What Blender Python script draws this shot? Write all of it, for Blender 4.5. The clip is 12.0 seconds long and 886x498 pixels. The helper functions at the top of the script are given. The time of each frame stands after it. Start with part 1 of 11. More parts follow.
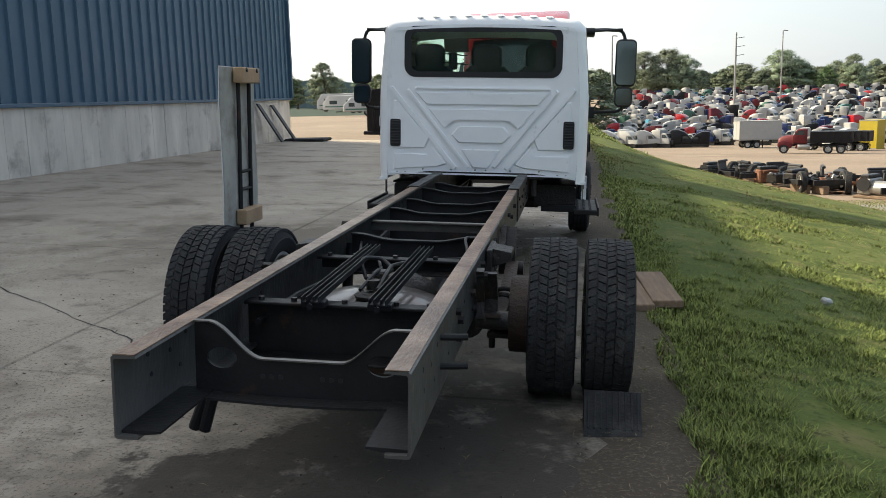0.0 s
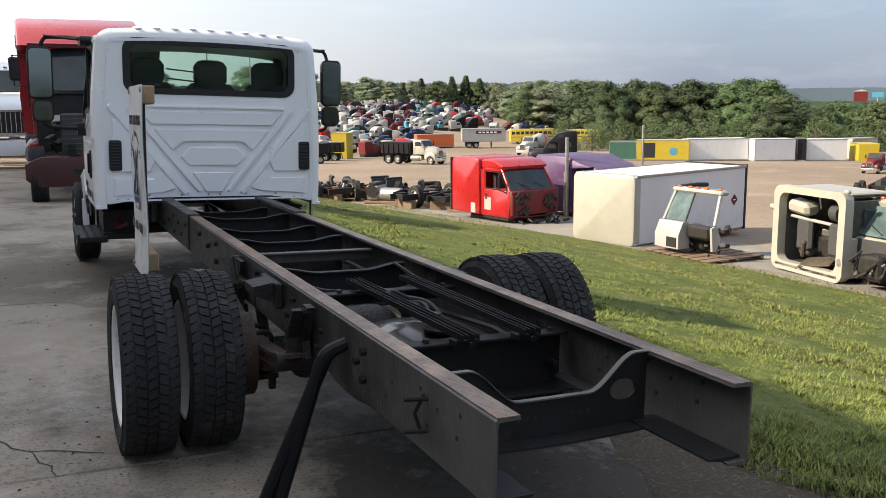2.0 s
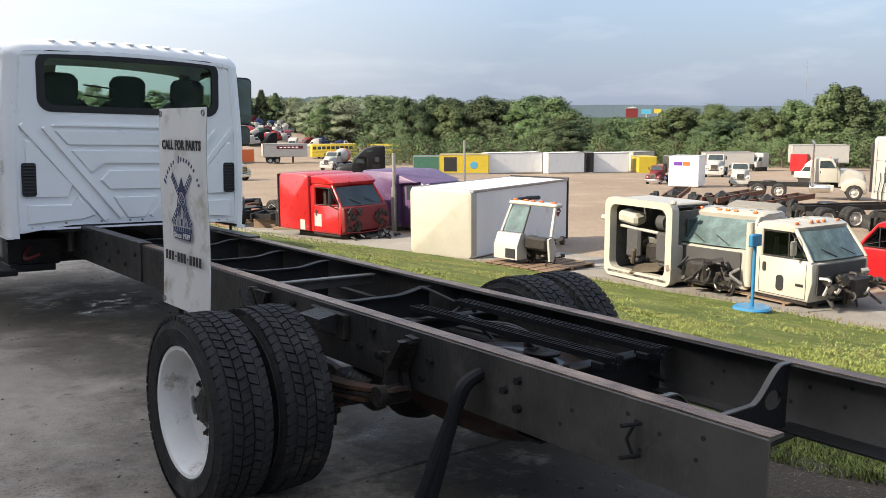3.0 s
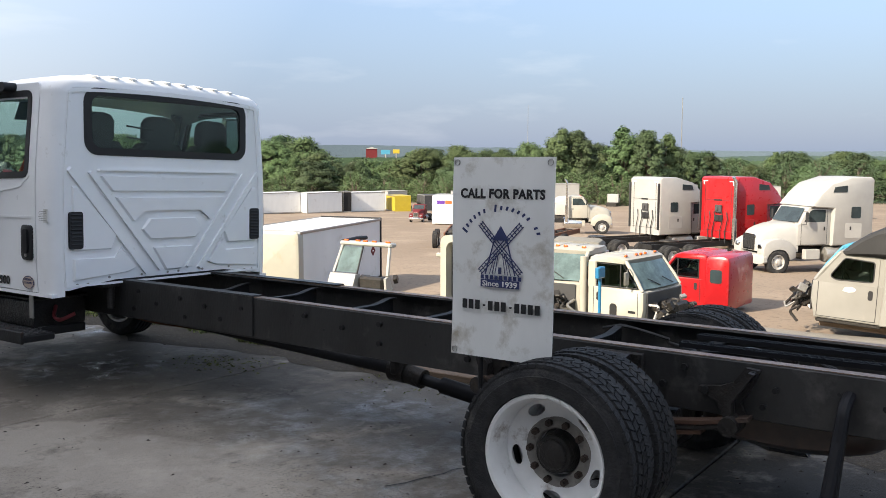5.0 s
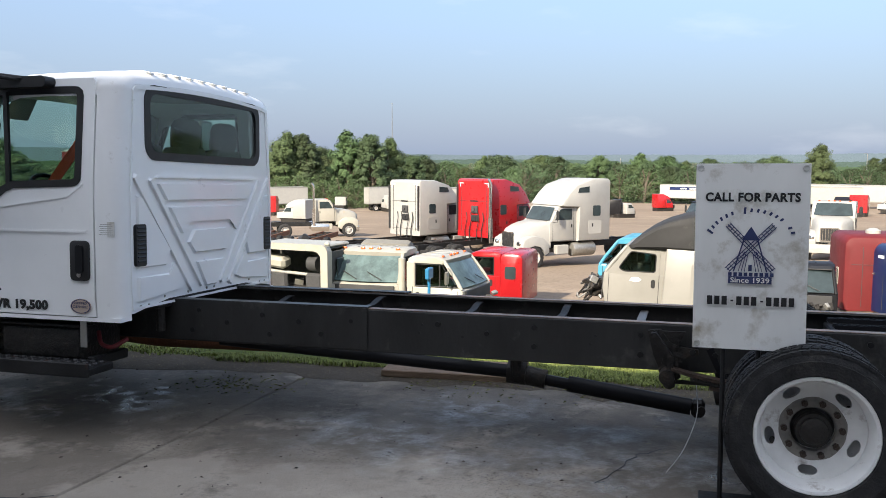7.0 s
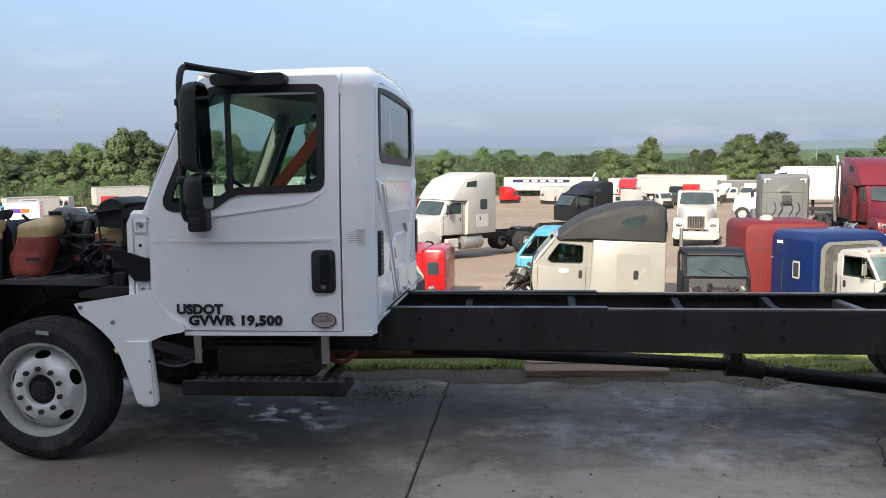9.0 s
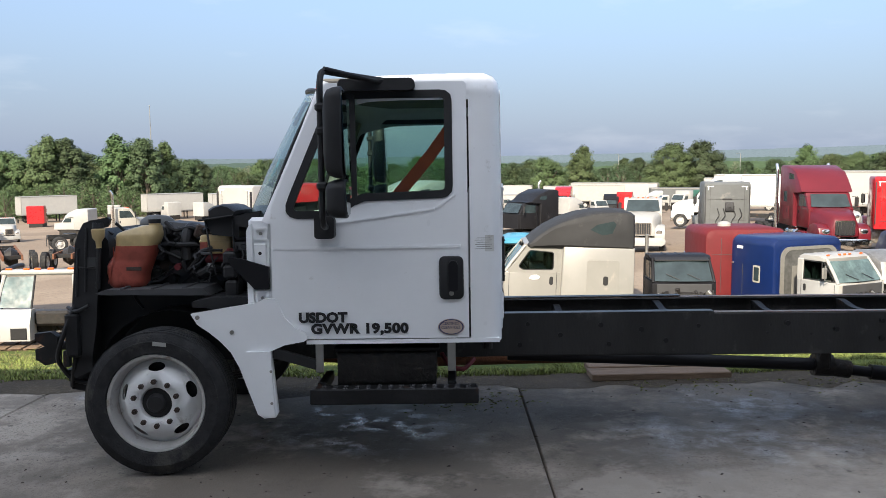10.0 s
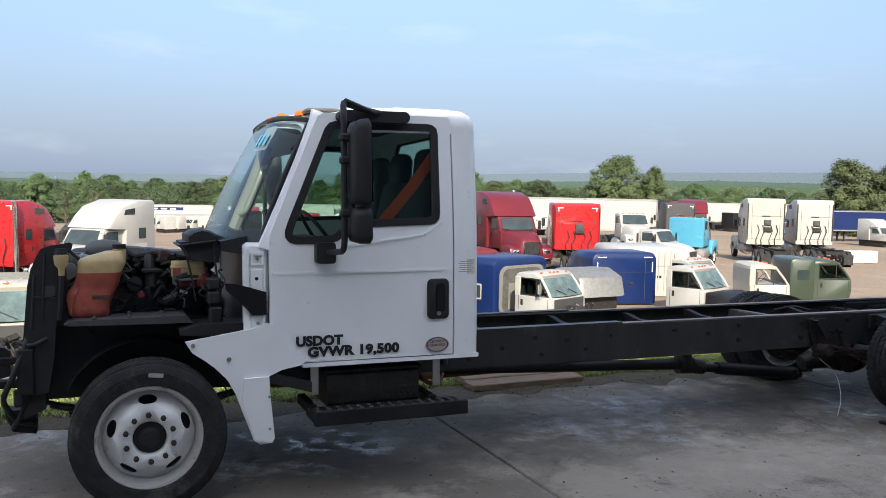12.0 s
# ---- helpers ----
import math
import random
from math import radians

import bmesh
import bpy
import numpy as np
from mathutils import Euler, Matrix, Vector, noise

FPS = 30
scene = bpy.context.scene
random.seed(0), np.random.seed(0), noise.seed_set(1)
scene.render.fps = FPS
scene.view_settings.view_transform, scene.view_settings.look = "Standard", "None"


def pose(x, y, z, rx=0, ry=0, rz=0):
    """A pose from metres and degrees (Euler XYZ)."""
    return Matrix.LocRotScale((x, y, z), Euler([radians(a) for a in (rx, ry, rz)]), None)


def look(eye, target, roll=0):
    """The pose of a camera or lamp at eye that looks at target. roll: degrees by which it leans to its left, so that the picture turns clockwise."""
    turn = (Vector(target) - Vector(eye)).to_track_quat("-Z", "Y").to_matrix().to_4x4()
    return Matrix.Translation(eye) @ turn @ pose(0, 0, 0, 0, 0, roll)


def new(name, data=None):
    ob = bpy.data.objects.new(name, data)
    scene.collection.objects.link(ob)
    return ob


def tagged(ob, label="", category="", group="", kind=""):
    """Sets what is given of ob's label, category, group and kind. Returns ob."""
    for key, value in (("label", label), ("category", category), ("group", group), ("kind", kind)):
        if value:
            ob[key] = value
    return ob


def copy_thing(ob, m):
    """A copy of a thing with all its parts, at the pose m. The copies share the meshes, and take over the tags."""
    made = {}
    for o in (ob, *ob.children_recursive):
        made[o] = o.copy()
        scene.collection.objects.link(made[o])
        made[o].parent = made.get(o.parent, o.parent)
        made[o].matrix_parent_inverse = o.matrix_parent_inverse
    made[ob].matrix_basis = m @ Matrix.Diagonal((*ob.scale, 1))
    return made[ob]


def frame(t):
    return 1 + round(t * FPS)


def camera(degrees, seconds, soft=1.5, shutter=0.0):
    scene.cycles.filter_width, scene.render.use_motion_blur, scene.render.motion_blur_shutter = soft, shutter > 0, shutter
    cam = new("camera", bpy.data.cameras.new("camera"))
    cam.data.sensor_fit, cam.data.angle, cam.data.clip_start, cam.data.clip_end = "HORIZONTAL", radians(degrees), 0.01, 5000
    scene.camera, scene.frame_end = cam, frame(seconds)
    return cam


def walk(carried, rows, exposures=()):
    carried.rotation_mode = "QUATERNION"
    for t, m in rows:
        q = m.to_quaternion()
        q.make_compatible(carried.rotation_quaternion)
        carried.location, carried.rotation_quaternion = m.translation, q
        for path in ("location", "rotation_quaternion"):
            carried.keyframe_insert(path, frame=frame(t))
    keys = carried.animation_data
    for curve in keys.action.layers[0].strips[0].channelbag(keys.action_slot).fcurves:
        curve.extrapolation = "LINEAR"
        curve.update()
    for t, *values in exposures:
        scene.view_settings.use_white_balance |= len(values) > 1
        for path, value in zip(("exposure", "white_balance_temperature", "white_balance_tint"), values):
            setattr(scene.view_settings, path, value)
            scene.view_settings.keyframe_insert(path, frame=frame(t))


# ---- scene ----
cam = camera(53.8, 12.0, 0.7)
PATH = [
    (0, (0.863, -2.208, 1.567), (0.57, -0.26, 1.22), -1.4),
    (0.5, (0.292, -2.283, 1.61), (0.324, -0.318, 1.234), -1.7),
    (1, (-0.325, -2.242, 1.631), (-0.034, -0.299, 1.259), -2.1),
    (1.5, (-0.901, -2.113, 1.654), (-0.329, -0.229, 1.303), -1.6),
    (2, (-1.439, -1.844, 1.668), (-0.602, -0.059, 1.33), -0.6),
    (2.5, (-1.979, -1.553, 1.707), (-0.918, 0.11, 1.382), 0.0),
    (3, (-2.464, -1.179, 1.721), (-1.235, 0.369, 1.412), -0.3),
    (3.2, (-2.67, -1.019, 1.722), (-1.387, 0.487, 1.429), -0.1),
    (4.8, (-4.11, 0.367, 1.776), (-2.513, 1.547, 1.542), 0.5),
    (5, (-4.255, 0.558, 1.768), (-2.619, 1.686, 1.547), 0.1),
    (5.5, (-4.566, 1.109, 1.773), (-2.849, 2.117, 1.584), -0.1),
    (6, (-4.859, 1.646, 1.76), (-3.05, 2.476, 1.565), 0.9),
    (6.5, (-5.103, 2.198, 1.766), (-3.233, 2.877, 1.556), 0.3),
    (7, (-5.355, 2.773, 1.776), (-3.442, 3.319, 1.564), 0.2),
    (7.2, (-5.434, 3.006, 1.795), (-3.506, 3.497, 1.585), 0.1),
    (8.8, (-5.683, 4.935, 1.803), (-3.706, 5.145, 1.586), -0.3),
    (9, (-5.707, 5.169, 1.81), (-3.728, 5.352, 1.586), -0.4),
    (9.5, (-5.767, 5.744, 1.815), (-3.784, 5.85, 1.582), 0.1),
    (10, (-5.77, 6.262, 1.803), (-3.78, 6.286, 1.597), -0.4),
    (10.5, (-5.756, 6.787, 1.797), (-3.767, 6.654, 1.636), 0.9),
    (11, (-5.705, 7.249, 1.789), (-3.74, 6.922, 1.62), 1.8),
    (11.5, (-5.684, 7.657, 1.818), (-3.752, 7.167, 1.648), 1.8),
    (12, (-5.831, 8.061, 1.844), (-3.963, 7.364, 1.69), 1.1),
]
walk(cam, [(t, look(eye, target, roll)) for t, eye, target, roll in PATH], ((0, 1.37, 6800, 5), (0.6, 1.61, 6750, 6), (1.1, 1.55, 6750, 8), (1.6, 1.25, 6750, 10), (2.6, 1.41, 6650, 10), (3.2, 1.44, 6600, 10), (5.0, 1.43, 6500, 10), (6.5, 1.42, 6380, 10), (9.0, 1.36, 6300, 10), (11.0, 1.33, 6250, 10), (12, 1.34, 6200, 10)))

# ---- world and light ----
SUN_AZ, SUN_EL = 287.0, 33.0  # compass bearing of the sun from +y, degrees clockwise; height
sun_way = Vector((math.sin(radians(SUN_AZ)) * math.cos(radians(SUN_EL)), math.cos(radians(SUN_AZ)) * math.cos(radians(SUN_EL)), math.sin(radians(SUN_EL))))
world = bpy.data.worlds.new("world")
scene.world = world
world.use_nodes = True
wn = world.node_tree
wn.nodes.clear()
wl = wn.links.new


def wnode(kind, **kw):
    n = wn.nodes.new(kind)
    for k, v in kw.items():
        n.inputs[k.replace("_", " ")].default_value = v
    return n


sky = wnode("ShaderNodeTexSky")
sky.sky_type = "NISHITA"
sky.sun_disc = False
sky.sun_elevation = radians(SUN_EL)
sky.sun_rotation = radians(SUN_AZ)
sky.air_density, sky.dust_density, sky.ozone_density = 1.0, 1.2, 2.0
wbg = wnode("ShaderNodeBackground", Strength=0.15)
wout = wnode("ShaderNodeOutputWorld")
wco = wnode("ShaderNodeTexCoord")
wsep = wnode("ShaderNodeSeparateXYZ")
wl(wco.outputs["Generated"], wsep.inputs["Vector"])
# morning haze: thick at the horizon, thinning upwards, brighter towards the sun
hz = wnode("ShaderNodeMapRange", From_Min=0.0, From_Max=0.30, To_Min=0.92, To_Max=0.62)
hz.interpolation_type = "SMOOTHSTEP"
wl(wsep.outputs["Z"], hz.inputs["Value"])
dot = wnode("ShaderNodeVectorMath")
dot.operation = "DOT_PRODUCT"
dot.inputs[1].default_value = sun_way
wl(wco.outputs["Generated"], dot.inputs[0])
glow = wnode("ShaderNodeMapRange", From_Min=-0.33, From_Max=0.95, To_Min=0.0, To_Max=1.0)
wl(dot.outputs["Value"], glow.inputs["Value"])
hcol = wnode("ShaderNodeMix")
hcol.data_type = "RGBA"
hcol.inputs["A"].default_value = (0.82, 1.0, 1.40, 1)
hcol.inputs["B"].default_value = (4.8, 4.68, 4.48, 1)
wl(glow.outputs["Result"], hcol.inputs["Factor"])
hmix = wnode("ShaderNodeMix")
hmix.data_type = "RGBA"
wl(hz.outputs["Result"], hmix.inputs["Factor"])
wl(sky.outputs["Color"], hmix.inputs["A"])
wl(hcol.outputs["Result"], hmix.inputs["B"])
# thin streaks of cloud
wmap = wnode("ShaderNodeMapping", Scale=(1.2, 2.2, 9.0))
wnoi = wnode("ShaderNodeTexNoise", Scale=2.2, Detail=7.0, Roughness=0.55)
wramp = wnode("ShaderNodeMapRange", From_Min=0.56, From_Max=0.80, To_Min=0.0, To_Max=0.22)
wmix = wnode("ShaderNodeMix")
wmix.data_type = "RGBA"
wmix.inputs["B"].default_value = (3.2, 3.2, 3.2, 1)
wl(wco.outputs["Generated"], wmap.inputs["Vector"])
wl(wmap.outputs["Vector"], wnoi.inputs["Vector"])
wl(wnoi.outputs["Fac"], wramp.inputs["Value"])
wl(wramp.outputs["Result"], wmix.inputs["Factor"])
wl(hmix.outputs["Result"], wmix.inputs["A"])
wl(wmix.outputs["Result"], wbg.inputs["Color"])
wl(wbg.outputs["Background"], wout.inputs["Surface"])

sun_data = bpy.data.lights.new("sun", "SUN")
sun_data.energy, sun_data.angle, sun_data.color = 3.9, radians(0.9), (1.0, 0.87, 0.68)
sun_lamp = new("sun", sun_data)
sun_lamp.matrix_world = look(sun_way * 200, (0, 0, 0))


# ---- ground heights ----
def smooth(a, b, v):
    v = min(max((v - a) / (b - a), 0.0), 1.0)
    return v * v * (3 - 2 * v)


EDGE = 1.4  # where the concrete ends and the grass bank begins


def apron_z(x, y):
    return 0.079 - 0.037 * x - 0.0087 * min(y, 30.0)


def yard_z(x, y):
    d = math.hypot(x, y - 5)
    az = math.degrees(math.atan2(x, y - 5))
    k = 1 - 0.5 * smooth(88, 120, az)
    z = -1.75 - 0.042 * k * min(d, 120) - 0.02 * k * max(0, min(d, 300) - 120)
    rise = smooth(37, 23, az) * smooth(-30, 2, az)
    return z + rise * max(0.0, min(d, 335) - 150) * 0.0535


def bank_foot(y):
    return 13.6 - 6.0 * smooth(20, 46, y) - 4.0 * smooth(46, 80, y)


def ground_z(x, y):
    if x <= EDGE:
        return apron_z(x, y)
    foot = bank_foot(y)
    u = (x - EDGE) / (foot - EDGE)
    s = smooth(0, 1, u) * 0.35 + min(u, 1.0) * 0.65
    if x < foot:
        return apron_z(EDGE, y) * (1 - s) + yard_z(foot, y) * s - 0.10 * smooth(EDGE, 4.2, x) * smooth(9.0, 5.0, x)
    return yard_z(x, y)


# ---- materials ----
def mat(name, col, rough=0.5, metal=0.0, vary=0.12, scale=6.0, bump=0.0, bscale=40.0, dirt=None, dirt_amt=0.0,
        dscale=1.5, coat=0.0, spec=0.5, rvary=0.1, stretch=(1, 1, 1)):
    """A surface with two scales of variation in colour, gloss and relief."""
    m = bpy.data.materials.new(name)
    m.use_nodes = True
    nt = m.node_tree
    b = nt.nodes["Principled BSDF"]
    ln = nt.links.new

    def node(kind, **kw):
        n = nt.nodes.new(kind)
        for k, v in kw.items():
            n.inputs[k].default_value = v
        return n

    tc = nt.nodes.new("ShaderNodeTexCoord")
    mp = node("ShaderNodeMapping", Scale=stretch)
    ln(tc.outputs["Object"], mp.inputs["Vector"])
    n1 = node("ShaderNodeTexNoise", Scale=scale, Detail=5.0, Roughness=0.6)
    ln(mp.outputs["Vector"], n1.inputs["Vector"])
    hsv = node("ShaderNodeHueSaturation", Color=(*col, 1))
    mr = node("ShaderNodeMapRange")
    mr.inputs["From Min"].default_value, mr.inputs["From Max"].default_value = 0.3, 0.7
    mr.inputs["To Min"].default_value, mr.inputs["To Max"].default_value = 1 - vary, 1 + vary
    ln(n1.outputs["Fac"], mr.inputs["Value"])
    val = mr.outputs["Result"]
    ln(val, hsv.inputs["Value"])
    colour = hsv.outputs["Color"]
    if dirt:
        n2 = node("ShaderNodeTexNoise", Scale=dscale, Detail=9.0, Roughness=0.68)
        ln(tc.outputs["Object"], n2.inputs["Vector"])
        dr = node("ShaderNodeMapRange")
        dr.inputs["From Min"].default_value = 0.66 - dirt_amt * 0.4
        dr.inputs["From Max"].default_value = 0.80 - dirt_amt * 0.25
        ln(n2.outputs["Fac"], dr.inputs["Value"])
        mx = nt.nodes.new("ShaderNodeMix")
        mx.data_type = "RGBA"
        mx.inputs["B"].default_value = (*dirt, 1)
        ln(dr.outputs["Result"], mx.inputs["Factor"])
        ln(colour, mx.inputs["A"])
        colour = mx.outputs["Result"]
    ln(colour, b.inputs["Base Color"])
    n3 = node("ShaderNodeTexNoise", Scale=scale * 2.3, Detail=3.0)
    ln(tc.outputs["Object"], n3.inputs["Vector"])
    rr = node("ShaderNodeMapRange")
    rr.inputs["To Min"].default_value, rr.inputs["To Max"].default_value = max(0.02, rough - rvary), min(1.0, rough + rvary)
    ln(n3.outputs["Fac"], rr.inputs["Value"])
    ln(rr.outputs["Result"], b.inputs["Roughness"])
    b.inputs["Metallic"].default_value = metal
    b.inputs["Coat Weight"].default_value = coat
    b.inputs["Specular IOR Level"].default_value = spec
    if bump:
        n4 = node("ShaderNodeTexNoise", Scale=bscale, Detail=4.0)
        ln(mp.outputs["Vector"], n4.inputs["Vector"])
        bp = node("ShaderNodeBump", Strength=bump, Distance=0.02)
        ln(n4.outputs["Fac"], bp.inputs["Height"])
        ln(bp.outputs["Normal"], b.inputs["Normal"])
    return m


def glass(name, tint, thin=0.35):
    """A car pane: part clear, part tinted, with a mirror-like face."""
    m = bpy.data.materials.new(name)
    m.use_nodes = True
    nt = m.node_tree
    nt.nodes.clear()
    out = nt.nodes.new("ShaderNodeOutputMaterial")
    tr = nt.nodes.new("ShaderNodeBsdfTransparent")
    tr.inputs["Color"].default_value = (*tint, 1)
    gl = nt.nodes.new("ShaderNodeBsdfGlossy")
    gl.inputs["Roughness"].default_value = 0.03
    fr = nt.nodes.new("ShaderNodeLayerWeight")
    fr.inputs["Blend"].default_value = 0.5
    pw = nt.nodes.new("ShaderNodeMath")
    pw.operation = "POWER"
    pw.inputs[1].default_value = 4.0
    ad = nt.nodes.new("ShaderNodeMath")
    ad.operation = "MULTIPLY_ADD"
    ad.inputs[1].default_value, ad.inputs[2].default_value = 0.8, 0.03
    mx = nt.nodes.new("ShaderNodeMixShader")
    ln = nt.links.new
    ln(fr.outputs["Facing"], pw.inputs[0])
    ln(pw.outputs[0], ad.inputs[0])
    ln(ad.outputs[0], mx.inputs["Fac"])
    ln(tr.outputs["BSDF"], mx.inputs[1])
    ln(gl.outputs["BSDF"], mx.inputs[2])
    ln(mx.outputs["Shader"], out.inputs["Surface"])
    return m


M = {}
M["white_paint"] = mat("white_paint", (0.85, 0.862, 0.87), 0.32, vary=0.03, scale=2.5, coat=0.3, dirt=(0.45, 0.43, 0.38), dirt_amt=0.08, dscale=5)
M["cream_paint"] = mat("cream_paint", (0.35, 0.335, 0.29), 0.38, vary=0.06, scale=2, coat=0.2, dirt=(0.35, 0.30, 0.22), dirt_amt=0.22, dscale=2.5)
M["aged_white"] = mat("aged_white", (0.33, 0.325, 0.31), 0.4, vary=0.06, scale=2, coat=0.1, dirt=(0.38, 0.35, 0.29), dirt_amt=0.2, dscale=2)
# white lifted for bodies seen on their shaded side; aged_white serves sunlit ones
M["sheet_white"] = mat("sheet_white", (0.62, 0.625, 0.62), 0.45, vary=0.05, scale=1.5, dirt=(0.42, 0.40, 0.35), dirt_amt=0.18, dscale=1.2, stretch=(1, 1, 0.3))
M["beige_paint"] = mat("beige_paint", (0.225, 0.218, 0.20), 0.35, vary=0.05, scale=2, coat=0.2, dirt=(0.4, 0.36, 0.3), dirt_amt=0.12)
M["red_paint"] = mat("red_paint", (0.33, 0.008, 0.011), 0.3, vary=0.08, scale=2, coat=0.4, dirt=(0.30, 0.05, 0.04), dirt_amt=0.15)
M["dull_red"] = mat("dull_red", (0.115, 0.012, 0.014), 0.55, spec=0.3, vary=0.12, scale=2, coat=0.0, dirt=(0.10, 0.022, 0.022), dirt_amt=0.25)
M["maroon_paint"] = mat("maroon_paint", (0.10, 0.008, 0.014), 0.35, vary=0.1, scale=2, coat=0.15, spec=0.35)
M["blue_paint"] = mat("blue_paint", (0.004, 0.014, 0.070), 0.35, vary=0.12, scale=2, coat=0.15, spec=0.35)
M["light_blue"] = mat("light_blue", (0.06, 0.25, 0.37), 0.35, vary=0.08, scale=2, coat=0.2, dirt=(0.3, 0.35, 0.36), dirt_amt=0.18)
M["purple_paint"] = mat("purple_paint", (0.075, 0.036, 0.10), 0.42, vary=0.12, scale=2, coat=0.1, dirt=(0.20, 0.15, 0.20), dirt_amt=0.2)
M["green_paint"] = mat("green_paint", (0.03, 0.10, 0.07), 0.4, vary=0.1, scale=2, coat=0.2, dirt=(0.12, 0.13, 0.10), dirt_amt=0.2)
M["dark_green"] = mat("dark_green", (0.035, 0.05, 0.035), 0.4, vary=0.1, scale=2, coat=0.2)
M["yellow_paint"] = mat("yellow_paint", (0.40, 0.30, 0.022), 0.42, vary=0.08, scale=2, dirt=(0.35, 0.28, 0.08), dirt_amt=0.18)
M["orange_paint"] = mat("orange_paint", (0.50, 0.11, 0.025), 0.42, vary=0.08, scale=2)
M["grey_paint"] = mat("grey_paint", (0.10, 0.105, 0.105), 0.45, vary=0.1, scale=2, dirt=(0.22, 0.21, 0.19), dirt_amt=0.15)
M["charcoal"] = mat("charcoal", (0.050, 0.050, 0.052), 0.55, spec=0.3, vary=0.1, scale=2, dirt=(0.15, 0.14, 0.13), dirt_amt=0.12)
M["roof_charcoal"] = mat("roof_charcoal", (0.030, 0.030, 0.031), 0.65, spec=0.2, vary=0.12, scale=2, dirt=(0.07, 0.068, 0.064), dirt_amt=0.12)
M["black_paint"] = mat("black_paint", (0.012, 0.012, 0.014), 0.45, vary=0.15, scale=3, spec=0.18)
M["frame_black"] = mat("frame_black", (0.017, 0.017, 0.0175), 0.55, spec=0.2, vary=0.3, scale=5, bump=0.15, bscale=60, dirt=(0.10, 0.045, 0.022), dirt_amt=0.15, dscale=3.5)
M["rail_paint"] = mat("rail_paint", (0.022, 0.0216, 0.0212), 0.42, spec=0.45, vary=0.4, scale=4, bump=0.15, bscale=70, dirt=(0.085, 0.080, 0.076), dirt_amt=0.24, dscale=4, stretch=(1, 1, 0.35), rvary=0.16)


def worn_end(m, col, y0, y1):
    """Dusty bare steel creeping over the paint between y0 and y1 along the rail."""
    nt = m.node_tree
    b = nt.nodes["Principled BSDF"]
    under = b.inputs["Base Color"].links[0].from_socket
    tc = nt.nodes.new("ShaderNodeTexCoord")
    sep = nt.nodes.new("ShaderNodeSeparateXYZ")
    nt.links.new(tc.outputs["Object"], sep.inputs["Vector"])
    n = nt.nodes.new("ShaderNodeTexNoise")
    n.inputs["Scale"].default_value, n.inputs["Detail"].default_value, n.inputs["Roughness"].default_value = 4.5, 9.0, 0.7
    nt.links.new(tc.outputs["Object"], n.inputs["Vector"])
    ad = nt.nodes.new("ShaderNodeMath")
    ad.operation = "MULTIPLY_ADD"
    ad.inputs[1].default_value = 2.6
    nt.links.new(n.outputs["Fac"], ad.inputs[0])
    nt.links.new(sep.outputs["Y"], ad.inputs[2])
    mr = nt.nodes.new("ShaderNodeMapRange")
    mr.inputs["From Min"].default_value, mr.inputs["From Max"].default_value = y1 + 1.3, y0 + 1.3
    mr.inputs["To Max"].default_value = 0.55
    nt.links.new(ad.outputs[0], mr.inputs["Value"])
    mx = nt.nodes.new("ShaderNodeMix")
    mx.data_type = "RGBA"
    mx.inputs["B"].default_value = (*col, 1)
    nt.links.new(mr.outputs["Result"], mx.inputs["Factor"])
    nt.links.new(under, mx.inputs["A"])
    nt.links.new(mx.outputs["Result"], b.inputs["Base Color"])


worn_end(M["rail_paint"], (0.13, 0.122, 0.112), 0.0, 1.4)
M["rail_top"] = mat("rail_top", (0.25, 0.165, 0.11), 0.40, vary=0.55, scale=6, bump=0.35, bscale=80, dirt=(0.10, 0.047, 0.025), dirt_amt=0.62, dscale=5, stretch=(1, 0.35, 1))
M["dark_rust"] = mat("dark_rust", (0.045, 0.028, 0.02), 0.6, vary=0.4, scale=9, bump=0.4, bscale=60, dirt=(0.09, 0.04, 0.02), dirt_amt=0.25)
M["lip_steel"] = mat("lip_steel", (0.10, 0.09, 0.08), 0.42, metal=0.1, vary=0.25, scale=9, dirt=(0.05, 0.04, 0.03), dirt_amt=0.25)
M["rust"] = mat("rust", (0.14, 0.055, 0.025), 0.8, vary=0.35, scale=9, bump=0.4, bscale=60, dirt=(0.05, 0.03, 0.02), dirt_amt=0.3)
M["greasy"] = mat("greasy", (0.021, 0.019, 0.0175), 0.45, spec=0.3, vary=0.35, scale=12, bump=0.5, bscale=45, dirt=(0.05, 0.035, 0.025), dirt_amt=0.25, dscale=6)
M["steel"] = mat("steel", (0.32, 0.31, 0.29), 0.42, metal=0.7, vary=0.15, scale=10, dirt=(0.12, 0.08, 0.05), dirt_amt=0.2)
M["chrome"] = mat("chrome", (0.75, 0.75, 0.74), 0.14, metal=1.0, vary=0.05)
M["rubber"] = mat("rubber", (0.028, 0.028, 0.029), 0.75, spec=0.18, vary=0.3, scale=14, bump=0.4, bscale=90, dirt=(0.085, 0.079, 0.07), dirt_amt=0.3, dscale=5)
M["black_plastic"] = mat("black_plastic", (0.021, 0.021, 0.022), 0.5, spec=0.3, vary=0.15, scale=8, bump=0.08, bscale=200)
M["wheel_white"] = mat("wheel_white", (0.76, 0.76, 0.75), 0.42, vary=0.08, scale=6, dirt=(0.20, 0.14, 0.10), dirt_amt=0.2, dscale=8)
M["wheel_grey"] = mat("wheel_grey", (0.42, 0.41, 0.39), 0.5, metal=0.1, vary=0.12, scale=8, dirt=(0.15, 0.10, 0.07), dirt_amt=0.3, dscale=8)
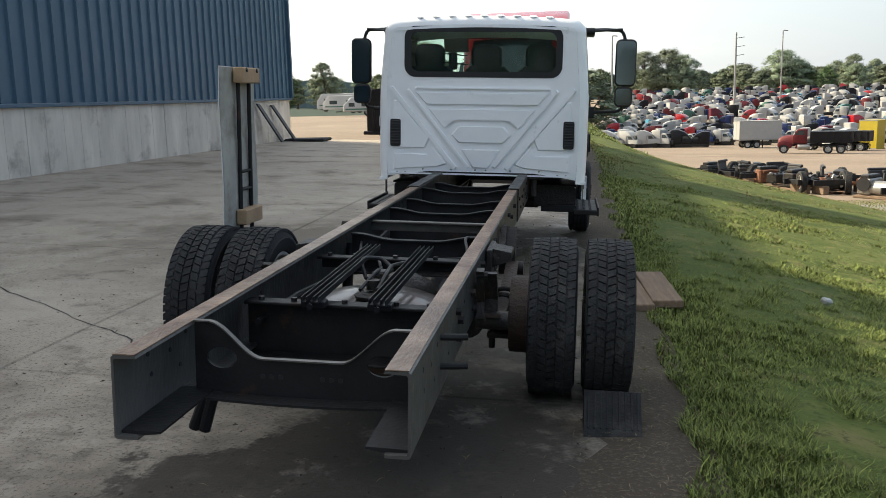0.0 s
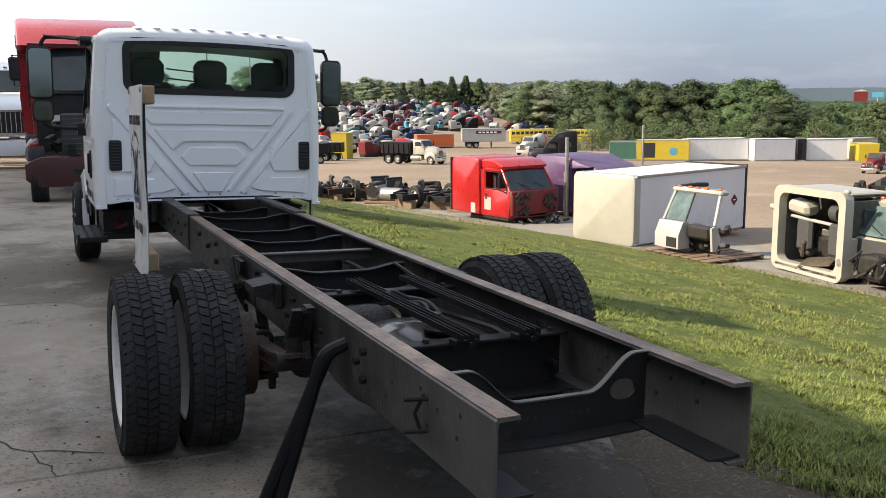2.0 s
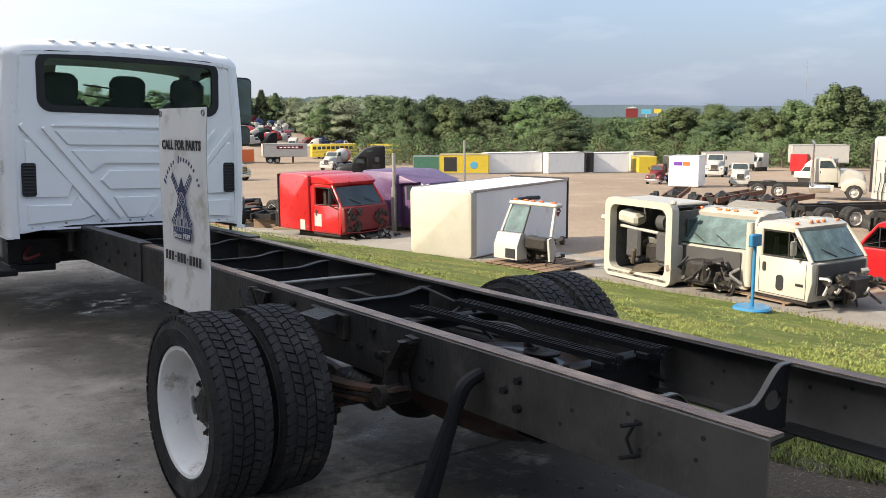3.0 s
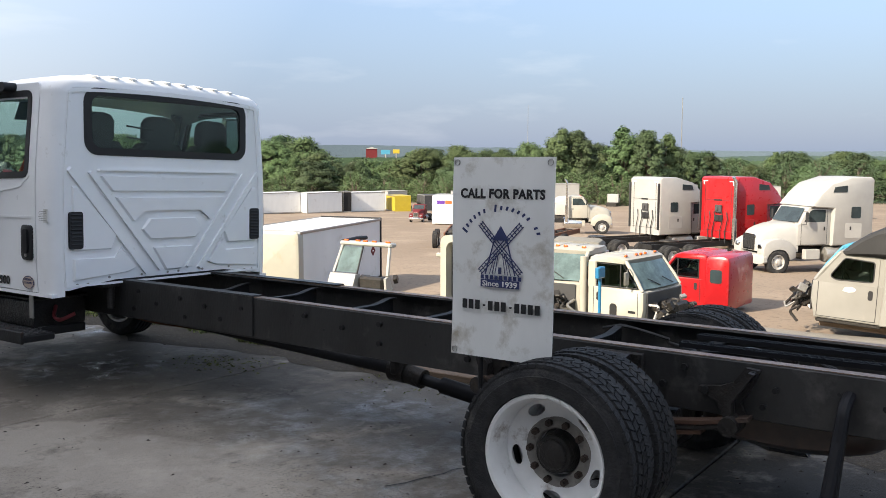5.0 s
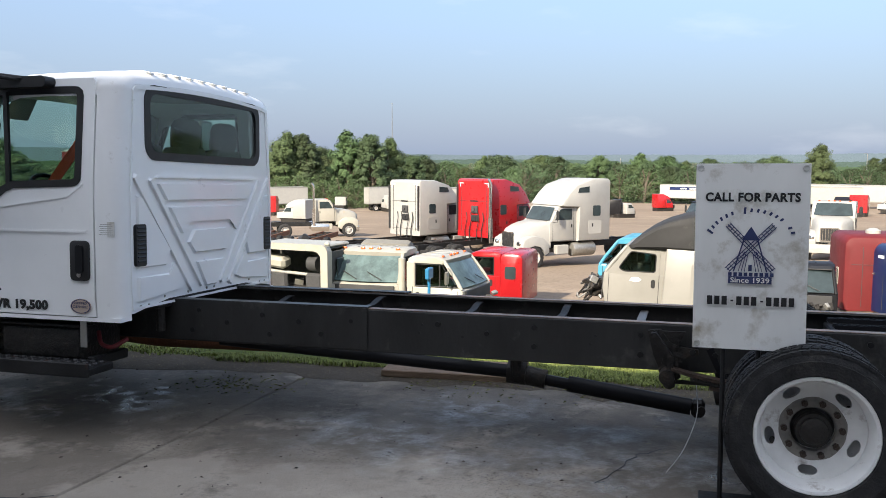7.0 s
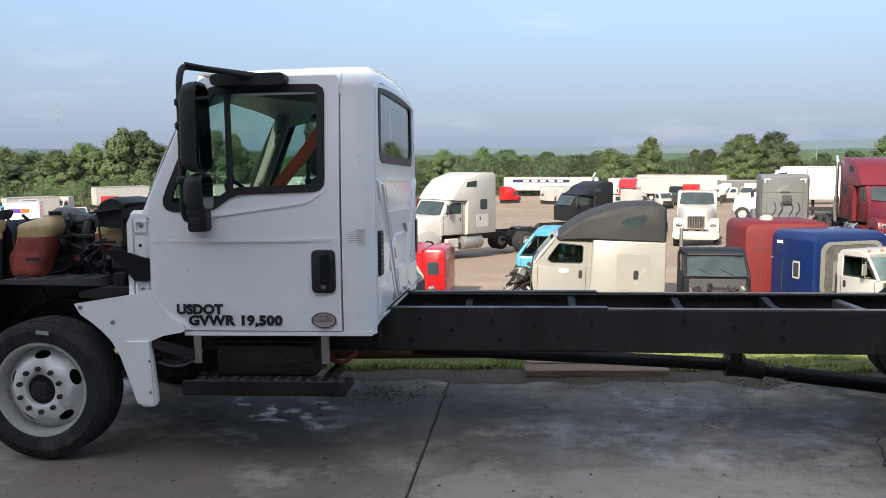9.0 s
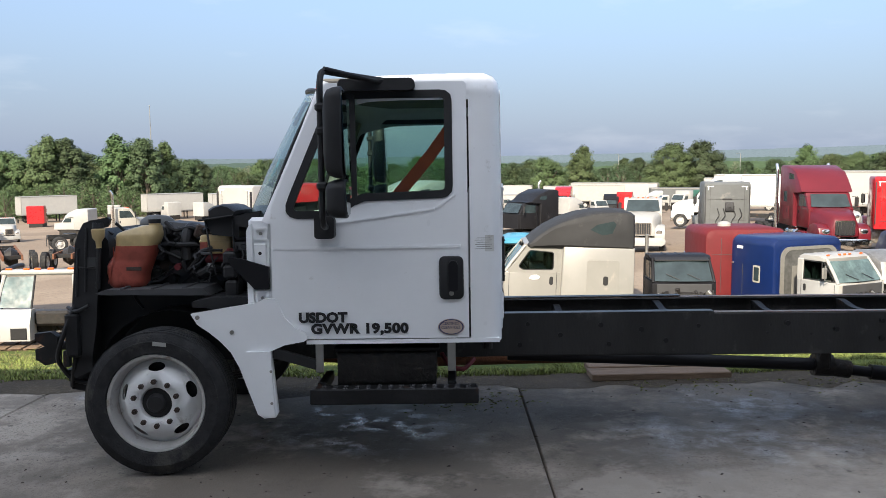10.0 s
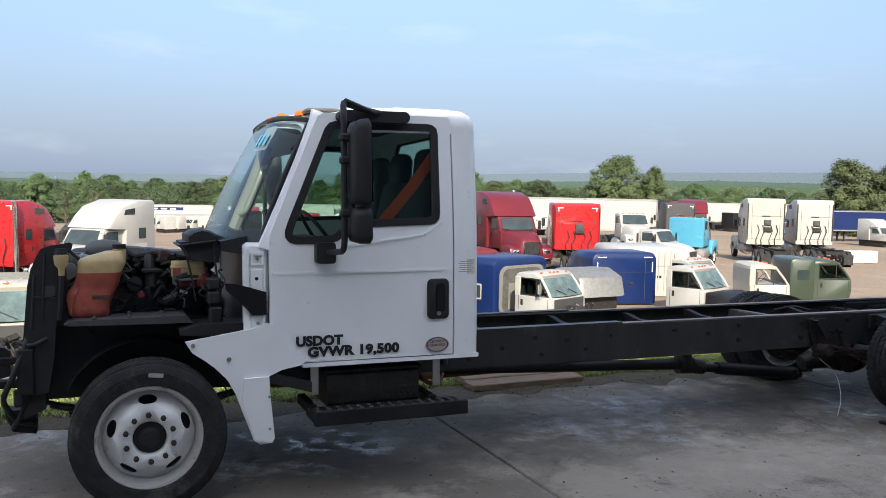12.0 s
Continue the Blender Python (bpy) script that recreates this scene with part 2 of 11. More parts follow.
# dust grey, darkened further to paint the shading inside the wheel dish
M["wheel_dust_shade"] = mat("wheel_dust_shade", (0.24, 0.225, 0.205), 0.7, vary=0.3, scale=12, bump=0.2, bscale=60, dirt=(0.07, 0.05, 0.04), dirt_amt=0.35, dscale=12)
M["glass"] = glass("glass", (0.74, 0.84, 0.80))
M["glass_dark"] = glass("glass_dark", (0.40, 0.48, 0.46))
# dusty panes; the teal also paints in the reflection of the sky
M["glass_dust_sky"] = mat("glass_dust_sky", (0.085, 0.125, 0.125), 0.12, vary=0.4, scale=2.5, spec=0.5, dirt=(0.04, 0.055, 0.055), dirt_amt=0.4, dscale=1.6)
M["glass_far"] = mat("glass_far", (0.028, 0.040, 0.044), 0.08, vary=0.3, scale=2, spec=0.5)
M["mirror"] = mat("mirror", (0.15, 0.17, 0.165), 0.03, metal=1.0, vary=0.02)
M["seat_grey"] = mat("seat_grey", (0.045, 0.045, 0.048), 0.9, vary=0.15, scale=20, bump=0.2, bscale=150)
M["trim_grey"] = mat("trim_grey", (0.16, 0.155, 0.14), 0.7, vary=0.1, scale=10)
M["amber"] = mat("amber", (0.62, 0.11, 0.015), 0.2, vary=0.1, coat=0.5)
M["wood"] = mat("wood", (0.17, 0.115, 0.075), 0.85, vary=0.3, scale=5, bump=0.4, bscale=30, stretch=(6, 0.6, 6))
M["raw_wood"] = mat("raw_wood", (0.36, 0.24, 0.14), 0.8, vary=0.2, scale=5, bump=0.3, bscale=30)
M["grey_concrete"] = mat("grey_concrete", (0.42, 0.40, 0.36), 0.85, vary=0.12, scale=2.5, bump=0.25, bscale=25, dirt=(0.22, 0.20, 0.17), dirt_amt=0.2, dscale=0.8)


# ---- mesh building ----
class Geo:
    """Vertices and faces of one mesh."""

    def __init__(self):
        self.v, self.f = [], []

    def add(self, verts, faces):
        o = len(self.v)
        self.v += [tuple(p) for p in verts]
        self.f += [tuple(i + o for i in f) for f in faces]
        return self

    def box(self, c, s, bev=0.0, m=None):
        """A box of size s about c with chamfered edges; m turns it about c."""
        hx, hy, hz = s[0] / 2, s[1] / 2, s[2] / 2
        b = min(bev, hx * 0.9, hy * 0.9, hz * 0.9)
        sg = [(i, j, k) for i in (-1, 1) for j in (-1, 1) for k in (-1, 1)]
        if b <= 0:
            vs = [Vector((i * hx, j * hy, k * hz)) for i, j, k in sg]
            fs = [(0, 1, 3, 2), (4, 6, 7, 5), (0, 4, 5, 1), (2, 3, 7, 6), (0, 2, 6, 4), (1, 5, 7, 3)]
        else:
            vs, fs, ix = [], [], {}
            for n, (i, j, k) in enumerate(sg):
                ix[(i, j, k)] = 3 * n
                vs += [Vector((i * hx, j * (hy - b), k * (hz - b))), Vector((i * (hx - b), j * hy, k * (hz - b))), Vector((i * (hx - b), j * (hy - b), k * hz))]
            for i in (-1, 1):
                q = [ix[(i, a, c_)] for a, c_ in ((-1, -1), (1, -1), (1, 1), (-1, 1))]
                fs.append(tuple(q if i > 0 else q[::-1]))
                q = [ix[(a, i, c_)] + 1 for a, c_ in ((-1, -1), (-1, 1), (1, 1), (1, -1))]
                fs.append(tuple(q if i > 0 else q[::-1]))
                q = [ix[(a, c_, i)] + 2 for a, c_ in ((-1, -1), (1, -1), (1, 1), (-1, 1))]
                fs.append(tuple(q if i > 0 else q[::-1]))
            for i in (-1, 1):
                for j in (-1, 1):
                    q = (ix[(i, j, -1)], ix[(i, j, 1)], ix[(i, j, 1)] + 1, ix[(i, j, -1)] + 1)
                    fs.append(q if i * j < 0 else q[::-1])
                    q = (ix[(i, -1, j)] + 2, ix[(i, 1, j)] + 2, ix[(i, 1, j)], ix[(i, -1, j)])
                    fs.append(q if i * j < 0 else q[::-1])
                    q = (ix[(-1, i, j)] + 1, ix[(1, i, j)] + 1, ix[(1, i, j)] + 2, ix[(-1, i, j)] + 2)
                    fs.append(q if i * j < 0 else q[::-1])
            for i, j, k in sg:
                n = ix[(i, j, k)]
                fs.append((n, n + 1, n + 2) if i * j * k > 0 else (n, n + 2, n + 1))
        r = (m.to_3x3() if m else Matrix.Identity(3))
        return self.add([r @ p + Vector(c) for p in vs], fs)

    def loft(self, rings, caps=True, closed=True):
        """Skins rings of equally many points."""
        n, o, vs, fs = len(rings[0]), 0, [], []
        for r in rings:
            vs += [tuple(p) for p in r]
        for a in range(len(rings) - 1):
            for i in range(n if closed else n - 1):
                j = (i + 1) % n
                fs.append((a * n + i, a * n + j, (a + 1) * n + j, (a + 1) * n + i))
        if caps:
            fs.append(tuple(range(n - 1, -1, -1)))
            fs.append(tuple((len(rings) - 1) * n + i for i in range(n)))
        return self.add(vs, fs)

    def prism(self, poly, axis, a, b):
        """Extrudes a 2D outline along an axis: x takes (y, z), y takes (x, z), z takes (x, y)."""
        def put(p, t):
            return (t, p[0], p[1]) if axis == "x" else (p[0], t, p[1]) if axis == "y" else (p[0], p[1], t)
        area = sum(p[0] * q[1] - q[0] * p[1] for p, q in zip(poly, poly[1:] + poly[:1]))
        if (area < 0) != (axis == "y"):
            poly = poly[::-1]
        return self.loft([[put(p, a) for p in poly], [put(p, b) for p in poly]])

    def lathe(self, prof, c, axis="x", seg=32, closed=False):
        """Turns a profile of (along, radius) about an axis through c."""
        rings = []
        for k in range(seg):
            t = 2 * math.pi * k / seg
            co, si = math.cos(t), math.sin(t)
            r = []
            for u, rad in prof:
                p = {"x": (u, rad * co, rad * si), "y": (rad * si, u, rad * co), "z": (rad * co, rad * si, u)}[axis]
                r.append((p[0] + c[0], p[1] + c[1], p[2] + c[2]))
            rings.append(r)
        n, vs, fs = len(prof), [], []
        for r in rings:
            vs += r
        for k in range(seg):
            k2 = (k + 1) % seg
            for i in range(n if closed else n - 1):
                j = (i + 1) % n
                fs.append((k * n + i, k2 * n + i, k2 * n + j, k * n + j))
        return self.add(vs, fs)

    def cyl(self, a, b, r, seg=12, r2=None):
        """A rod from a to b."""
        a, b = Vector(a), Vector(b)
        d = (b - a).normalized()
        u = d.orthogonal().normalized()
        w = d.cross(u)
        r2 = r if r2 is None else r2
        ring = lambda p, q: [p + (u * math.cos(2 * math.pi * k / seg) + w * math.sin(2 * math.pi * k / seg)) * q for k in range(seg)]
        return self.loft([ring(a, r), ring(b, r2)])

    def tube(self, pts, r, seg=8):
        """A bent tube through points."""
        pts = [Vector(p) for p in pts]
        rings, u = [], None
        for i, p in enumerate(pts):
            d = (pts[min(i + 1, len(pts) - 1)] - pts[max(i - 1, 0)]).normalized()
            u = d.orthogonal().normalized() if u is None else (u - d * u.dot(d)).normalized()
            w = d.cross(u)
            rings.append([p + (u * math.cos(2 * math.pi * k / seg) + w * math.sin(2 * math.pi * k / seg)) * r for k in range(seg)])
        return self.loft(rings)

    def mesh(self, name, materials, smooth_deg=34, slots=None):
        me = bpy.data.meshes.new(name)
        me.from_pydata(self.v, [], self.f)
        for m in (materials if isinstance(materials, (list, tuple)) else [materials]):
            me.materials.append(m)
        if slots:
            me.polygons.foreach_set("material_index", slots)
        if smooth_deg:
            me.shade_smooth()
            me.set_sharp_from_angle(angle=radians(smooth_deg))
        return me


def part(name, geo, material, parent, label="", smooth_deg=34, m=None):
    """One mesh object under a thing or a part."""
    ob = new(name, geo if isinstance(geo, bpy.types.Mesh) else geo.mesh(name, material, smooth_deg))
    ob.parent = parent
    if m is not None:
        ob.matrix_basis = m
    return tagged(ob, label)


def parts_each(name, geos, material, parent, label="", smooth_deg=34):
    """Alike parts, each a mesh of its own."""
    for g_ in geos:
        part(name, g_, material, parent, label, smooth_deg)


def thing(name, label, category, m=None, group="", kind=""):
    ob = new(name)
    if m is not None:
        ob.matrix_basis = m
    return tagged(ob, label, category, group, kind)


def rounded(w, h, r, n=4, cx=0.0, cy=0.0):
    """The outline of a rounded rectangle."""
    out = []
    for sx_, sy_, a0 in ((1, 1, 0), (-1, 1, 90), (-1, -1, 180), (1, -1, 270)):
        for k in range(n + 1):
            a = radians(a0 + 90 * k / n)
            out.append((cx + sx_ * (w / 2 - r) + r * math.cos(a), cy + sy_ * (h / 2 - r) + r * math.sin(a)))
    return out


def arc(pts, r, n=4, closed=False):
    """Rounds the corners of a line of points."""
    out, m = [], len(pts)
    for i, p in enumerate(pts):
        p = Vector(p)
        if not closed and i in (0, m - 1):
            out.append(p)
            continue
        a, b = Vector(pts[i - 1]) - p, Vector(pts[(i + 1) % m]) - p
        q = min(r, a.length * 0.45, b.length * 0.45)
        p0, p2 = p + a.normalized() * q, p + b.normalized() * q
        for k in range(n + 1):
            t = k / n
            out.append(p0 * (1 - t) ** 2 + p * 2 * t * (1 - t) + p2 * t * t)
    return out


def radial(poly, c, angs):
    """Points of a star-shaped outline in the directions angs from c."""
    out, m = [], len(poly)
    for a in angs:
        dx, dy = math.cos(a), math.sin(a)
        best = None
        for i in range(m):
            x1, y1 = poly[i][0] - c[0], poly[i][1] - c[1]
            x2, y2 = poly[(i + 1) % m][0] - c[0], poly[(i + 1) % m][1] - c[1]
            ex, ey = x2 - x1, y2 - y1
            det = dx * (-ey) + dy * ex
            if abs(det) < 1e-12:
                continue
            t = (x1 * (-ey) + y1 * ex) / det
            s = (dx * y1 - dy * x1) / det
            if t > 0 and -1e-9 <= s <= 1 + 1e-9 and (best is None or t > best):
                best = t
        out.append((c[0] + dx * (best or 0), c[1] + dy * (best or 0)))
    return out


def ring_panel(geo, outer, inner, c, fn, thick):
    """A sheet with an opening: fn(u, v, depth) gives its places."""
    angs = sorted({round(math.atan2(p[1] - c[1], p[0] - c[0]) % (2 * math.pi), 5) for p in list(outer) + list(inner)} | {round(2 * math.pi * k / 48, 5) for k in range(48)})
    keep = [angs[0]]
    for a in angs[1:]:
        if a - keep[-1] > 0.004:
            keep.append(a)
    o, i = radial(outer, c, keep), radial(inner, c, keep)
    loops = [[fn(*p, thick) for p in o], [fn(*p, 0.0) for p in o], [fn(*p, 0.0) for p in i], [fn(*p, thick) for p in i]]
    return geo.loft(loops + [loops[0]], caps=False)


def emboss(geo, poly, fn, h, inset):
    """A raised field with sloping sides, base at depth 0."""
    cx = sum(p[0] for p in poly) / len(poly)
    cy = sum(p[1] for p in poly) / len(poly)
    top = []
    for x, y in poly:
        d = math.hypot(x - cx, y - cy)
        k = max(0.0, 1 - inset * 1.3 / max(d, 1e-6))
        top.append((cx + (x - cx) * k, cy + (y - cy) * k))
    return geo.loft([[fn(x, y, 0.002) for x, y in poly], [fn(x, y, -h) for x, y in top]])


def strip(a, b, w):
    """The outline of a straight band of width w from a to b."""
    dx, dy = b[0] - a[0], b[1] - a[1]
    d = math.hypot(dx, dy)
    nx, ny = -dy / d * w / 2, dx / d * w / 2
    return [(a[0] + nx, a[1] + ny), (b[0] + nx, b[1] + ny), (b[0] - nx, b[1] - ny), (a[0] - nx, a[1] - ny)]


def lettering(words, size, material, parent, m, name="lettering", width=None, bold=0.0, spacing=1.0):
    """Words in the built-in font as a thin mesh; m: x along the words, y up, z outward."""
    cu = bpy.data.curves.new(name, "FONT")
    cu.body, cu.size, cu.extrude, cu.offset, cu.space_character = words, size, 0.0008, bold, spacing
    cu.resolution_u = 3
    tmp = new(name, cu)
    bpy.context.view_layer.update()
    me = bpy.data.meshes.new_from_object(tmp.evaluated_get(bpy.context.evaluated_depsgraph_get()))
    bpy.data.objects.remove(tmp)
    me.materials.clear()
    me.materials.append(material)
    xs = [v.co.x for v in me.vertices]
    k = width / (max(xs) - min(xs)) if width else 1.0
    ob = new(name, me)
    ob.parent = parent
    ob.matrix_basis = m @ Matrix.Diagonal((k, 1, 1, 1)) @ Matrix.Translation((-min(xs), 0, 0))
    return ob


def side_m(x, y, z, left=True):
    """Axes for words on a flank: left flank faces -x and reads towards -y."""
    if left:
        return Matrix(((0, 0, -1, x), (-1, 0, 0, y), (0, 1, 0, z), (0, 0, 0, 1)))
    return Matrix(((0, 0, 1, x), (1, 0, 0, y), (0, 1, 0, z), (0, 0, 0, 1)))


def tyre_geo(rad, width, rim, blocks=44, rows=4, lug=0.011, drive=True):
    """A truck tyre about the x axis with tread blocks or grooves."""
    w = width / 2
    g = Geo()
    r0 = rad - lug
    prof = [(-w * 0.62, rim), (-w * 0.93, rim + 0.02), (-w * 1.0, (rim + r0) / 2 + 0.02), (-w * 0.97, r0 - 0.045), (-w * 0.88, r0 - 0.012), (-w * 0.8, r0),
            (w * 0.8, r0), (w * 0.88, r0 - 0.012), (w * 0.97, r0 - 0.045), (w * 1.0, (rim + r0) / 2 + 0.02), (w * 0.93, rim + 0.02), (w * 0.62, rim)]
    if not drive:
        tread = []
        for u0, u1 in ((-0.80, -0.56), (-0.47, -0.2), (-0.12, 0.12), (0.2, 0.47), (0.56, 0.80)):
            tread += [(u0 * w, r0 - 0.004), (u0 * w + 0.002, rad - abs(u0) * 0.004), (u1 * w - 0.002, rad - abs(u1) * 0.004), (u1 * w, r0 - 0.004)]
        prof = prof[:5] + tread + prof[7:]
    g.lathe(prof, (0, 0, 0), "x", 48)
    return g


def tread_block(rad, width, r, blocks=44, rows=4, lug=0.011):
    """One tread block of row r, standing at the tyre's first place."""
    w, r0 = width / 2, rad - lug
    cell = 2 * w * 0.94 / rows
    u = -w * 0.94 + cell * (r + 0.5)
    la, lc, sk = 2 * math.pi / blocks * 0.43, cell * 0.44, 2 * math.pi / blocks * (0.16 if r % 2 else -0.16)
    edge = 0.006 if r in (0, rows - 1) else 0.0
    vs = []
    for rr, sh in ((r0 - 0.012, 1.0), (rad - edge, 0.93)):
        for da, du in ((-la, -lc), (la, -lc), (la, lc), (-la, lc)):
            q = da * sh + sk * du / lc
            vs.append((u + du * sh, rr * math.cos(q), rr * math.sin(q)))
    return vs, [(0, 1, 5, 4), (1, 2, 6, 5), (2, 3, 7, 6), (3, 0, 4, 7), (4, 5, 6, 7)]


def tread_turn(k, r, blocks=44):
    return pose(0, 0, 0, 360 * (k + (0.0, 0.38, 0.62, 0.30, 0.80)[r % 5]) / blocks, 0, 0)


def weld(me):
    """Join the touching wedges of a disc into one skin."""
    bm = bmesh.new()
    bm.from_mesh(me)
    bmesh.ops.remove_doubles(bm, verts=bm.verts, dist=0.0006)
    bm.to_mesh(me)
    bm.free()
    return me


def wheel_disc(g, r1, r2, x1, x2, holes=5, hr=(0.03, 0.05), thick=0.008, rm=None, flat_to=None):
    """A dished disc between radii r1 (at x1) and r2 (at x2) with oval hand holes."""
    step = 2 * math.pi / holes
    for k in range(holes):
        a0 = k * step
        outer = [(r1, -step / 2 + step * i / 10) for i in range(11)] + [(r2, step / 2 - step * i / 10) for i in range(11)]
        rm = rm or (r1 + r2) / 2 + 0.012
        # work in a flattened sector: u = radius, v = angle * mean radius
        outer = [(r, v * rm) for r, v in outer]
        inner = [(rm + hr[0] * math.cos(t), hr[1] * math.sin(t)) for t in [2 * math.pi * i / 20 for i in range(20)]]

        def fn(u, v, d, a0=a0):
            q = a0 + v / rm
            f = max(0.0, (u - (flat_to or r1)) / (r2 - (flat_to or r1)))
            x = x1 + (x2 - x1) * (f * f * (3 - 2 * f))
            return (x + d, u * math.cos(q), u * math.sin(q))
        ring_panel(g, outer, inner, (rm, 0.0), fn, thick)
    return g

# ---- ground ----
def ground_mat(name, cols, scale, rough, bump, fine=60.0, wet=False):
    """Ground with blotches at three scales between four colours."""
    m = bpy.data.materials.new(name)
    m.use_nodes = True
    nt = m.node_tree
    b = nt.nodes["Principled BSDF"]
    ln = nt.links.new
    tc = nt.nodes.new("ShaderNodeTexCoord")

    def noi(s, detail=6.0, ro=0.6):
        n = nt.nodes.new("ShaderNodeTexNoise")
        n.inputs["Scale"].default_value, n.inputs["Detail"].default_value, n.inputs["Roughness"].default_value = s, detail, ro
        ln(tc.outputs["Object"], n.inputs["Vector"])
        return n

    def rng(src, a, z, lo=0.0, hi=1.0):
        r = nt.nodes.new("ShaderNodeMapRange")
        r.inputs["From Min"].default_value, r.inputs["From Max"].default_value = a, z
        r.inputs["To Min"].default_value, r.inputs["To Max"].default_value = lo, hi
        ln(src, r.inputs["Value"])
        return r.outputs["Result"]

    def mix(f, a, z):
        x = nt.nodes.new("ShaderNodeMix")
        x.data_type = "RGBA"
        ln(f, x.inputs["Factor"])
        for s, k in ((a, "A"), (z, "B")):
            if isinstance(s, tuple):
                x.inputs[k].default_value = (*s, 1)
            else:
                ln(s, x.inputs[k])
        return x.outputs["Result"]

    big, mid, small = noi(scale * 0.25), noi(scale), noi(fine, 4.0, 0.7)
    c = mix(rng(big.outputs["Fac"], 0.38, 0.62), cols[0], cols[1])
    c = mix(rng(mid.outputs["Fac"], 0.52, 0.68), c, cols[2])
    c = mix(rng(small.outputs["Fac"], 0.52, 0.68, 0.0, 0.7), c, cols[3])
    ln(c, b.inputs["Base Color"])
    r = rng(mid.outputs["Fac"], 0.3, 0.7, rough - 0.1, min(1.0, rough + 0.08))
    if wet:
        w = noi(1.7, 6.0, 0.66)

        def blot(cx, cy, rx, ry, edge):
            """A ragged blot about a place, as a mask."""
            mp = nt.nodes.new("ShaderNodeMapping")
            mp.inputs["Location"].default_value = (-cx / rx, -cy / ry, 0)
            mp.inputs["Scale"].default_value = (1 / rx, 1 / ry, 0)
            ln(tc.outputs["Object"], mp.inputs["Vector"])
            le = nt.nodes.new("ShaderNodeVectorMath")
            le.operation = "LENGTH"
            ln(mp.outputs["Vector"], le.inputs[0])
            ad = nt.nodes.new("ShaderNodeMath")
            ad.operation = "MULTIPLY_ADD"
            ad.inputs[1].default_value = 2.6
            ln(w.outputs["Fac"], ad.inputs[0])
            ln(le.outputs["Value"], ad.inputs[2])
            return rng(ad.outputs[0], 1.95 + edge, 1.95 - edge)

        def most(a, z):
            x = nt.nodes.new("ShaderNodeMath")
            x.operation = "MAXIMUM"
            ln(a, x.inputs[0])
            ln(z, x.inputs[1])
            return x.outputs[0]
        # oil stains and painted shade under the truck share this dark mask
        oil_shade = most(blot(0.05, 3.2, 1.6, 4.8, 0.7), blot(-0.2, 6.9, 1.1, 1.5, 0.5))
        oil_shade = most(oil_shade, blot(0.35, 1.2, 1.7, 3.4, 0.3))
        oil_shade = most(oil_shade, most(blot(0.5, -0.2, 2.4, 2.0, 0.25), blot(-0.5, 5.0, 1.4, 1.5, 0.8)))
        oil_shade = most(oil_shade, most(blot(-1.3, 6.7, 1.3, 1.8, 0.5), blot(-1.9, 6.9, 1.9, 1.9, 0.7)))
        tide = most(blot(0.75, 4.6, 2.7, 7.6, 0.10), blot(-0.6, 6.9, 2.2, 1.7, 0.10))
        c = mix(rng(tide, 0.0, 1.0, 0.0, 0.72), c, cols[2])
        # the blot at y 5.6 paints the shade below the propeller shaft
        oil_shade = most(oil_shade, most(blot(0.35, 0.55, 2.0, 2.1, 0.10), blot(0.0, 5.6, 2.0, 2.0, 0.35)))
        c = mix(rng(oil_shade, 0.0, 1.0, 0.0, 0.88), c, cols[3])
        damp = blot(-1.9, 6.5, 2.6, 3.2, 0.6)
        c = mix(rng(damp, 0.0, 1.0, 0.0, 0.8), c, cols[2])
        pale = most(most(blot(-1.6, 5.3, 0.7, 0.7, 0.12), blot(-1.5, 4.2, 0.8, 1.5, 0.15)), most(blot(-3.2, 3.4, 0.9, 1.6, 0.2), blot(-3.0, 8.3, 1.4, 0.8, 0.2)))
        c = mix(rng(pale, 0.0, 1.0, 0.0, 0.45), c, cols[4])
        speck = noi(14.0, 3.0, 0.5)
        c = mix(rng(speck.outputs["Fac"], 0.70, 0.74, 0.0, 0.7), c, cols[3])
        drip = noi(3.1, 8.0, 0.7)
        c = mix(rng(drip.outputs["Fac"], 0.56, 0.70, 0.0, 0.55), c, cols[3])
        scuff = noi(1.1, 9.0, 0.72)
        c = mix(rng(scuff.outputs["Fac"], 0.55, 0.66, 0.0, 0.38), c, cols[2])
        c = mix(rng(scuff.outputs["Fac"], 0.44, 0.34, 0.0, 0.5), c, cols[4])
        ln(c, b.inputs["Base Color"])
        wf = most(blot(-0.55, 4.5, 0.65, 0.95, 0.55), blot(0.3, 4.2, 0.5, 0.7, 0.4))
        wf = most(wf, most(blot(0.9, 8.6, 0.5, 0.7, 0.2), blot(-0.9, 3.1, 1.3, 1.3, 0.5)))
        wisp = noi(5.0, 5.0, 0.65)
        spots = nt.nodes.new("ShaderNodeMath")
        spots.operation = "MULTIPLY"
        ln(blot(-0.15, 6.9, 0.75, 0.95, 0.35), spots.inputs[0])
        ln(rng(wisp.outputs["Fac"], 0.48, 0.57), spots.inputs[1])
        wf = most(wf, spots.outputs[0])
        patchy = nt.nodes.new("ShaderNodeMath")
        patchy.operation = "MULTIPLY"
        ln(wf, patchy.inputs[0])
        ln(rng(wisp.outputs["Fac"], 0.42, 0.62, 0.10, 1.0), patchy.inputs[1])
        wf = patchy.outputs[0]
        ln(rng(wf, 0.0, 1.0, 0.15, 0.5), b.inputs["Specular IOR Level"])
        lo = nt.nodes.new("ShaderNodeMix")
        lo.data_type = "FLOAT"
        ln(wf, lo.inputs["Factor"])
        ln(r, lo.inputs["A"])
        lo.inputs["B"].default_value = 0.22
        r = lo.outputs["Result"]
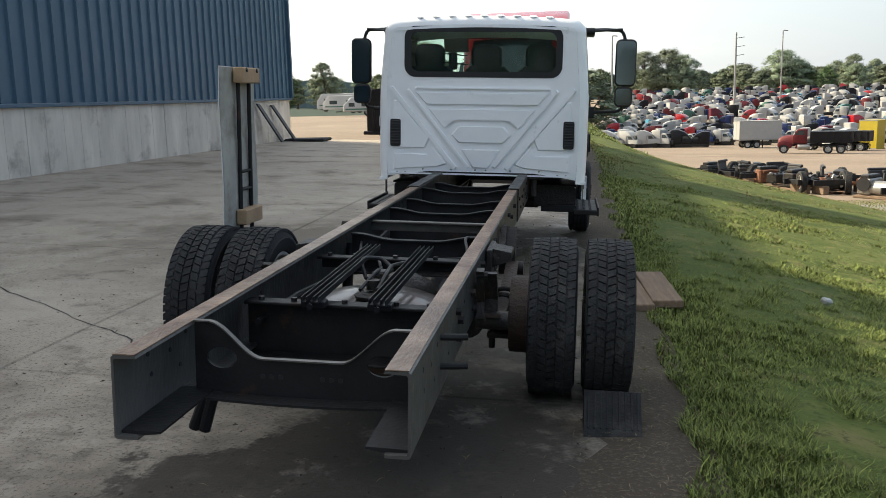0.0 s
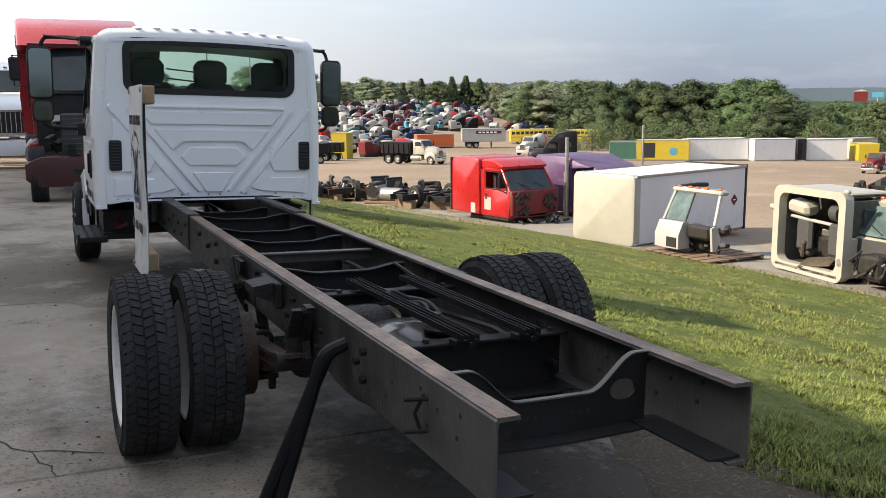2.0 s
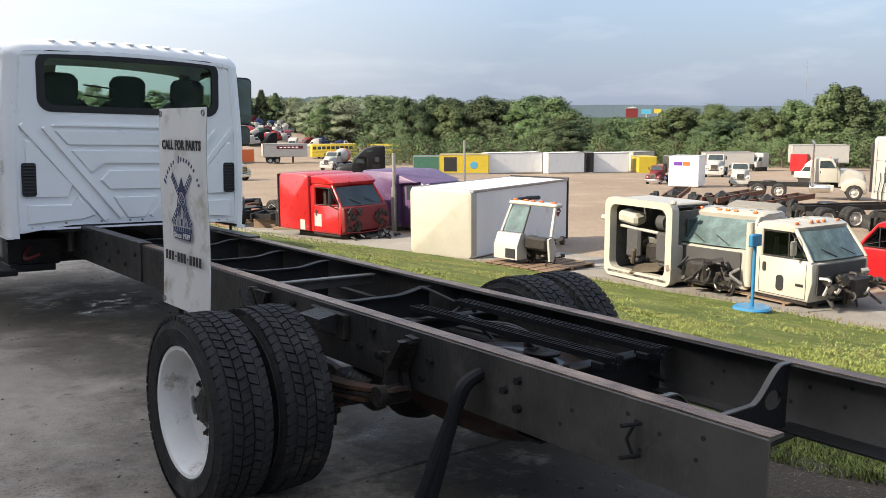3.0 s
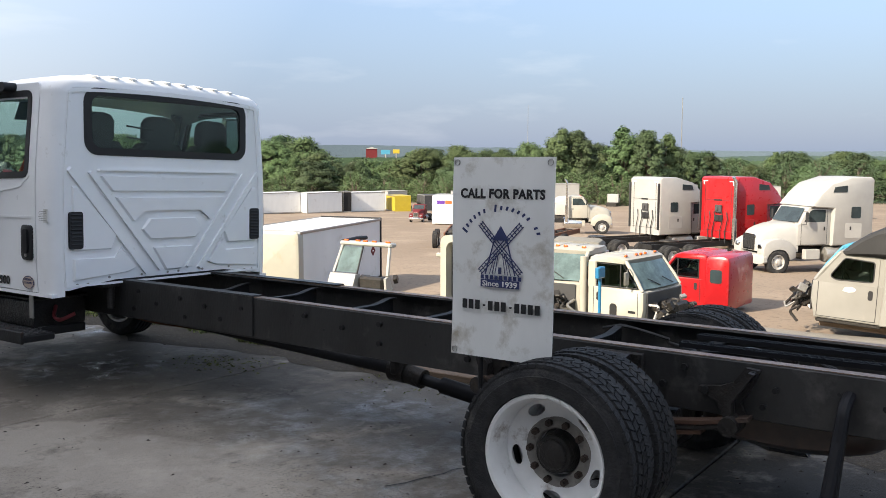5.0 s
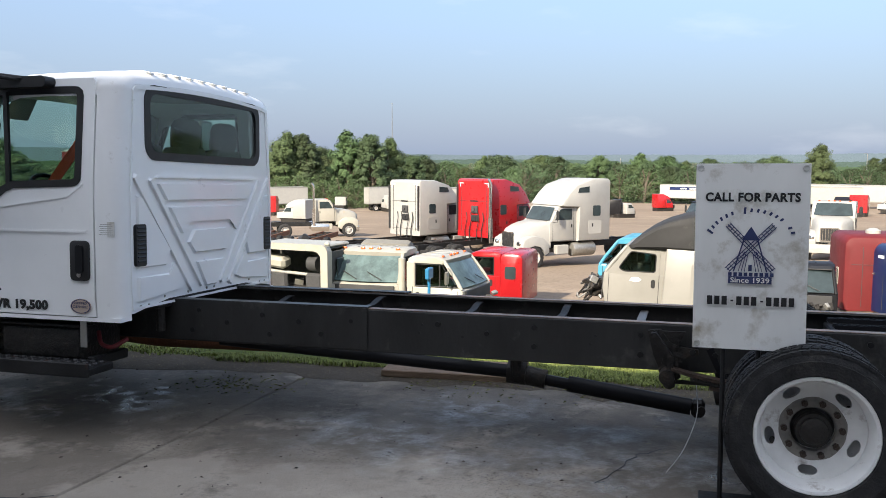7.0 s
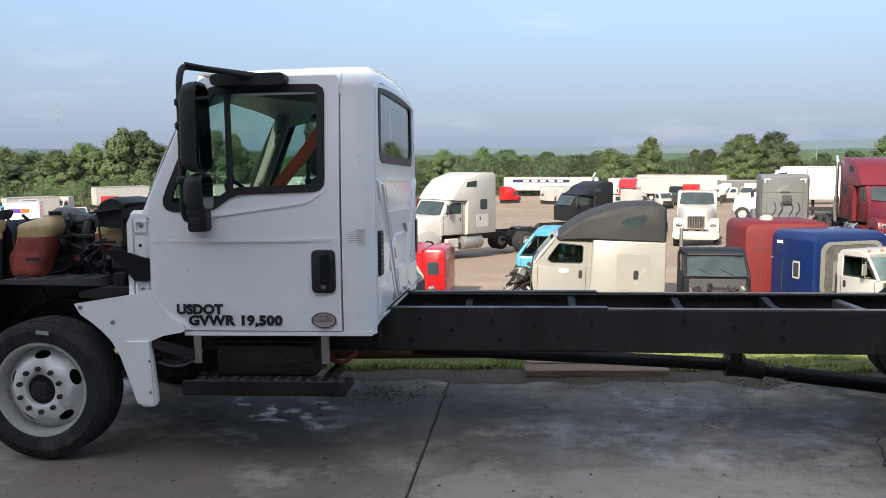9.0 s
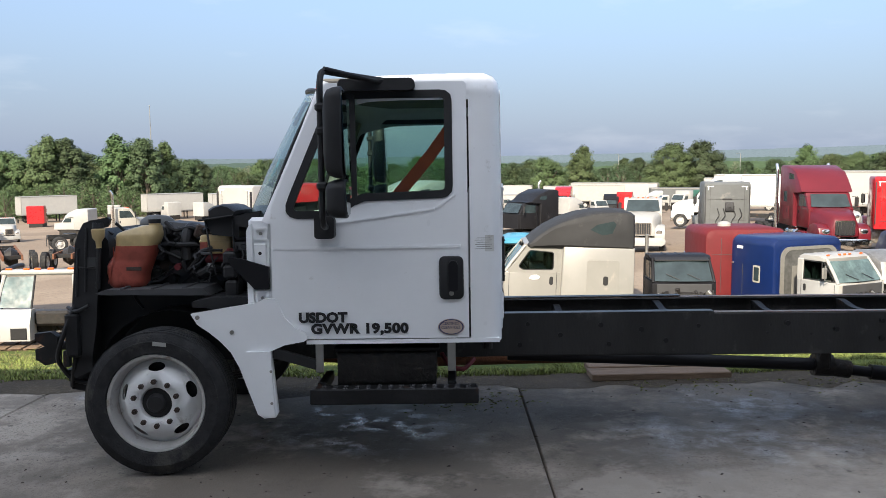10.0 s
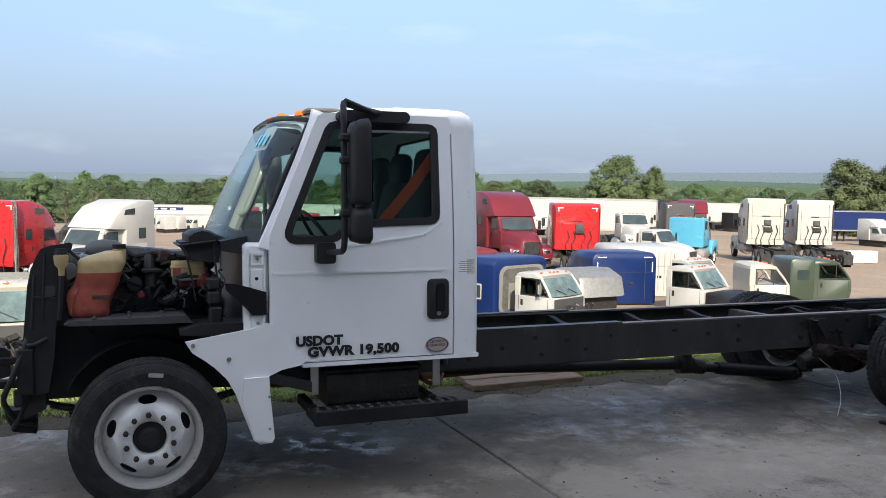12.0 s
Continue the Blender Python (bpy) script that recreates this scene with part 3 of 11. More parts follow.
    ln(r, b.inputs["Roughness"])
    if not wet:
        b.inputs["Specular IOR Level"].default_value = 0.15
    bp = nt.nodes.new("ShaderNodeBump")
    bp.inputs["Strength"].default_value, bp.inputs["Distance"].default_value = bump, 0.02
    ln(small.outputs["Fac"], bp.inputs["Height"])
    ln(bp.outputs["Normal"], b.inputs["Normal"])
    return m


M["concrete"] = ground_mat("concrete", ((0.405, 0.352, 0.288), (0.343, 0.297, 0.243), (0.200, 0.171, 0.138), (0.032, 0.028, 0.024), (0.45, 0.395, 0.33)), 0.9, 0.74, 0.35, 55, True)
M["sod"] = ground_mat("sod", ((0.062, 0.088, 0.018), (0.095, 0.118, 0.03), (0.15, 0.14, 0.055), (0.02, 0.03, 0.008)), 3.4, 0.95, 1.0, 19)
M["gravel"] = ground_mat("gravel", ((0.25, 0.198, 0.152), (0.20, 0.156, 0.118), (0.285, 0.23, 0.178), (0.12, 0.097, 0.077)), 0.22, 0.95, 0.4, 6)
M["grey_stone"] = ground_mat("grey_stone", ((0.24, 0.225, 0.20), (0.19, 0.18, 0.165), (0.30, 0.28, 0.24), (0.12, 0.11, 0.10)), 0.6, 0.95, 0.5, 25)
M["dirt"] = ground_mat("dirt", ((0.075, 0.06, 0.046), (0.06, 0.05, 0.038), (0.10, 0.083, 0.06), (0.15, 0.13, 0.10)), 1.2, 0.95, 0.7, 45)
M["meadow"] = ground_mat("meadow", ((0.030, 0.046, 0.032), (0.026, 0.040, 0.030), (0.038, 0.052, 0.034), (0.02, 0.03, 0.022)), 0.05, 0.95, 0.2, 2)


def sheet(name, xs, ys, fn, material, label, category):
    g = Geo()
    n = len(xs)
    g.v = [(x, y, fn(x, y)) for y in ys for x in xs]
    g.f = [(j * n + i, j * n + i + 1, (j + 1) * n + i + 1, (j + 1) * n + i) for j in range(len(ys) - 1) for i in range(n - 1)]
    ob = new(name, g.mesh(name, material))
    return tagged(ob, label, category, kind="structure")


def steps(a, b, n):
    return [a + (b - a) * i / n for i in range(n + 1)]


# the yard and the land beyond: rings round the apron, reaching the horizon
g = Geo()
rads = [0, 6, 10, 13, 16, 20, 25, 31, 38, 46, 55, 66, 80, 95, 112, 130, 150, 170, 190, 215, 240, 270, 300, 360, 450, 600, 900, 1500, 2600, 4200]
SEG = 144


def land_z(x, y, d):
    z = yard_z(x, y) - 0.03 - 0.02 * max(0, d - 300) * (d > 300)
    if d < 20 or x < bank_foot(y):
        z = min(z, ground_z(x, y) - 0.25)
    return z


for d in rads:
    for k in range(SEG):
        a = 2 * math.pi * k / SEG
        x, y = d * math.sin(a), 5 + d * math.cos(a)
        if x < EDGE:
            w = smooth(60, 120, d)
            z = (min(apron_z(x, y) - 0.25, 0.0) - 0.9 * smooth(22, 32, y)) * (1 - w) + (-1.5 - 4 * smooth(120, 300, d)) * w
            if y > 0:
                u = smooth(0.05, 0.4, math.atan2(-x, y))
                z = land_z(x, y, d) * (1 - u) + z * u if d > 75 else z
        else:
            z = land_z(x, y, d)
        g.v.append((x, y, z))
for r in range(len(rads) - 1):
    for k in range(SEG):
        j = (k + 1) % SEG
        g.f.append((r * SEG + k, (r + 1) * SEG + k, (r + 1) * SEG + j, r * SEG + j))
slots = [0 if rads[i // SEG + 1] <= (360 if i % SEG < 17 else 190) else 1 for i in range(len(g.f))]
yard = new("ground", g.mesh("ground", [M["gravel"], M["meadow"]], 34, slots))
tagged(yard, "pale tan gravel yard falling away to green land", "ground", kind="structure")

# the grass bank, from the concrete down to the yard
us = steps(0, 1, 36)
ys = steps(-30, 20, 60) + steps(21, 90, 40)
g = Geo()
for y in ys:
    foot = bank_foot(y) + 0.5 * noise.noise(Vector((y * 0.35, 3.0, 0)))
    for u in us:
        x = EDGE - 0.06 + 0.10 * noise.noise(Vector((y * 1.3, 0, 0))) * (1 - u) + (foot - EDGE) * u
        z = ground_z(max(x, EDGE + 0.001), y) + 0.035 * noise.noise(Vector((x * 0.7, y * 0.7, 1))) * (u > 0.02) + 0.03 * (u > 0.03) + 0.004
        g.v.append((x, y, z))
n = len(us)
g.f = [(j * n + i, j * n + i + 1, (j + 1) * n + i + 1, (j + 1) * n + i) for j in range(len(ys) - 1) for i in range(n - 1)]
bank = new("grass_bank", g.mesh("grass_bank", M["sod"], 60))
tagged(bank, "green grass bank sloping down from the concrete to the yard", "grass", kind="structure")

# concrete apron: a bed of dirt, on which the slabs are laid; a gravel lot beyond its end
def flat_sheet(name, x0, x1, y0, y1, dz, material, label, category):
    n = 12
    g = Geo()
    g.v = [(x0 + (x1 - x0) * i / n, y0 + (y1 - y0) * j / n, apron_z(x0 + (x1 - x0) * i / n, y0 + (y1 - y0) * j / n) + dz) for j in range(n + 1) for i in range(n + 1)]
    g.f = [(j * (n + 1) + i, j * (n + 1) + i + 1, (j + 1) * (n + 1) + i + 1, (j + 1) * (n + 1) + i) for j in range(n) for i in range(n)]
    return tagged(new(name, g.mesh(name, material)), label, category, kind="structure")


apron = flat_sheet("pavement", -60, EDGE, -30, 28.2, -0.02, M["dirt"], "grey concrete apron with joints, oily stains, painted shade under the truck and damp patches", "pavement")
sheet("lot", steps(-70, EDGE - 0.02, 24), steps(28.2, 95, 28), lambda x, y: (apron_z(x, y) - 0.012) * (1 - smooth(28.2, 60, y)) - 0.45 * smooth(28.2, 60, y), M["gravel"], "pale gravel lot beyond the concrete", "ground")

# ---- the metal-clad hall beside the apron ----
M["blue_steel"] = mat("blue_steel", (0.046, 0.098, 0.145), 0.5, vary=0.08, scale=1.2, dirt=(0.06, 0.10, 0.14), dirt_amt=0.1, stretch=(1, 1, 0.2))
M["wall_concrete"] = mat("wall_concrete", (0.58, 0.535, 0.46), 0.85, vary=0.22, scale=1.6, bump=0.3, bscale=20, dirt=(0.26, 0.235, 0.20), dirt_amt=0.3, dscale=0.9, stretch=(1, 1, 0.25))
WALL_X, WALL_END, WALL_H, PLINTH = -8.85, 27.4, 7.75, 1.36
hall = thing("building", "blue ribbed steel hall on a pale concrete plinth", "building", kind="structure")
zb = apron_z(WALL_X, 10) - 0.4
g = Geo()
rnd = random.Random(18)
y0 = -30.5
while y0 < WALL_END - 0.1:
    # marks of the form boards: panels of uneven width, a few millimetres in or out
    y1 = min(y0 + rnd.choice((0.6, 0.6, 0.62, 1.2)), WALL_END)
    if y1 > WALL_END - 0.3:
        y1 = WALL_END
    dx = 0.012 * rnd.random()
    panel = Geo().box((WALL_X - 0.15 + dx, (y0 + y1) / 2, zb + (PLINTH + 0.4) / 2), (0.3, y1 - y0 - 0.008, PLINTH + 0.4), 0.006)
    part("plinth_panel", panel, M["wall_concrete"], hall, "weathered pale concrete plinth")
    y0 = y1
part("end_plinth", Geo().box((WALL_X - 12, WALL_END - 0.15, zb + (PLINTH + 0.4) / 2), (23.4, 0.3, PLINTH + 0.4), 0.012), M["wall_concrete"], hall)
part("footing", Geo().box((WALL_X - 0.2, (WALL_END - 30.5) / 2, zb + 0.2), (0.3, WALL_END + 30.4, 0.3), 0.01), M["wall_concrete"], hall)
# ribbed cladding: narrow ribs every 0.44 m
zc, zt = zb + 0.4 + PLINTH - 0.08, zb + WALL_H
prof = []
y = -30.5
while y < WALL_END:
    for dy, dx in ((0.0, 0.0), (0.335, 0.0), (0.352, 0.05), (0.403, 0.05), (0.42, 0.0)):
        prof.append((WALL_X + 0.02 + dx, min(y + dy, WALL_END + 0.05)))
    y += 0.44
g = Geo()
g.loft([[(x, y, zc) for x, y in prof], [(x, y, zt) for x, y in prof]], caps=False, closed=False)
part("cladding", g, M["blue_steel"], hall, "blue ribbed steel sheet", 20)
g = Geo()
prof2 = []
x = WALL_X + 0.02
while x > WALL_X - 24:
    for dx, dy in ((0.0, 0.0), (0.335, 0.0), (0.352, 0.05), (0.403, 0.05), (0.42, 0.0)):
        prof2.append((x - dx, WALL_END + 0.05 + dy))
    x -= 0.44
g.loft([[(x, y, zc) for x, y in prof2], [(x, y, zt) for x, y in prof2]], caps=False, closed=False)
part("end_cladding", g, M["blue_steel"], hall, "", 20)
g = Geo()
g.box((WALL_X + 0.045, (WALL_END - 30.5) / 2, zc - 0.04), (0.10, WALL_END + 30.6, 0.07), 0.01)
part("drip_flashing", g, M["blue_steel"], hall)
g = Geo()
g.prism([(WALL_X + 0.25, zt - 0.15), (WALL_X - 12, zt + 1.6), (WALL_X - 24.3, zt - 0.15), (WALL_X - 12, zt + 1.3)], "y", -31, WALL_END + 0.3)
g.box((WALL_X - 0.2, -0.5, zt - 0.1), (0.5, 60.6, 0.3), 0.03)
part("roof", g, M["blue_steel"], hall)
g = Geo().box((WALL_X + 0.06, WALL_END + 0.03, (zc + zt) / 2), (0.16, 0.12, zt - zc), 0.01)
part("corner_trim", g, M["blue_steel"], hall)

# ---- the white cab and chassis ----
TRUCK = pose(-0.025, 0, 0.079, -0.5, 2.1, 0)
truck = thing("truck", "white day-cab truck on a bare black frame, hood removed", "truck", TRUCK)
REAR_Y, FRONT_Y, TR = 2.19, 7.91, 0.405


def rail_top(y):
    return 0.766 + 0.004 * min(y, 6.0)


# frame rails: open channels facing inwards
for s in (-1, 1):
    g = Geo()
    prof = [(0.432, -0.238), (0.432, 0.0), (0.425, 0.006), (0.36, 0.006), (0.357, -0.002), (0.420, -0.004), (0.424, -0.01), (0.424, -0.226), (0.420, -0.232), (0.357, -0.234), (0.36, -0.243), (0.425, -0.243)]
    rings = []
    for y in (0.0, 1.0, 2.0, 3.0, 4.0, 5.0, 6.0, 7.0, 8.0, 8.55):
        grow = 0.012 * smooth(1.0, 3.0, y)
        rings.append([(s * x, y, rail_top(y) + z - (grow if z < -0.1 else 0)) for x, z in (prof if s < 0 else prof[::-1])])
    g.loft(rings)
    rail = part("frame_rail", g, M["rail_paint"], truck, "black steel channel rail")
    # worn upper flange
    g = Geo()
    rings = []
    for y in (0.0, 1.5, 3.0, 4.5, 6.0, 7.3):
        z = rail_top(y) + 0.0075
        rings.append([(s * 0.4275, y, z), (s * 0.36, y, z), (s * 0.36, y, z + 0.003), (s * 0.4275, y, z + 0.003)][::s])
    g.loft(rings)
    part("top_flange", g, M["rail_top"], rail, "rust-worn upper flange")
    # reinforcing plate over the front half of the web
    g = Geo()
    y0 = 4.65
    for a, b in ((y0, 6.3), (6.3, 8.4)):
        g.prism([(a, rail_top(a) - 0.246 + 0.006), (a, rail_top(a) + 0.013), (b, rail_top(b) + 0.013), (b, rail_top(b) - 0.24)], "x", s * 0.434, s * 0.443)
    g.box((s * 0.40, 5.5, rail_top(5) + 0.0165), (0.086, 1.7, 0.007), 0.002)
    part("reinforcement_plate", g, M["rail_paint"], rail)
    # bolt heads and holes along the web
    rnd = random.Random(4 + s)
    for y, z in ((0.95, -0.06), (0.95, -0.16), (1.02, -0.11), (1.85, -0.05), (1.95, -0.14), (1.45, -0.1), (1.5, -0.18), (2.55, -0.05), (2.62, -0.15), (3.02, -0.06), (3.02, -0.17), (3.62, -0.05), (3.62, -0.16), (3.9, -0.1), (4.2, -0.06),
                 (4.75, -0.07), (4.95, -0.16), (5.1, -0.09), (5.3, -0.18), (5.35, -0.06), (5.6, -0.12), (5.8, -0.05), (5.85, -0.18)):
        r = 0.014 + 0.004 * rnd.random()
        part("bolt", Geo().cyl((s * 0.43, y, rail_top(y) + z), (s * 0.452, y, rail_top(y) + z), r, 6), M["frame_black"], rail)
    for y, z in ((0.2, -0.05), (0.22, -0.12), (0.35, -0.08), (0.42, -0.15), (0.47, -0.05), (0.7, -0.1), (0.75, -0.16), (1.2, -0.08), (2.25, -0.1), (3.27, -0.08), (3.3, -0.13), (4.05, -0.13), (4.3, -0.07), (4.32, -0.12)):
        part("bolt_hole", Geo().cyl((s * 0.4335, y, rail_top(y) + z), (s * 0.4325 - s * 0.012, y, rail_top(y) + z), 0.008, 10), M["black_plastic"], rail)


def xmember_plate(y, top, bottom, t=0.01):
    """A cross plate between the rails; top and bottom are lists of (x, z)."""
    return Geo().prism([*top, *bottom[::-1]], "y", y - t / 2, y + t / 2)


# end cross member with its dipped upper lip
dip = []
for i in range(41):
    x = -0.36 + 0.72 * i / 40
    f = smooth(0.13, 0.31, abs(x))
    dip.append((x, 0.655 + 0.118 * f))
g = Geo()
low = [(x, 0.545 - 0.012 * math.cos(x * 4)) for x, _ in dip]


def plate_holes(g, y, t):
    # centre field, and two ends with an oval opening each
    mid = [(x, z) for x, z in dip if abs(x) <= 0.163]
    g.prism(mid + [(x, z) for x, z in low if abs(x) <= 0.163][::-1], "y", y, y + t)
    for s in (-1, 1):
        up = [p for p in dip if s * p[0] >= 0.16]
        dn = [p for p in low if s * p[0] >= 0.16]
        outer = up + dn[::-1]
        hole = [(s * 0.268 + 0.052 * math.cos(a), 0.655 + 0.036 * math.sin(a)) for a in [2 * math.pi * k / 20 for k in range(20)]]
        ring_panel(g, outer, hole, (s * 0.268, 0.655), lambda u, v, d: (u, y + d, v), t)


plate_holes(g, 0.40, 0.012)
endxm = part("rear_crossmember", g, M["frame_black"], truck, "dipped steel end cross member with oval holes")
g = Geo()
g.loft([[(x, 0.390, z + 0.001), (x, 0.412, z + 0.001), (x, 0.412, z + 0.006), (x, 0.390, z + 0.006)] for x, z in dip])
part("upper_lip", g, M["lip_steel"], endxm, "bare worn steel lip")
g = Geo()
g.loft([[(x, 0.33, z - 0.008), (x, 0.412, z - 0.008), (x, 0.412, z), (x, 0.33, z)] for x, z in low])
for s in (-1, 1):
    g.prism([(s * 0.36, 0.53), (s * 0.42, 0.53), (s * 0.42, 0.543), (s * 0.30, 0.545), (s * 0.30, 0.538)], "y", 0.02, 0.42)
part("lower_lip", g, M["frame_black"], endxm)
for x in (-0.13, -0.1, -0.07, 0.07, 0.1, 0.13):
    part("bolt_hole", Geo().cyl((x, 0.398, 0.60), (x, 0.396, 0.60), 0.009, 8), M["black_plastic"], endxm)

# flat cross bars and shaped cross members further forward
for y, z, w, m in ((0.95, 0.715, 0.075, "frame_black"), (1.93, 0.715, 0.07, "frame_black"), (3.04, 0.742, 0.05, "lip_steel")):
    g = Geo().box((0, y, z), (0.78 if m != "lip_steel" else 0.74, w, 0.012), 0.003)
    g.box((0, y + w / 2, z - 0.03), (0.76, 0.01, 0.06), 0.003)
    xb = part("crossbar", g, M[m], truck)
    if m != "lip_steel":
        for x in (-0.33, -0.2, 0.0, 0.2, 0.33):
            part("bolt", Geo().cyl((x, y, z), (x, y, z + 0.02), 0.013, 6), M["greasy"], xb)
for y, deep in ((2.5, 0.0), (3.55, 0.03), (4.15, 0.02), (4.85, 0.04), (5.55, 0.0)):
    top = [(-0.36 + 0.72 * i / 24, 0.715 + 0.03 * smooth(0.12, 0.33, abs(-0.36 + 0.72 * i / 24)) + deep * 0.5) for i in range(25)]
    bot = [(x, 0.53) for x, _ in top]
    g = xmember_plate(y, top, bot, 0.012)
    g.loft([[(x, y - 0.04, z), (x, y + 0.006, z), (x, y + 0.006, z + 0.008), (x, y - 0.04, z + 0.008)] for x, z in top])
    g.box((0, y - 0.02, 0.53), (0.7, 0.06, 0.01), 0.002)
    part("crossmember", g, M["frame_black"], truck)
# deep cross plate behind the axle
part("crossmember", Geo().box((0, 0.99, 0.60), (0.80, 0.012, 0.2), 0.003).box((0, 0.93, 0.50), (0.80, 0.12, 0.012), 0.003), M["frame_black"], truck)

# two pairs of slim slide rails laid over the bars
for x0, x1 in ((-0.092, -0.118), (0.16, 0.15)):
    for dx in (-0.022, 0.022):
        g = Geo()
        a, b = Vector((x0 + dx, 0.80, 0.752)), Vector((x1 + dx, 1.98, 0.756))
        g.loft([[p + Vector(q) for q in ((-0.011, 0, 0), (0.011, 0, 0), (0.011, 0, 0.024), (0.008, 0, 0.024), (0.008, 0, 0.005), (-0.008, 0, 0.005), (-0.008, 0, 0.024), (-0.011, 0, 0.024))] for p in (a, b)])
        part("slide_rail", g, M["black_paint"], truck, "glossy black slim channel")
    part("slide_bracket", Geo().box((x0, 0.86, 0.738), (0.09, 0.06, 0.028), 0.004).cyl((x0, 0.80, 0.74), (x0, 0.792, 0.74), 0.012, 8), M["black_paint"], truck)

# rusty domed tank and plate under the slide rails, loose hoses on it
g = Geo()
rings = []
for k in range(13):
    x = -0.33 + 0.66 * k / 12
    q = math.sqrt(max(0.0, 1 - (x / 0.345) ** 2))
    rings.append([(x, 1.45 + 0.43 * math.cos(a) * (0.5 + 0.5 * q), 0.485 + (0.185 if math.sin(a) > 0 else 0.15) * math.copysign(abs(math.sin(a)) ** (1.0 if math.sin(a) > 0 else 0.55), math.sin(a)) * (0.35 + 0.65 * q)) for a in [2 * math.pi * i / 24 for i in range(24)]])
g.loft(rings)
M["tank_rust"] = mat("tank_rust", (0.048, 0.027, 0.019), 0.34, vary=0.5, scale=6, coat=0.4, dirt=(0.03, 0.025, 0.022), dirt_amt=0.4, dscale=4)
part("axle_housing", g, M["tank_rust"], truck, "domed housing with wet brown rust")
part("sender_flange", Geo().lathe([(0.0, 0.0), (0.0, 0.075), (0.012, 0.078), (0.014, 0.0)], (0.03, 1.30, 0.668), "z", 20), M["greasy"], truck)
hoses = [Geo(), Geo(), Geo(), Geo()]
hoses[0].tube(arc([(-0.02, 1.28, 0.70), (0.02, 1.45, 0.76), (0.0, 1.62, 0.72), (-0.05, 1.78, 0.74), (-0.22, 2.1, 0.70), (-0.33, 2.6, 0.70)], 0.08), 0.008, 8)
hoses[1].tube(arc([(0.05, 1.30, 0.70), (0.06, 1.5, 0.75), (0.03, 1.7, 0.73), (0.10, 2.0, 0.70), (0.33, 2.2, 0.68)], 0.08), 0.010, 8)
hoses[2].tube(arc([(0.33, 2.2, 0.70), (0.28, 2.45, 0.76), (0.35, 2.6, 0.72)], 0.08), 0.009, 8)
hoses[3].tube(arc([(-0.05, 1.52, 0.70), (-0.10, 1.6, 0.78), (-0.02, 1.72, 0.76), (0.06, 1.62, 0.72), (0.02, 1.5, 0.73)], 0.08), 0.009, 8)
parts_each("air_hose", hoses, M["black_plastic"], truck)
part("air_valve", Geo().box((0.02, 1.5, 0.72), (0.06, 0.08, 0.05), 0.01), M["greasy"], truck)
part("air_fitting", Geo().cyl((0.02, 1.36, 0.69), (0.02, 1.36, 0.73), 0.03, 10), M["greasy"], truck)
part("shipping_tag", Geo().box((-0.20, 1.33, 0.685), (0.07, 0.05, 0.003), 0.0, pose(0, 0, 0, 8, -12, 25)), M["aged_white"], truck, "torn white paper")

# rear axle, springs and hangers
g = Geo()
g.cyl((-0.62, REAR_Y, TR), (0.62, REAR_Y, TR), 0.07, 16)
g.lathe([(-0.19, 0.08), (-0.14, 0.15), (-0.05, 0.19), (0.05, 0.19), (0.14, 0.15), (0.19, 0.08)], (0, REAR_Y, TR), "x", 24)
g.cyl((0, REAR_Y + 0.1, TR - 0.03), (0, REAR_Y + 0.42, TR - 0.1), 0.13, 16, 0.06)
g.lathe([(-0.24, 0.05), (-0.2, 0.14), (-0.12, 0.2), (-0.05, 0.215)], (0, REAR_Y - 0.03, TR), "y", 24)
part("rear_axle", g, M["greasy"], truck)
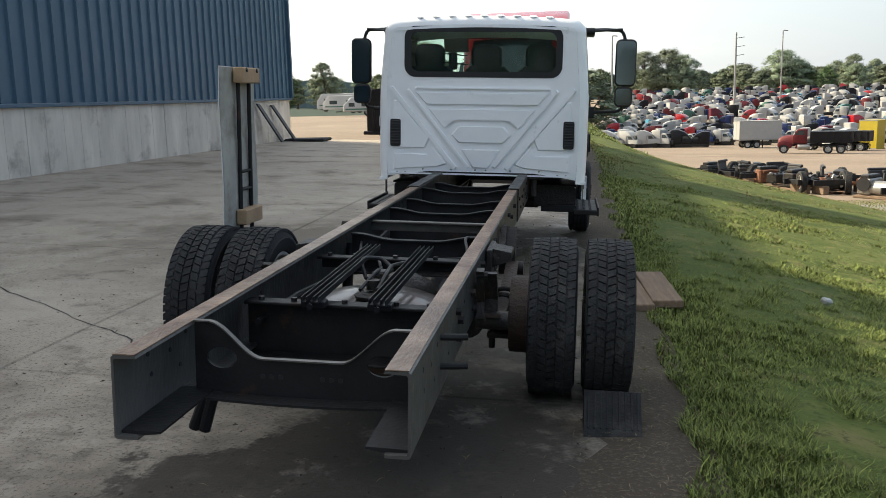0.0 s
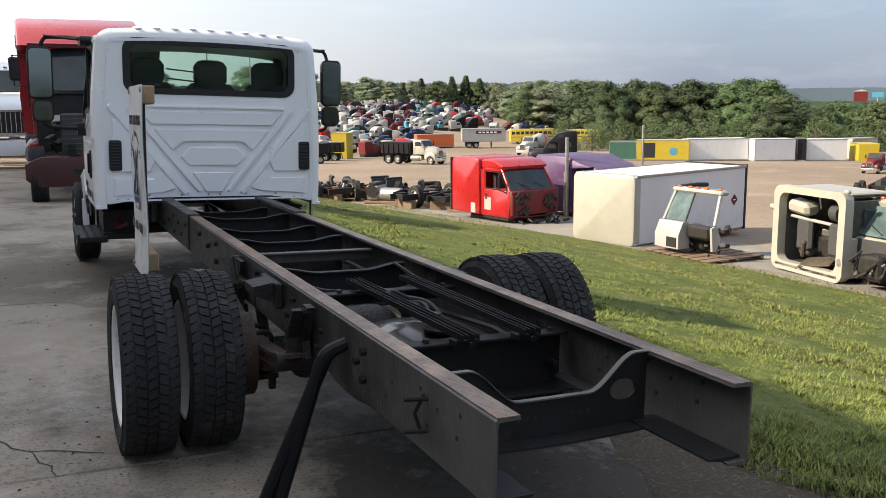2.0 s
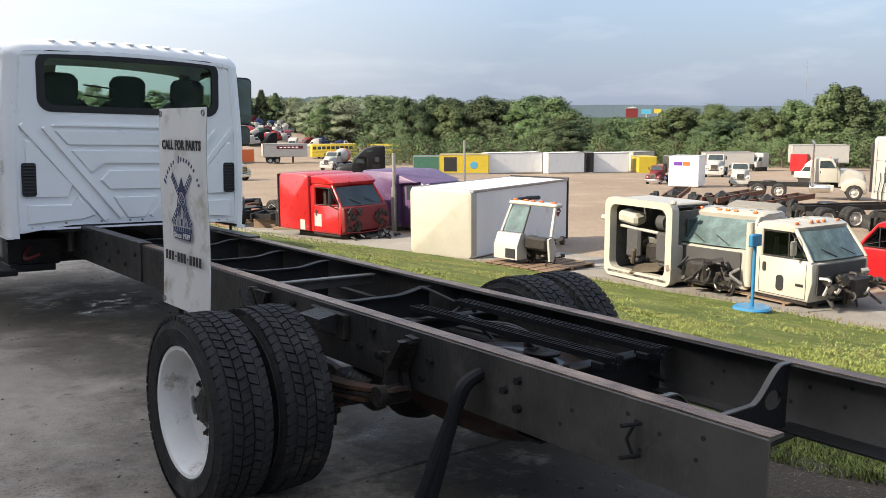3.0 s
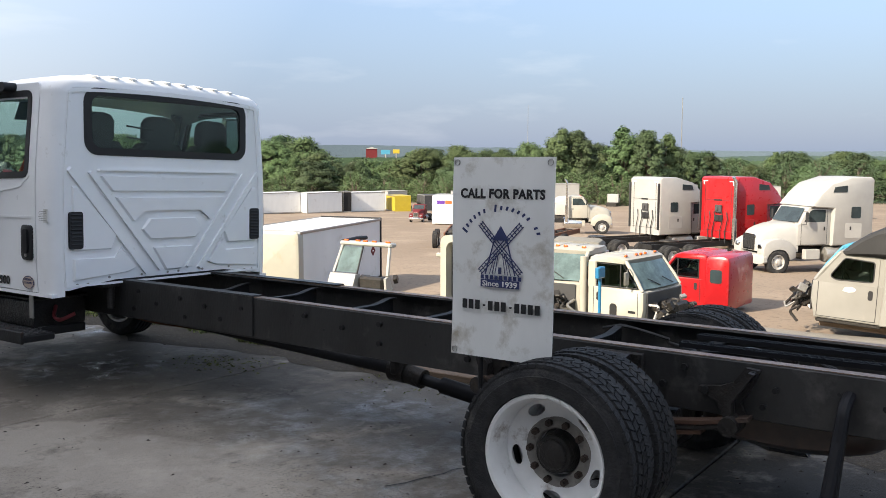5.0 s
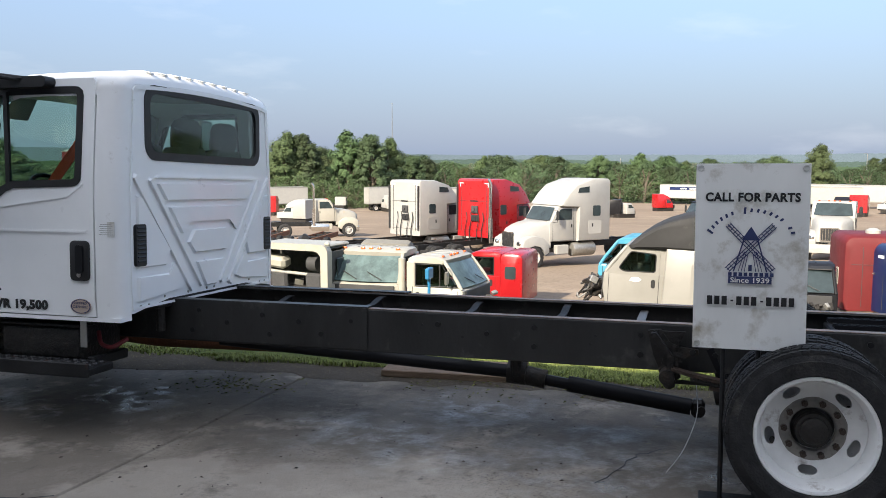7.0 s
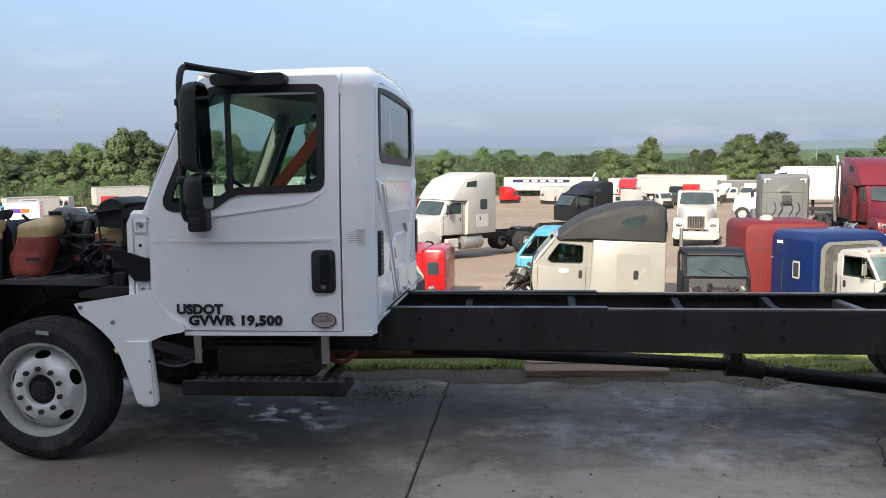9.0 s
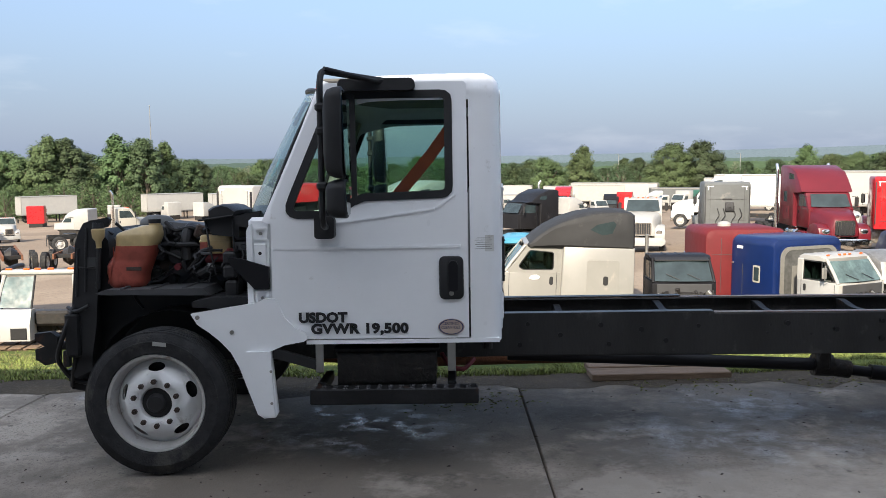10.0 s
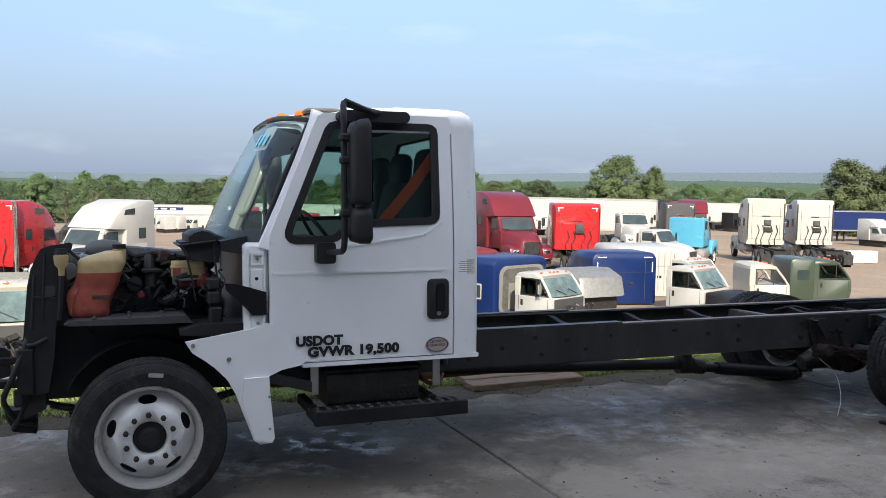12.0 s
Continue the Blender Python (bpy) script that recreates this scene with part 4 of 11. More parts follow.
for s in (-1, 1):
    for k in range(5):
        half = 0.66 - 0.10 * k
        g = Geo()
        rings = []
        for i in range(13):
            y = -half + 2 * half * i / 12
            z = 0.46 + 0.085 * (y / 0.66) ** 2 - 0.022 * k
            rings.append([(s * 0.52 + dx, REAR_Y + y, z + dz) for dx, dz in ((-0.036, 0), (0.036, 0), (0.036, 0.018), (-0.036, 0.018))])
        g.loft(rings)
        part("spring_leaf", g, M["dark_rust"] if k % 2 == 0 else M["greasy"], truck)
    for dy in (-0.07, 0.07):
        part("u_bolt", Geo().tube(arc([(s * 0.47, REAR_Y + dy, 0.30), (s * 0.47, REAR_Y + dy, 0.52), (s * 0.57, REAR_Y + dy, 0.52), (s * 0.57, REAR_Y + dy, 0.30)], 0.05), 0.012, 8), M["greasy"], truck)
    g = Geo()
    g.box((s * 0.52, REAR_Y, 0.31), (0.15, 0.2, 0.03), 0.006)
    g.cyl((s * 0.47, REAR_Y - 0.07, 0.24), (s * 0.47, REAR_Y - 0.07, 0.30), 0.018, 6).cyl((s * 0.57, REAR_Y - 0.07, 0.24), (s * 0.57, REAR_Y - 0.07, 0.30), 0.018, 6)
    part("spring_plate", g, M["greasy"], truck)
    # cast spring hangers on the web, with their ribs
    for y0, d in ((1.62, 1), (2.86, -1)):
        prof_h = [(y0 + d * u, v) for u, v in ((-0.11, 0.755), (-0.05, 0.76), (0.0, 0.69), (0.06, 0.665), (0.15, 0.655), (0.155, 0.63), (0.07, 0.60), (0.045, 0.54), (0.02, 0.49), (-0.04, 0.485), (-0.06, 0.53), (-0.035, 0.60), (-0.075, 0.67))]
        g = Geo().prism(prof_h, "x", s * 0.445, s * 0.478)
        g.prism([(y0 - d * 0.10, 0.745), (y0 - d * 0.075, 0.75), (y0 + d * 0.02, 0.62), (y0 + d * 0.02, 0.50), (y0 - d * 0.02, 0.50), (y0 - d * 0.01, 0.61)], "x", s * 0.478, s * 0.535)
        g.cyl((s * 0.44, y0 - d * 0.012, 0.515), (s * 0.585, y0 - d * 0.012, 0.515), 0.042, 14)
        part("spring_hanger", g, M["greasy"], truck, "cast black spring hanger")
        for dy, z in ((-0.085, 0.735), (0.12, 0.642)):
            part("hanger_bolt", Geo().cyl((s * 0.45, y0 + d * dy, z), (s * 0.495, y0 + d * dy, z), 0.018, 8), M["frame_black"], truck)
    # helper spring pad and brake chamber
    part("helper_pad", Geo().prism([(s * 0.44, 0.76), (s * 0.56, 0.74), (s * 0.56, 0.70), (s * 0.46, 0.66), (s * 0.44, 0.66)], "y", 2.1, 2.28).box((s * 0.45, 2.19, 0.70), (0.03, 0.3, 0.12), 0.006), M["greasy"], truck)
    part("brake_chamber", Geo().cyl((s * 0.36, REAR_Y - 0.28, 0.42), (s * 0.36, REAR_Y - 0.12, 0.44), 0.085, 16).cyl((s * 0.36, REAR_Y - 0.12, 0.44), (s * 0.36, REAR_Y, 0.45), 0.02, 8), M["greasy"], truck)
    part("brake_drum", Geo().lathe([(s * 0.55, 0.07), (s * 0.56, 0.195), (s * 0.72, 0.2), (s * 0.73, 0.07)], (0, REAR_Y, TR), "x", 28), M["dark_rust"], truck)
    part("shock_absorber", Geo().cyl((s * 0.40, 2.5, 0.30), (s * 0.41, 2.65, 0.66), 0.03, 12), M["black_paint"], truck)

# rear dual wheels
rear_tyre = tyre_geo(TR, 0.236, 0.262, lug=0.009).mesh("tyre", M["rubber"])
block_meshes = []
tread_all = Geo()
for r in range(5):
    vs, fs = tread_block(TR, 0.236, r, 58, 5, 0.009)
    block_meshes.append(Geo().add(vs, fs).mesh("tread_block", M["rubber"]))
    for k in range(58):
        tread_all.add([tuple(tread_turn(k, r, 58) @ Vector(v)) for v in vs], fs)
tread_mesh = tread_all.mesh("tread", M["rubber"])
rim_prof = [(-0.094, 0.268), (-0.10, 0.276), (-0.104, 0.272), (-0.10, 0.258), (-0.088, 0.252), (-0.06, 0.246), (-0.03, 0.236), (0.03, 0.236), (0.06, 0.246), (0.088, 0.252), (0.10, 0.258), (0.104, 0.272), (0.10, 0.276), (0.094, 0.268)]
rear_rim = wheel_disc(Geo().lathe(rim_prof, (0, 0, 0), "x", 48), 0.105, 0.238, 0.05, 0.02, 5, (0.024, 0.044), rm=0.196).mesh("rim", M["wheel_white"])
hub_geo = Geo().lathe([(0.150, 0.0), (0.149, 0.05), (0.143, 0.062), (0.13, 0.066), (0.128, 0.080), (0.115, 0.083), (0.05, 0.088), (0.02, 0.105), (0.0, 0.105)], (0, 0, 0), "x", 28)
hub_mesh = hub_geo.mesh("hub", M["greasy"])
nut_mesh = Geo().cyl((0, 0, 0), (0.024, 0, 0), 0.016, 6).cyl((0.02, 0, 0), (0.036, 0, 0), 0.009, 8).mesh("nut", M["dark_rust"])
for s in (-1, 1):
    for x, flip in ((1.05, False), (0.775, True)):
        tilt = pose(s * x, REAR_Y, TR, 12 * x * s, 0, 0)
        tyre = part("tyre", rear_tyre, None, truck, "worn black drive tyre with block tread", m=tilt)
        if s < 0 and not flip:
            for r in range(5):
                for k in range(58):
                    part("tread_block", block_meshes[r], None, tyre, m=tread_turn(k, r, 58))
        else:
            tagged(part("tread", tread_mesh, None, tyre), kind="stuff")
        # the outer disc is dished deep inwards, the inner one outwards
        part("rim", rear_rim, None, tyre, "white steel rim with oval hand holes", m=pose(0, 0, 0, 0, 0, 180 if s > 0 else 0) if not flip else pose(0, 0, 0, 0, 0, 180 if s < 0 else 0))
    hub = part("hub", hub_mesh, None, truck, "greasy dark axle hub", m=pose(s * 0.925, REAR_Y, TR, 0, 0, 0 if s > 0 else 180))
    for k in range(10):
        a = 2 * math.pi * k / 10
        part("wheel_nut", nut_mesh, None, hub, m=pose(0.084, 0.128 * math.cos(a), 0.128 * math.sin(a)))
    part("mounting_face", Geo().lathe([(0.07, 0.098), (0.0865, 0.106), (0.0865, 0.150), (0.080, 0.166), (0.06, 0.170)], (0, 0, 0), "x", 32), M["wheel_dust_shade"], hub, "dusty grey mounting face, shading of the dish in its colour")

# propeller shaft, its coupling and the loose end
g = Geo()
g.cyl((0, 5.9, 0.47), (0, 3.83, 0.372), 0.042, 16)
part("front_propeller_shaft", g, M["black_paint"], truck)
g = Geo()
g.cyl((0, 3.86, 0.372), (0, 3.74, 0.366), 0.075, 16).cyl((0, 3.78, 0.36), (0, 3.62, 0.335), 0.06, 14).box((0, 3.8, 0.42), (0.16, 0.07, 0.16), 0.02)
g.box((0, 3.8, 0.52), (0.5, 0.06, 0.03), 0.006)
part("carrier_bearing", g, M["greasy"], truck)
part("rear_propeller_shaft", Geo().cyl((0, 3.64, 0.335), (0, 3.48, 0.315), 0.035, 12).cyl((0, 3.48, 0.318), (0, 2.74, 0.225), 0.05, 16), M["black_paint"], truck)
part("universal_joint", Geo().box((0, 2.70, 0.222), (0.09, 0.08, 0.11), 0.02).cyl((-0.07, 2.68, 0.22), (0.07, 2.68, 0.22), 0.024, 10), M["greasy"], truck)
part("loose_wire", Geo().tube(arc([(-0.2, 2.72, 0.46), (-0.5, 2.70, 0.30), (-0.62, 2.78, 0.12), (-0.66, 2.86, 0.02)], 0.12), 0.003, 5), M["aged_white"], truck, "thin pale wire")

# stay bracket behind the sign and the old mudguard tubes on the near rail
g = Geo()
g.prism([(2.78, 0.75), (2.98, 0.75), (2.95, 0.62), (2.90, 0.50), (2.84, 0.46), (2.80, 0.50), (2.84, 0.62)], "x", -0.47, -0.445)
g.cyl((-0.5, 2.86, 0.47), (-0.42, 2.86, 0.47), 0.035, 14)
g.cyl((-0.46, 2.86, 0.47), (-0.46, 2.45, 0.47), 0.012, 8)
part("torque_bracket", g, M["greasy"], truck)
for dx, y1 in ((0.0, 1.19), (0.055, 1.17)):
    part("flap_tube", Geo().tube(arc([(-0.43, 1.16, 0.69), (-0.50 - dx * 0.3, 1.165, 0.66), (-0.745 + dx, y1 + 0.02, 0.07)], 0.05), 0.026, 10), M["black_paint"], truck, "black steel tube hanging aslant")
for z in (0.70, 0.60):
    part("bracket_stud", Geo().cyl((-0.43, 0.42, z), (-0.50, 0.44, z), 0.007, 8), M["frame_black"], truck)
    part("bracket_stud", Geo().cyl((0.43, 0.55, z + 0.02), (0.52, 0.57, z + 0.02), 0.012, 8), M["frame_black"], truck)
part("bent_stud", Geo().tube([(-0.44, 0.43, 0.71), (-0.46, 0.45, 0.65), (-0.445, 0.43, 0.59)], 0.006, 8), M["frame_black"], truck)
# hanging wire bundle along the far web
part("wiring_harness", Geo().tube([(0.33, 0.9 + 0.5 * k, 0.60 + 0.03 * math.sin(k * 1.7)) for k in range(13)], 0.013, 6), M["black_plastic"], truck)
part("wiring_harness", Geo().tube([(-0.33, 0.9 + 0.5 * k, 0.62 + 0.03 * math.sin(k * 1.3 + 1)) for k in range(13)], 0.012, 6), M["black_plastic"], truck)

# ---- the cab ----
def half_w(z):
    """Half the cab's width at height z."""
    return 0.985 - 0.055 * smooth(1.40, 2.3, z) - 0.01 * smooth(0.95, 0.75, z)


cab_bottom = 0.722
path = [(-half_w(z), z) for z in (cab_bottom, 0.9, 1.1, 1.3, 1.45, 1.6, 1.75, 1.9, 2.02, 2.10)]
for a in range(10, 91, 16):
    path.append((-0.94 + 0.15 * (1 - math.cos(radians(a))) , 2.10 + 0.128 * math.sin(radians(a))))
for x in (-0.65, -0.5, -0.35, -0.2, 0.0):
    path.append((x, 2.231 + 0.028 * (1 - (x / 0.79) ** 2)))
path = path + [(-x, z) for x, z in path[:-1][::-1]]


def inset_path(pts, d):
    """The path moved d towards the inside."""
    out = []
    for i, p in enumerate(pts):
        a, b = pts[max(i - 1, 0)], pts[min(i + 1, len(pts) - 1)]
        tx, tz = b[0] - a[0], b[1] - a[1]
        n = math.hypot(tx, tz)
        out.append((p[0] + tz / n * d, p[1] - tx / n * d))
    return out


BACK = 5.985
cab = part("cab", Geo().loft([[(x, y, z) for x, z in inset_path(path, d)] for d, y in ((0.0, 6.160), (0.0, 6.09), (0.006, 6.05), (0.022, 6.015), (0.05, BACK + 0.008), (0.085, BACK), (0.085, BACK + 0.03), (0.03, 6.06), (0.025, 6.160), (0.0, 6.160))], caps=False, closed=False), M["white_paint"], truck, "white painted steel day cab", 40)

# back wall with its window opening
edge = inset_path(path, 0.086)
foot = [(0.86, 0.765), (0.80, 0.775), (0.62, 0.80), (0.5, 0.815), (-0.5, 0.815), (-0.62, 0.80), (-0.80, 0.775), (-0.86, 0.765)]
outer = [(x, max(z, 0.76)) for x, z in edge] + foot
win = rounded(1.37, 0.385, 0.075, 5, 0.0, 1.925)
g = Geo()
ring_panel(g, outer, win, (0.0, 1.925), lambda u, v, d: (u, BACK + d, v), 0.03)


def back(u, v, d):
    return (u, BACK + d, v)


# pressed ribs and fields
emb = [
    [(-0.64, 1.585), (0.64, 1.585), (0.63, 1.60), (-0.63, 1.60)],
    [(-0.62, 1.55), (0.62, 1.55), (0.53, 1.445), (-0.53, 1.445)],
    [(-0.50, 1.40), (0.50, 1.40), (0.36, 1.225), (0.27, 1.30), (-0.27, 1.30), (-0.36, 1.225)],
    [(-0.285, 1.165), (-0.215, 1.245), (0.215, 1.245), (0.285, 1.165), (0.215, 1.09), (-0.215, 1.09)],
    [(-0.185, 1.03), (0.185, 1.03), (0.075, 0.85), (-0.075, 0.85)],
]
for s in (-1, 1):
    emb.append([(s * 0.835, 1.48), (s * 0.80, 1.48), (s * 0.485, 1.125), (s * 0.53, 1.03), (s * 0.835, 1.03)])
    emb.append([(s * 0.835, 0.98), (s * 0.50, 0.98), (s * 0.45, 1.05), (s * 0.32, 0.89), (s * 0.40, 0.86), (s * 0.835, 0.83)])
fields = [emboss(Geo(), poly, back, 0.017, 0.012) for poly in emb]
for s in (-1, 1):
    fields.append(emboss(Geo(), strip((s * 0.86, 1.60), (s * 0.235, 0.84), 0.036), back, 0.019, 0.009))
    fields.append(emboss(Geo(), strip((s * 0.70, 1.58), (s * 0.12, 0.86), 0.026), back, 0.019, 0.007))
parts_each("pressed_rib", fields, M["white_paint"], cab, "", 30)
bead_o = [(x, max(z, 0.785)) for x, z in inset_path(path, 0.092)]
bead_i = [(x, max(z, 0.80)) for x, z in inset_path(path, 0.114)]
bg = Geo()
ring_panel(bg, bead_o, bead_i, (0.0, 1.5), lambda u, v, d: (u, BACK - 0.007 + d, v), 0.010)
part("panel_bead", bg, M["white_paint"], cab, "", 30)
part("back_wall", g, M["white_paint"], cab, "pressed white back panel with V ribs", 30)
for x in (-0.80, -0.72, -0.55, -0.28, -0.05, 0.05, 0.28, 0.55, 0.72, 0.80):
    z = 0.80 if abs(x) > 0.6 else 0.835
    part("rivet", Geo().cyl((x, BACK + 0.001, z), (x, BACK - 0.004, z), 0.009, 10), M["steel"], cab)
g = Geo()
big = rounded(1.465, 0.465, 0.105, 6, 0.0, 1.925)
small = rounded(1.345, 0.36, 0.07, 6, 0.0, 1.925)
ring_panel(g, big, small, (0, 1.925), lambda u, v, d: (u, BACK - 0.005 + d, v), 0.028)
rw = part("back_window", g, M["black_plastic"], truck, "black rubber surround")
part("pane", Geo().prism(rounded(1.35, 0.365, 0.07, 6, 0, 1.925), "y", BACK + 0.004, BACK + 0.009), M["glass"], rw, "clear greenish glass")
for s in (-1, 1):
    g = Geo().prism(rounded(0.10, 0.255, 0.018, 3, s * 0.812, 1.175), "y", BACK - 0.023, BACK - 0.001)
    vent = part("vent", g, M["black_plastic"], truck, "black louvred cab vent")
    for k in range(9):
        z = 1.072 + 0.0255 * k
        part("louvre", Geo().prism([(BACK - 0.022, z), (BACK - 0.029, z + 0.006), (BACK - 0.022, z + 0.016)], "x", s * 0.812 - 0.04, s * 0.812 + 0.04), M["black_plastic"], vent)

# roof with pressed ribs, falling to the windscreen header
g = Geo()
top = [p for p in path if p[1] >= 2.095]
rows = []
for k, y in enumerate((6.152, 6.35, 6.6, 6.8, 6.95, 7.05, 7.12, 7.165)):
    f = smooth(6.72, 7.165, y)
    row = []
    for x, z in top:
        xx = x * (1 - 0.05 * f)
        bow = 1 - (x / 0.95) ** 2
        yy = 6.152 + (y - 6.152) * (0.86 + 0.14 * bow) if y > 6.2 else y
        row.append((xx, yy, z - 0.045 * f - 0.05 * smooth(7.03, 7.17, y) - 0.02 * f * (1 - bow)))
    rows.append(row)
g.loft(rows, caps=False, closed=False)
g.loft([[(x, y, z - 0.03) for x, y, z in r] for r in rows], caps=False, closed=False)
part("roof", g, M["white_paint"], cab, "", 30)
for k in range(9):
    x = -0.60 + 0.15 * k
    z0 = 2.231 + 0.028 * (1 - (x / 0.79) ** 2)
    g = Geo().loft([[(x - w, y, z0 - 0.006), (x - w * 0.6, y, z0 + h), (x + w * 0.6, y, z0 + h), (x + w, y, z0 - 0.006)] for y, w, h in ((6.01, 0.02, -0.02), (6.06, 0.045, 0.008), (6.4, 0.045, 0.010), (6.62, 0.02, -0.004))])
    part("roof_rib", g, M["white_paint"], cab, "", 30)
for x in (-0.62, -0.3, 0.0, 0.3, 0.62):
    yy, zz = 7.055 - 0.12 * (x / 0.8) ** 2, 2.205 - 0.03 * (x / 0.8) ** 2
    part("marker_lamp", Geo().loft([[(x + px * k, yy + py * k + 0.03, zz + 0.018 * j) for px, py in rounded(0.11, 0.06, 0.028)] for k, j in ((1.0, -0.4), (1.0, 0.6), (0.8, 1.2), (0.45, 1.5))]), M["amber"], cab, "amber roof marker lamp")

# doors
win_open = [(6.315, 1.540), (6.285, 1.548), (6.267, 1.567), (6.262, 1.60), (6.262, 2.065), (6.268, 2.093), (6.290, 2.110), (6.32, 2.114), (6.87, 2.114), (6.90, 2.105), (6.922, 2.08), (7.145, 1.55), (7.163, 1.50), (7.163, 1.47), (7.148, 1.447), (7.115, 1.436), (6.93, 1.436), (6.88, 1.45), (6.80, 1.505), (6.74, 1.528)]
door_out = [(6.170, 0.750), (6.170, 2.155), (6.185, 2.172), (6.94, 2.172), (6.975, 2.15), (7.255, 1.49), (7.262, 1.42), (7.262, 0.98), (7.20, 0.86), (7.09, 0.752)]
DC = (6.66, 1.80)


def inward(poly, d):
    """Moves each corner of an outline towards its inside by d."""
    area = sum(p[0] * q[1] - q[0] * p[1] for p, q in zip(poly, poly[1:] + poly[:1]))
    s = 1 if area > 0 else -1
    out, m = [], len(poly)
    for i, p in enumerate(poly):
        a, b = poly[i - 1], poly[(i + 1) % m]
        n1 = Vector((-(p[1] - a[1]), p[0] - a[0])).normalized()
        n2 = Vector((-(b[1] - p[1]), b[0] - p[0])).normalized()
        n = (n1 + n2)
        n = n / max(0.3, n.dot(n1))
        out.append((p[0] + s * n.x * d, p[1] + s * n.y * d))
    return out


for s in (-1, 1):
    def flank(u, v, d, s=s):
        return (s * (half_w(v) + 0.002 - d), u, v)

    def flip(g):
        if s < 0:
            g.f = [f[::-1] for f in g.f]
        return g
    g = Geo()
    ring_panel(g, door_out, win_open, DC, flank, 0.04)
    # pressed line below the window and the crease at mid height
    for a, b, w in (((6.35, 1.47), (7.0, 1.385), 0.012), ((6.24, 1.545), (6.35, 1.47), 0.012), ((6.21, 1.262), (7.25, 1.262), 0.016)):
        emboss(g, strip(a, b, w), flank, 0.004, 0.005)
    door = part("door", flip(g), M["white_paint"], truck, "white steel door", 40)
    g = Geo()
    ring_panel(g, inward(win_open, -0.012), inward(win_open, 0.032), DC, lambda u, v, d: flank(u, v, d - 0.006), 0.03)
    part("window_seal", flip(g), M["black_plastic"], door, "black window rubber")
    g = Geo().prism(strip((6.795, 1.50), (6.80, 2.10), 0.03), "x", s * 0.945, s * 0.965)
    if s < 0:
        part("window_post", g, M["black_plastic"], door)
    g = Geo()
    pane = inward(win_open, 0.02)
    g.loft([[flank(u, v, 0.018) for u, v in pane], [flank(u, v, 0.022) for u, v in pane]])
    part("door_glass", g, M["glass"], door, "clear greenish glass")
    # handle in its recess
    cy, cz = 6.265, 1.087
    hd = part("door_handle", Geo().loft([[flank(u, v, d) for u, v in rounded(0.135 - q, 0.24 - q, 0.03, 4, cy, cz)] for d, q in ((0.006, 0.0), (-0.008, 0.0), (-0.014, 0.014))]), M["black_plastic"], door, "black recessed pull handle")
    part("grip", Geo().loft([[flank(u, v, d) for u, v in rounded(0.05, 0.17, 0.02, 4, cy - 0.01, cz + 0.01)] for d in (-0.014, -0.03)]), M["black_paint"], door)
    part("lock", Geo().loft([[flank(cy + 0.014 * math.cos(a), cz - 0.085 + 0.014 * math.sin(a), d) for a in [2 * math.pi * k / 12 for k in range(12)]] for d in (-0.012, -0.02)]), M["steel"], door)
    # sill under the door
    part("sill", Geo().prism([(6.0, 0.722), (6.0, 0.745), (7.08, 0.745), (7.08, 0.722)], "x", s * 0.93, s * 0.978), M["white_paint"], cab)
    # windscreen pillar
    g = Geo()
    rings = []
    for y, z, x, r in ((7.285, 1.40, 0.955, 0.032), (7.19, 1.62, 0.94, 0.028), (7.07, 1.90, 0.92, 0.026), (6.975, 2.12, 0.895, 0.032), (6.945, 2.18, 0.87, 0.04)):
        rings.append([(s * (x + dx * r), y + dy * r, z + dz * r) for dx, dy, dz in ((0.45, -0.9, -0.3), (0.55, 0.1, 0.1), (0.2, 1.0, 0.4), (-0.8, 1.1, 0.5), (-0.9, 0.2, 0.1))])
    part("windscreen_pillar", flip(g.loft(rings)), M["white_paint"], cab, "", 60)
    # hinge post with its bolted plates, ahead of the door
    g = Geo()
    g.box((s * 0.90, 7.33, 1.155), (0.10, 0.135, 0.56), 0.02)
    g.prism([(7.392, 0.89), (7.404, 0.93), (7.404, 1.36), (7.385, 1.40), (7.372, 1.40), (7.372, 0.89)], "x", s * 0.945, s * 0.966)
    hp = part("hinge_post", g, M["white_paint"], truck)
    for z, h in ((1.345, 0.07), (0.985, 0.085)):
        g = Geo()
        ring_panel(g, [(7.325 + a, z + b) for a, b in rounded(0.075, h, 0.01)], [(7.325 + a, z + b) for a, b in rounded(0.05, h - 0.025, 0.008)], (7.325, z), lambda u, v, d: (s * (0.951 + d), u, v), 0.012)
        part("hinge_seat", g, M["white_paint"], hp, "pressed hinge seat")
    part("hinge_plate", Geo().box((s * 0.953, 7.33, 1.165), (0.016, 0.075, 0.25), 0.012), M["white_paint"], hp)
    for z in (1.345, 0.985):
        part("bolt", Geo().cyl((s * 0.948, 7.325, z), (s * 0.964, 7.325, z), 0.009, 8), M["steel"], hp)
    part("hinge_hole", Geo().cyl((s * 0.955, 7.33, 1.235), (s * 0.9625, 7.33, 1.235), 0.010, 12), M["black_plastic"], hp, "dark hole")

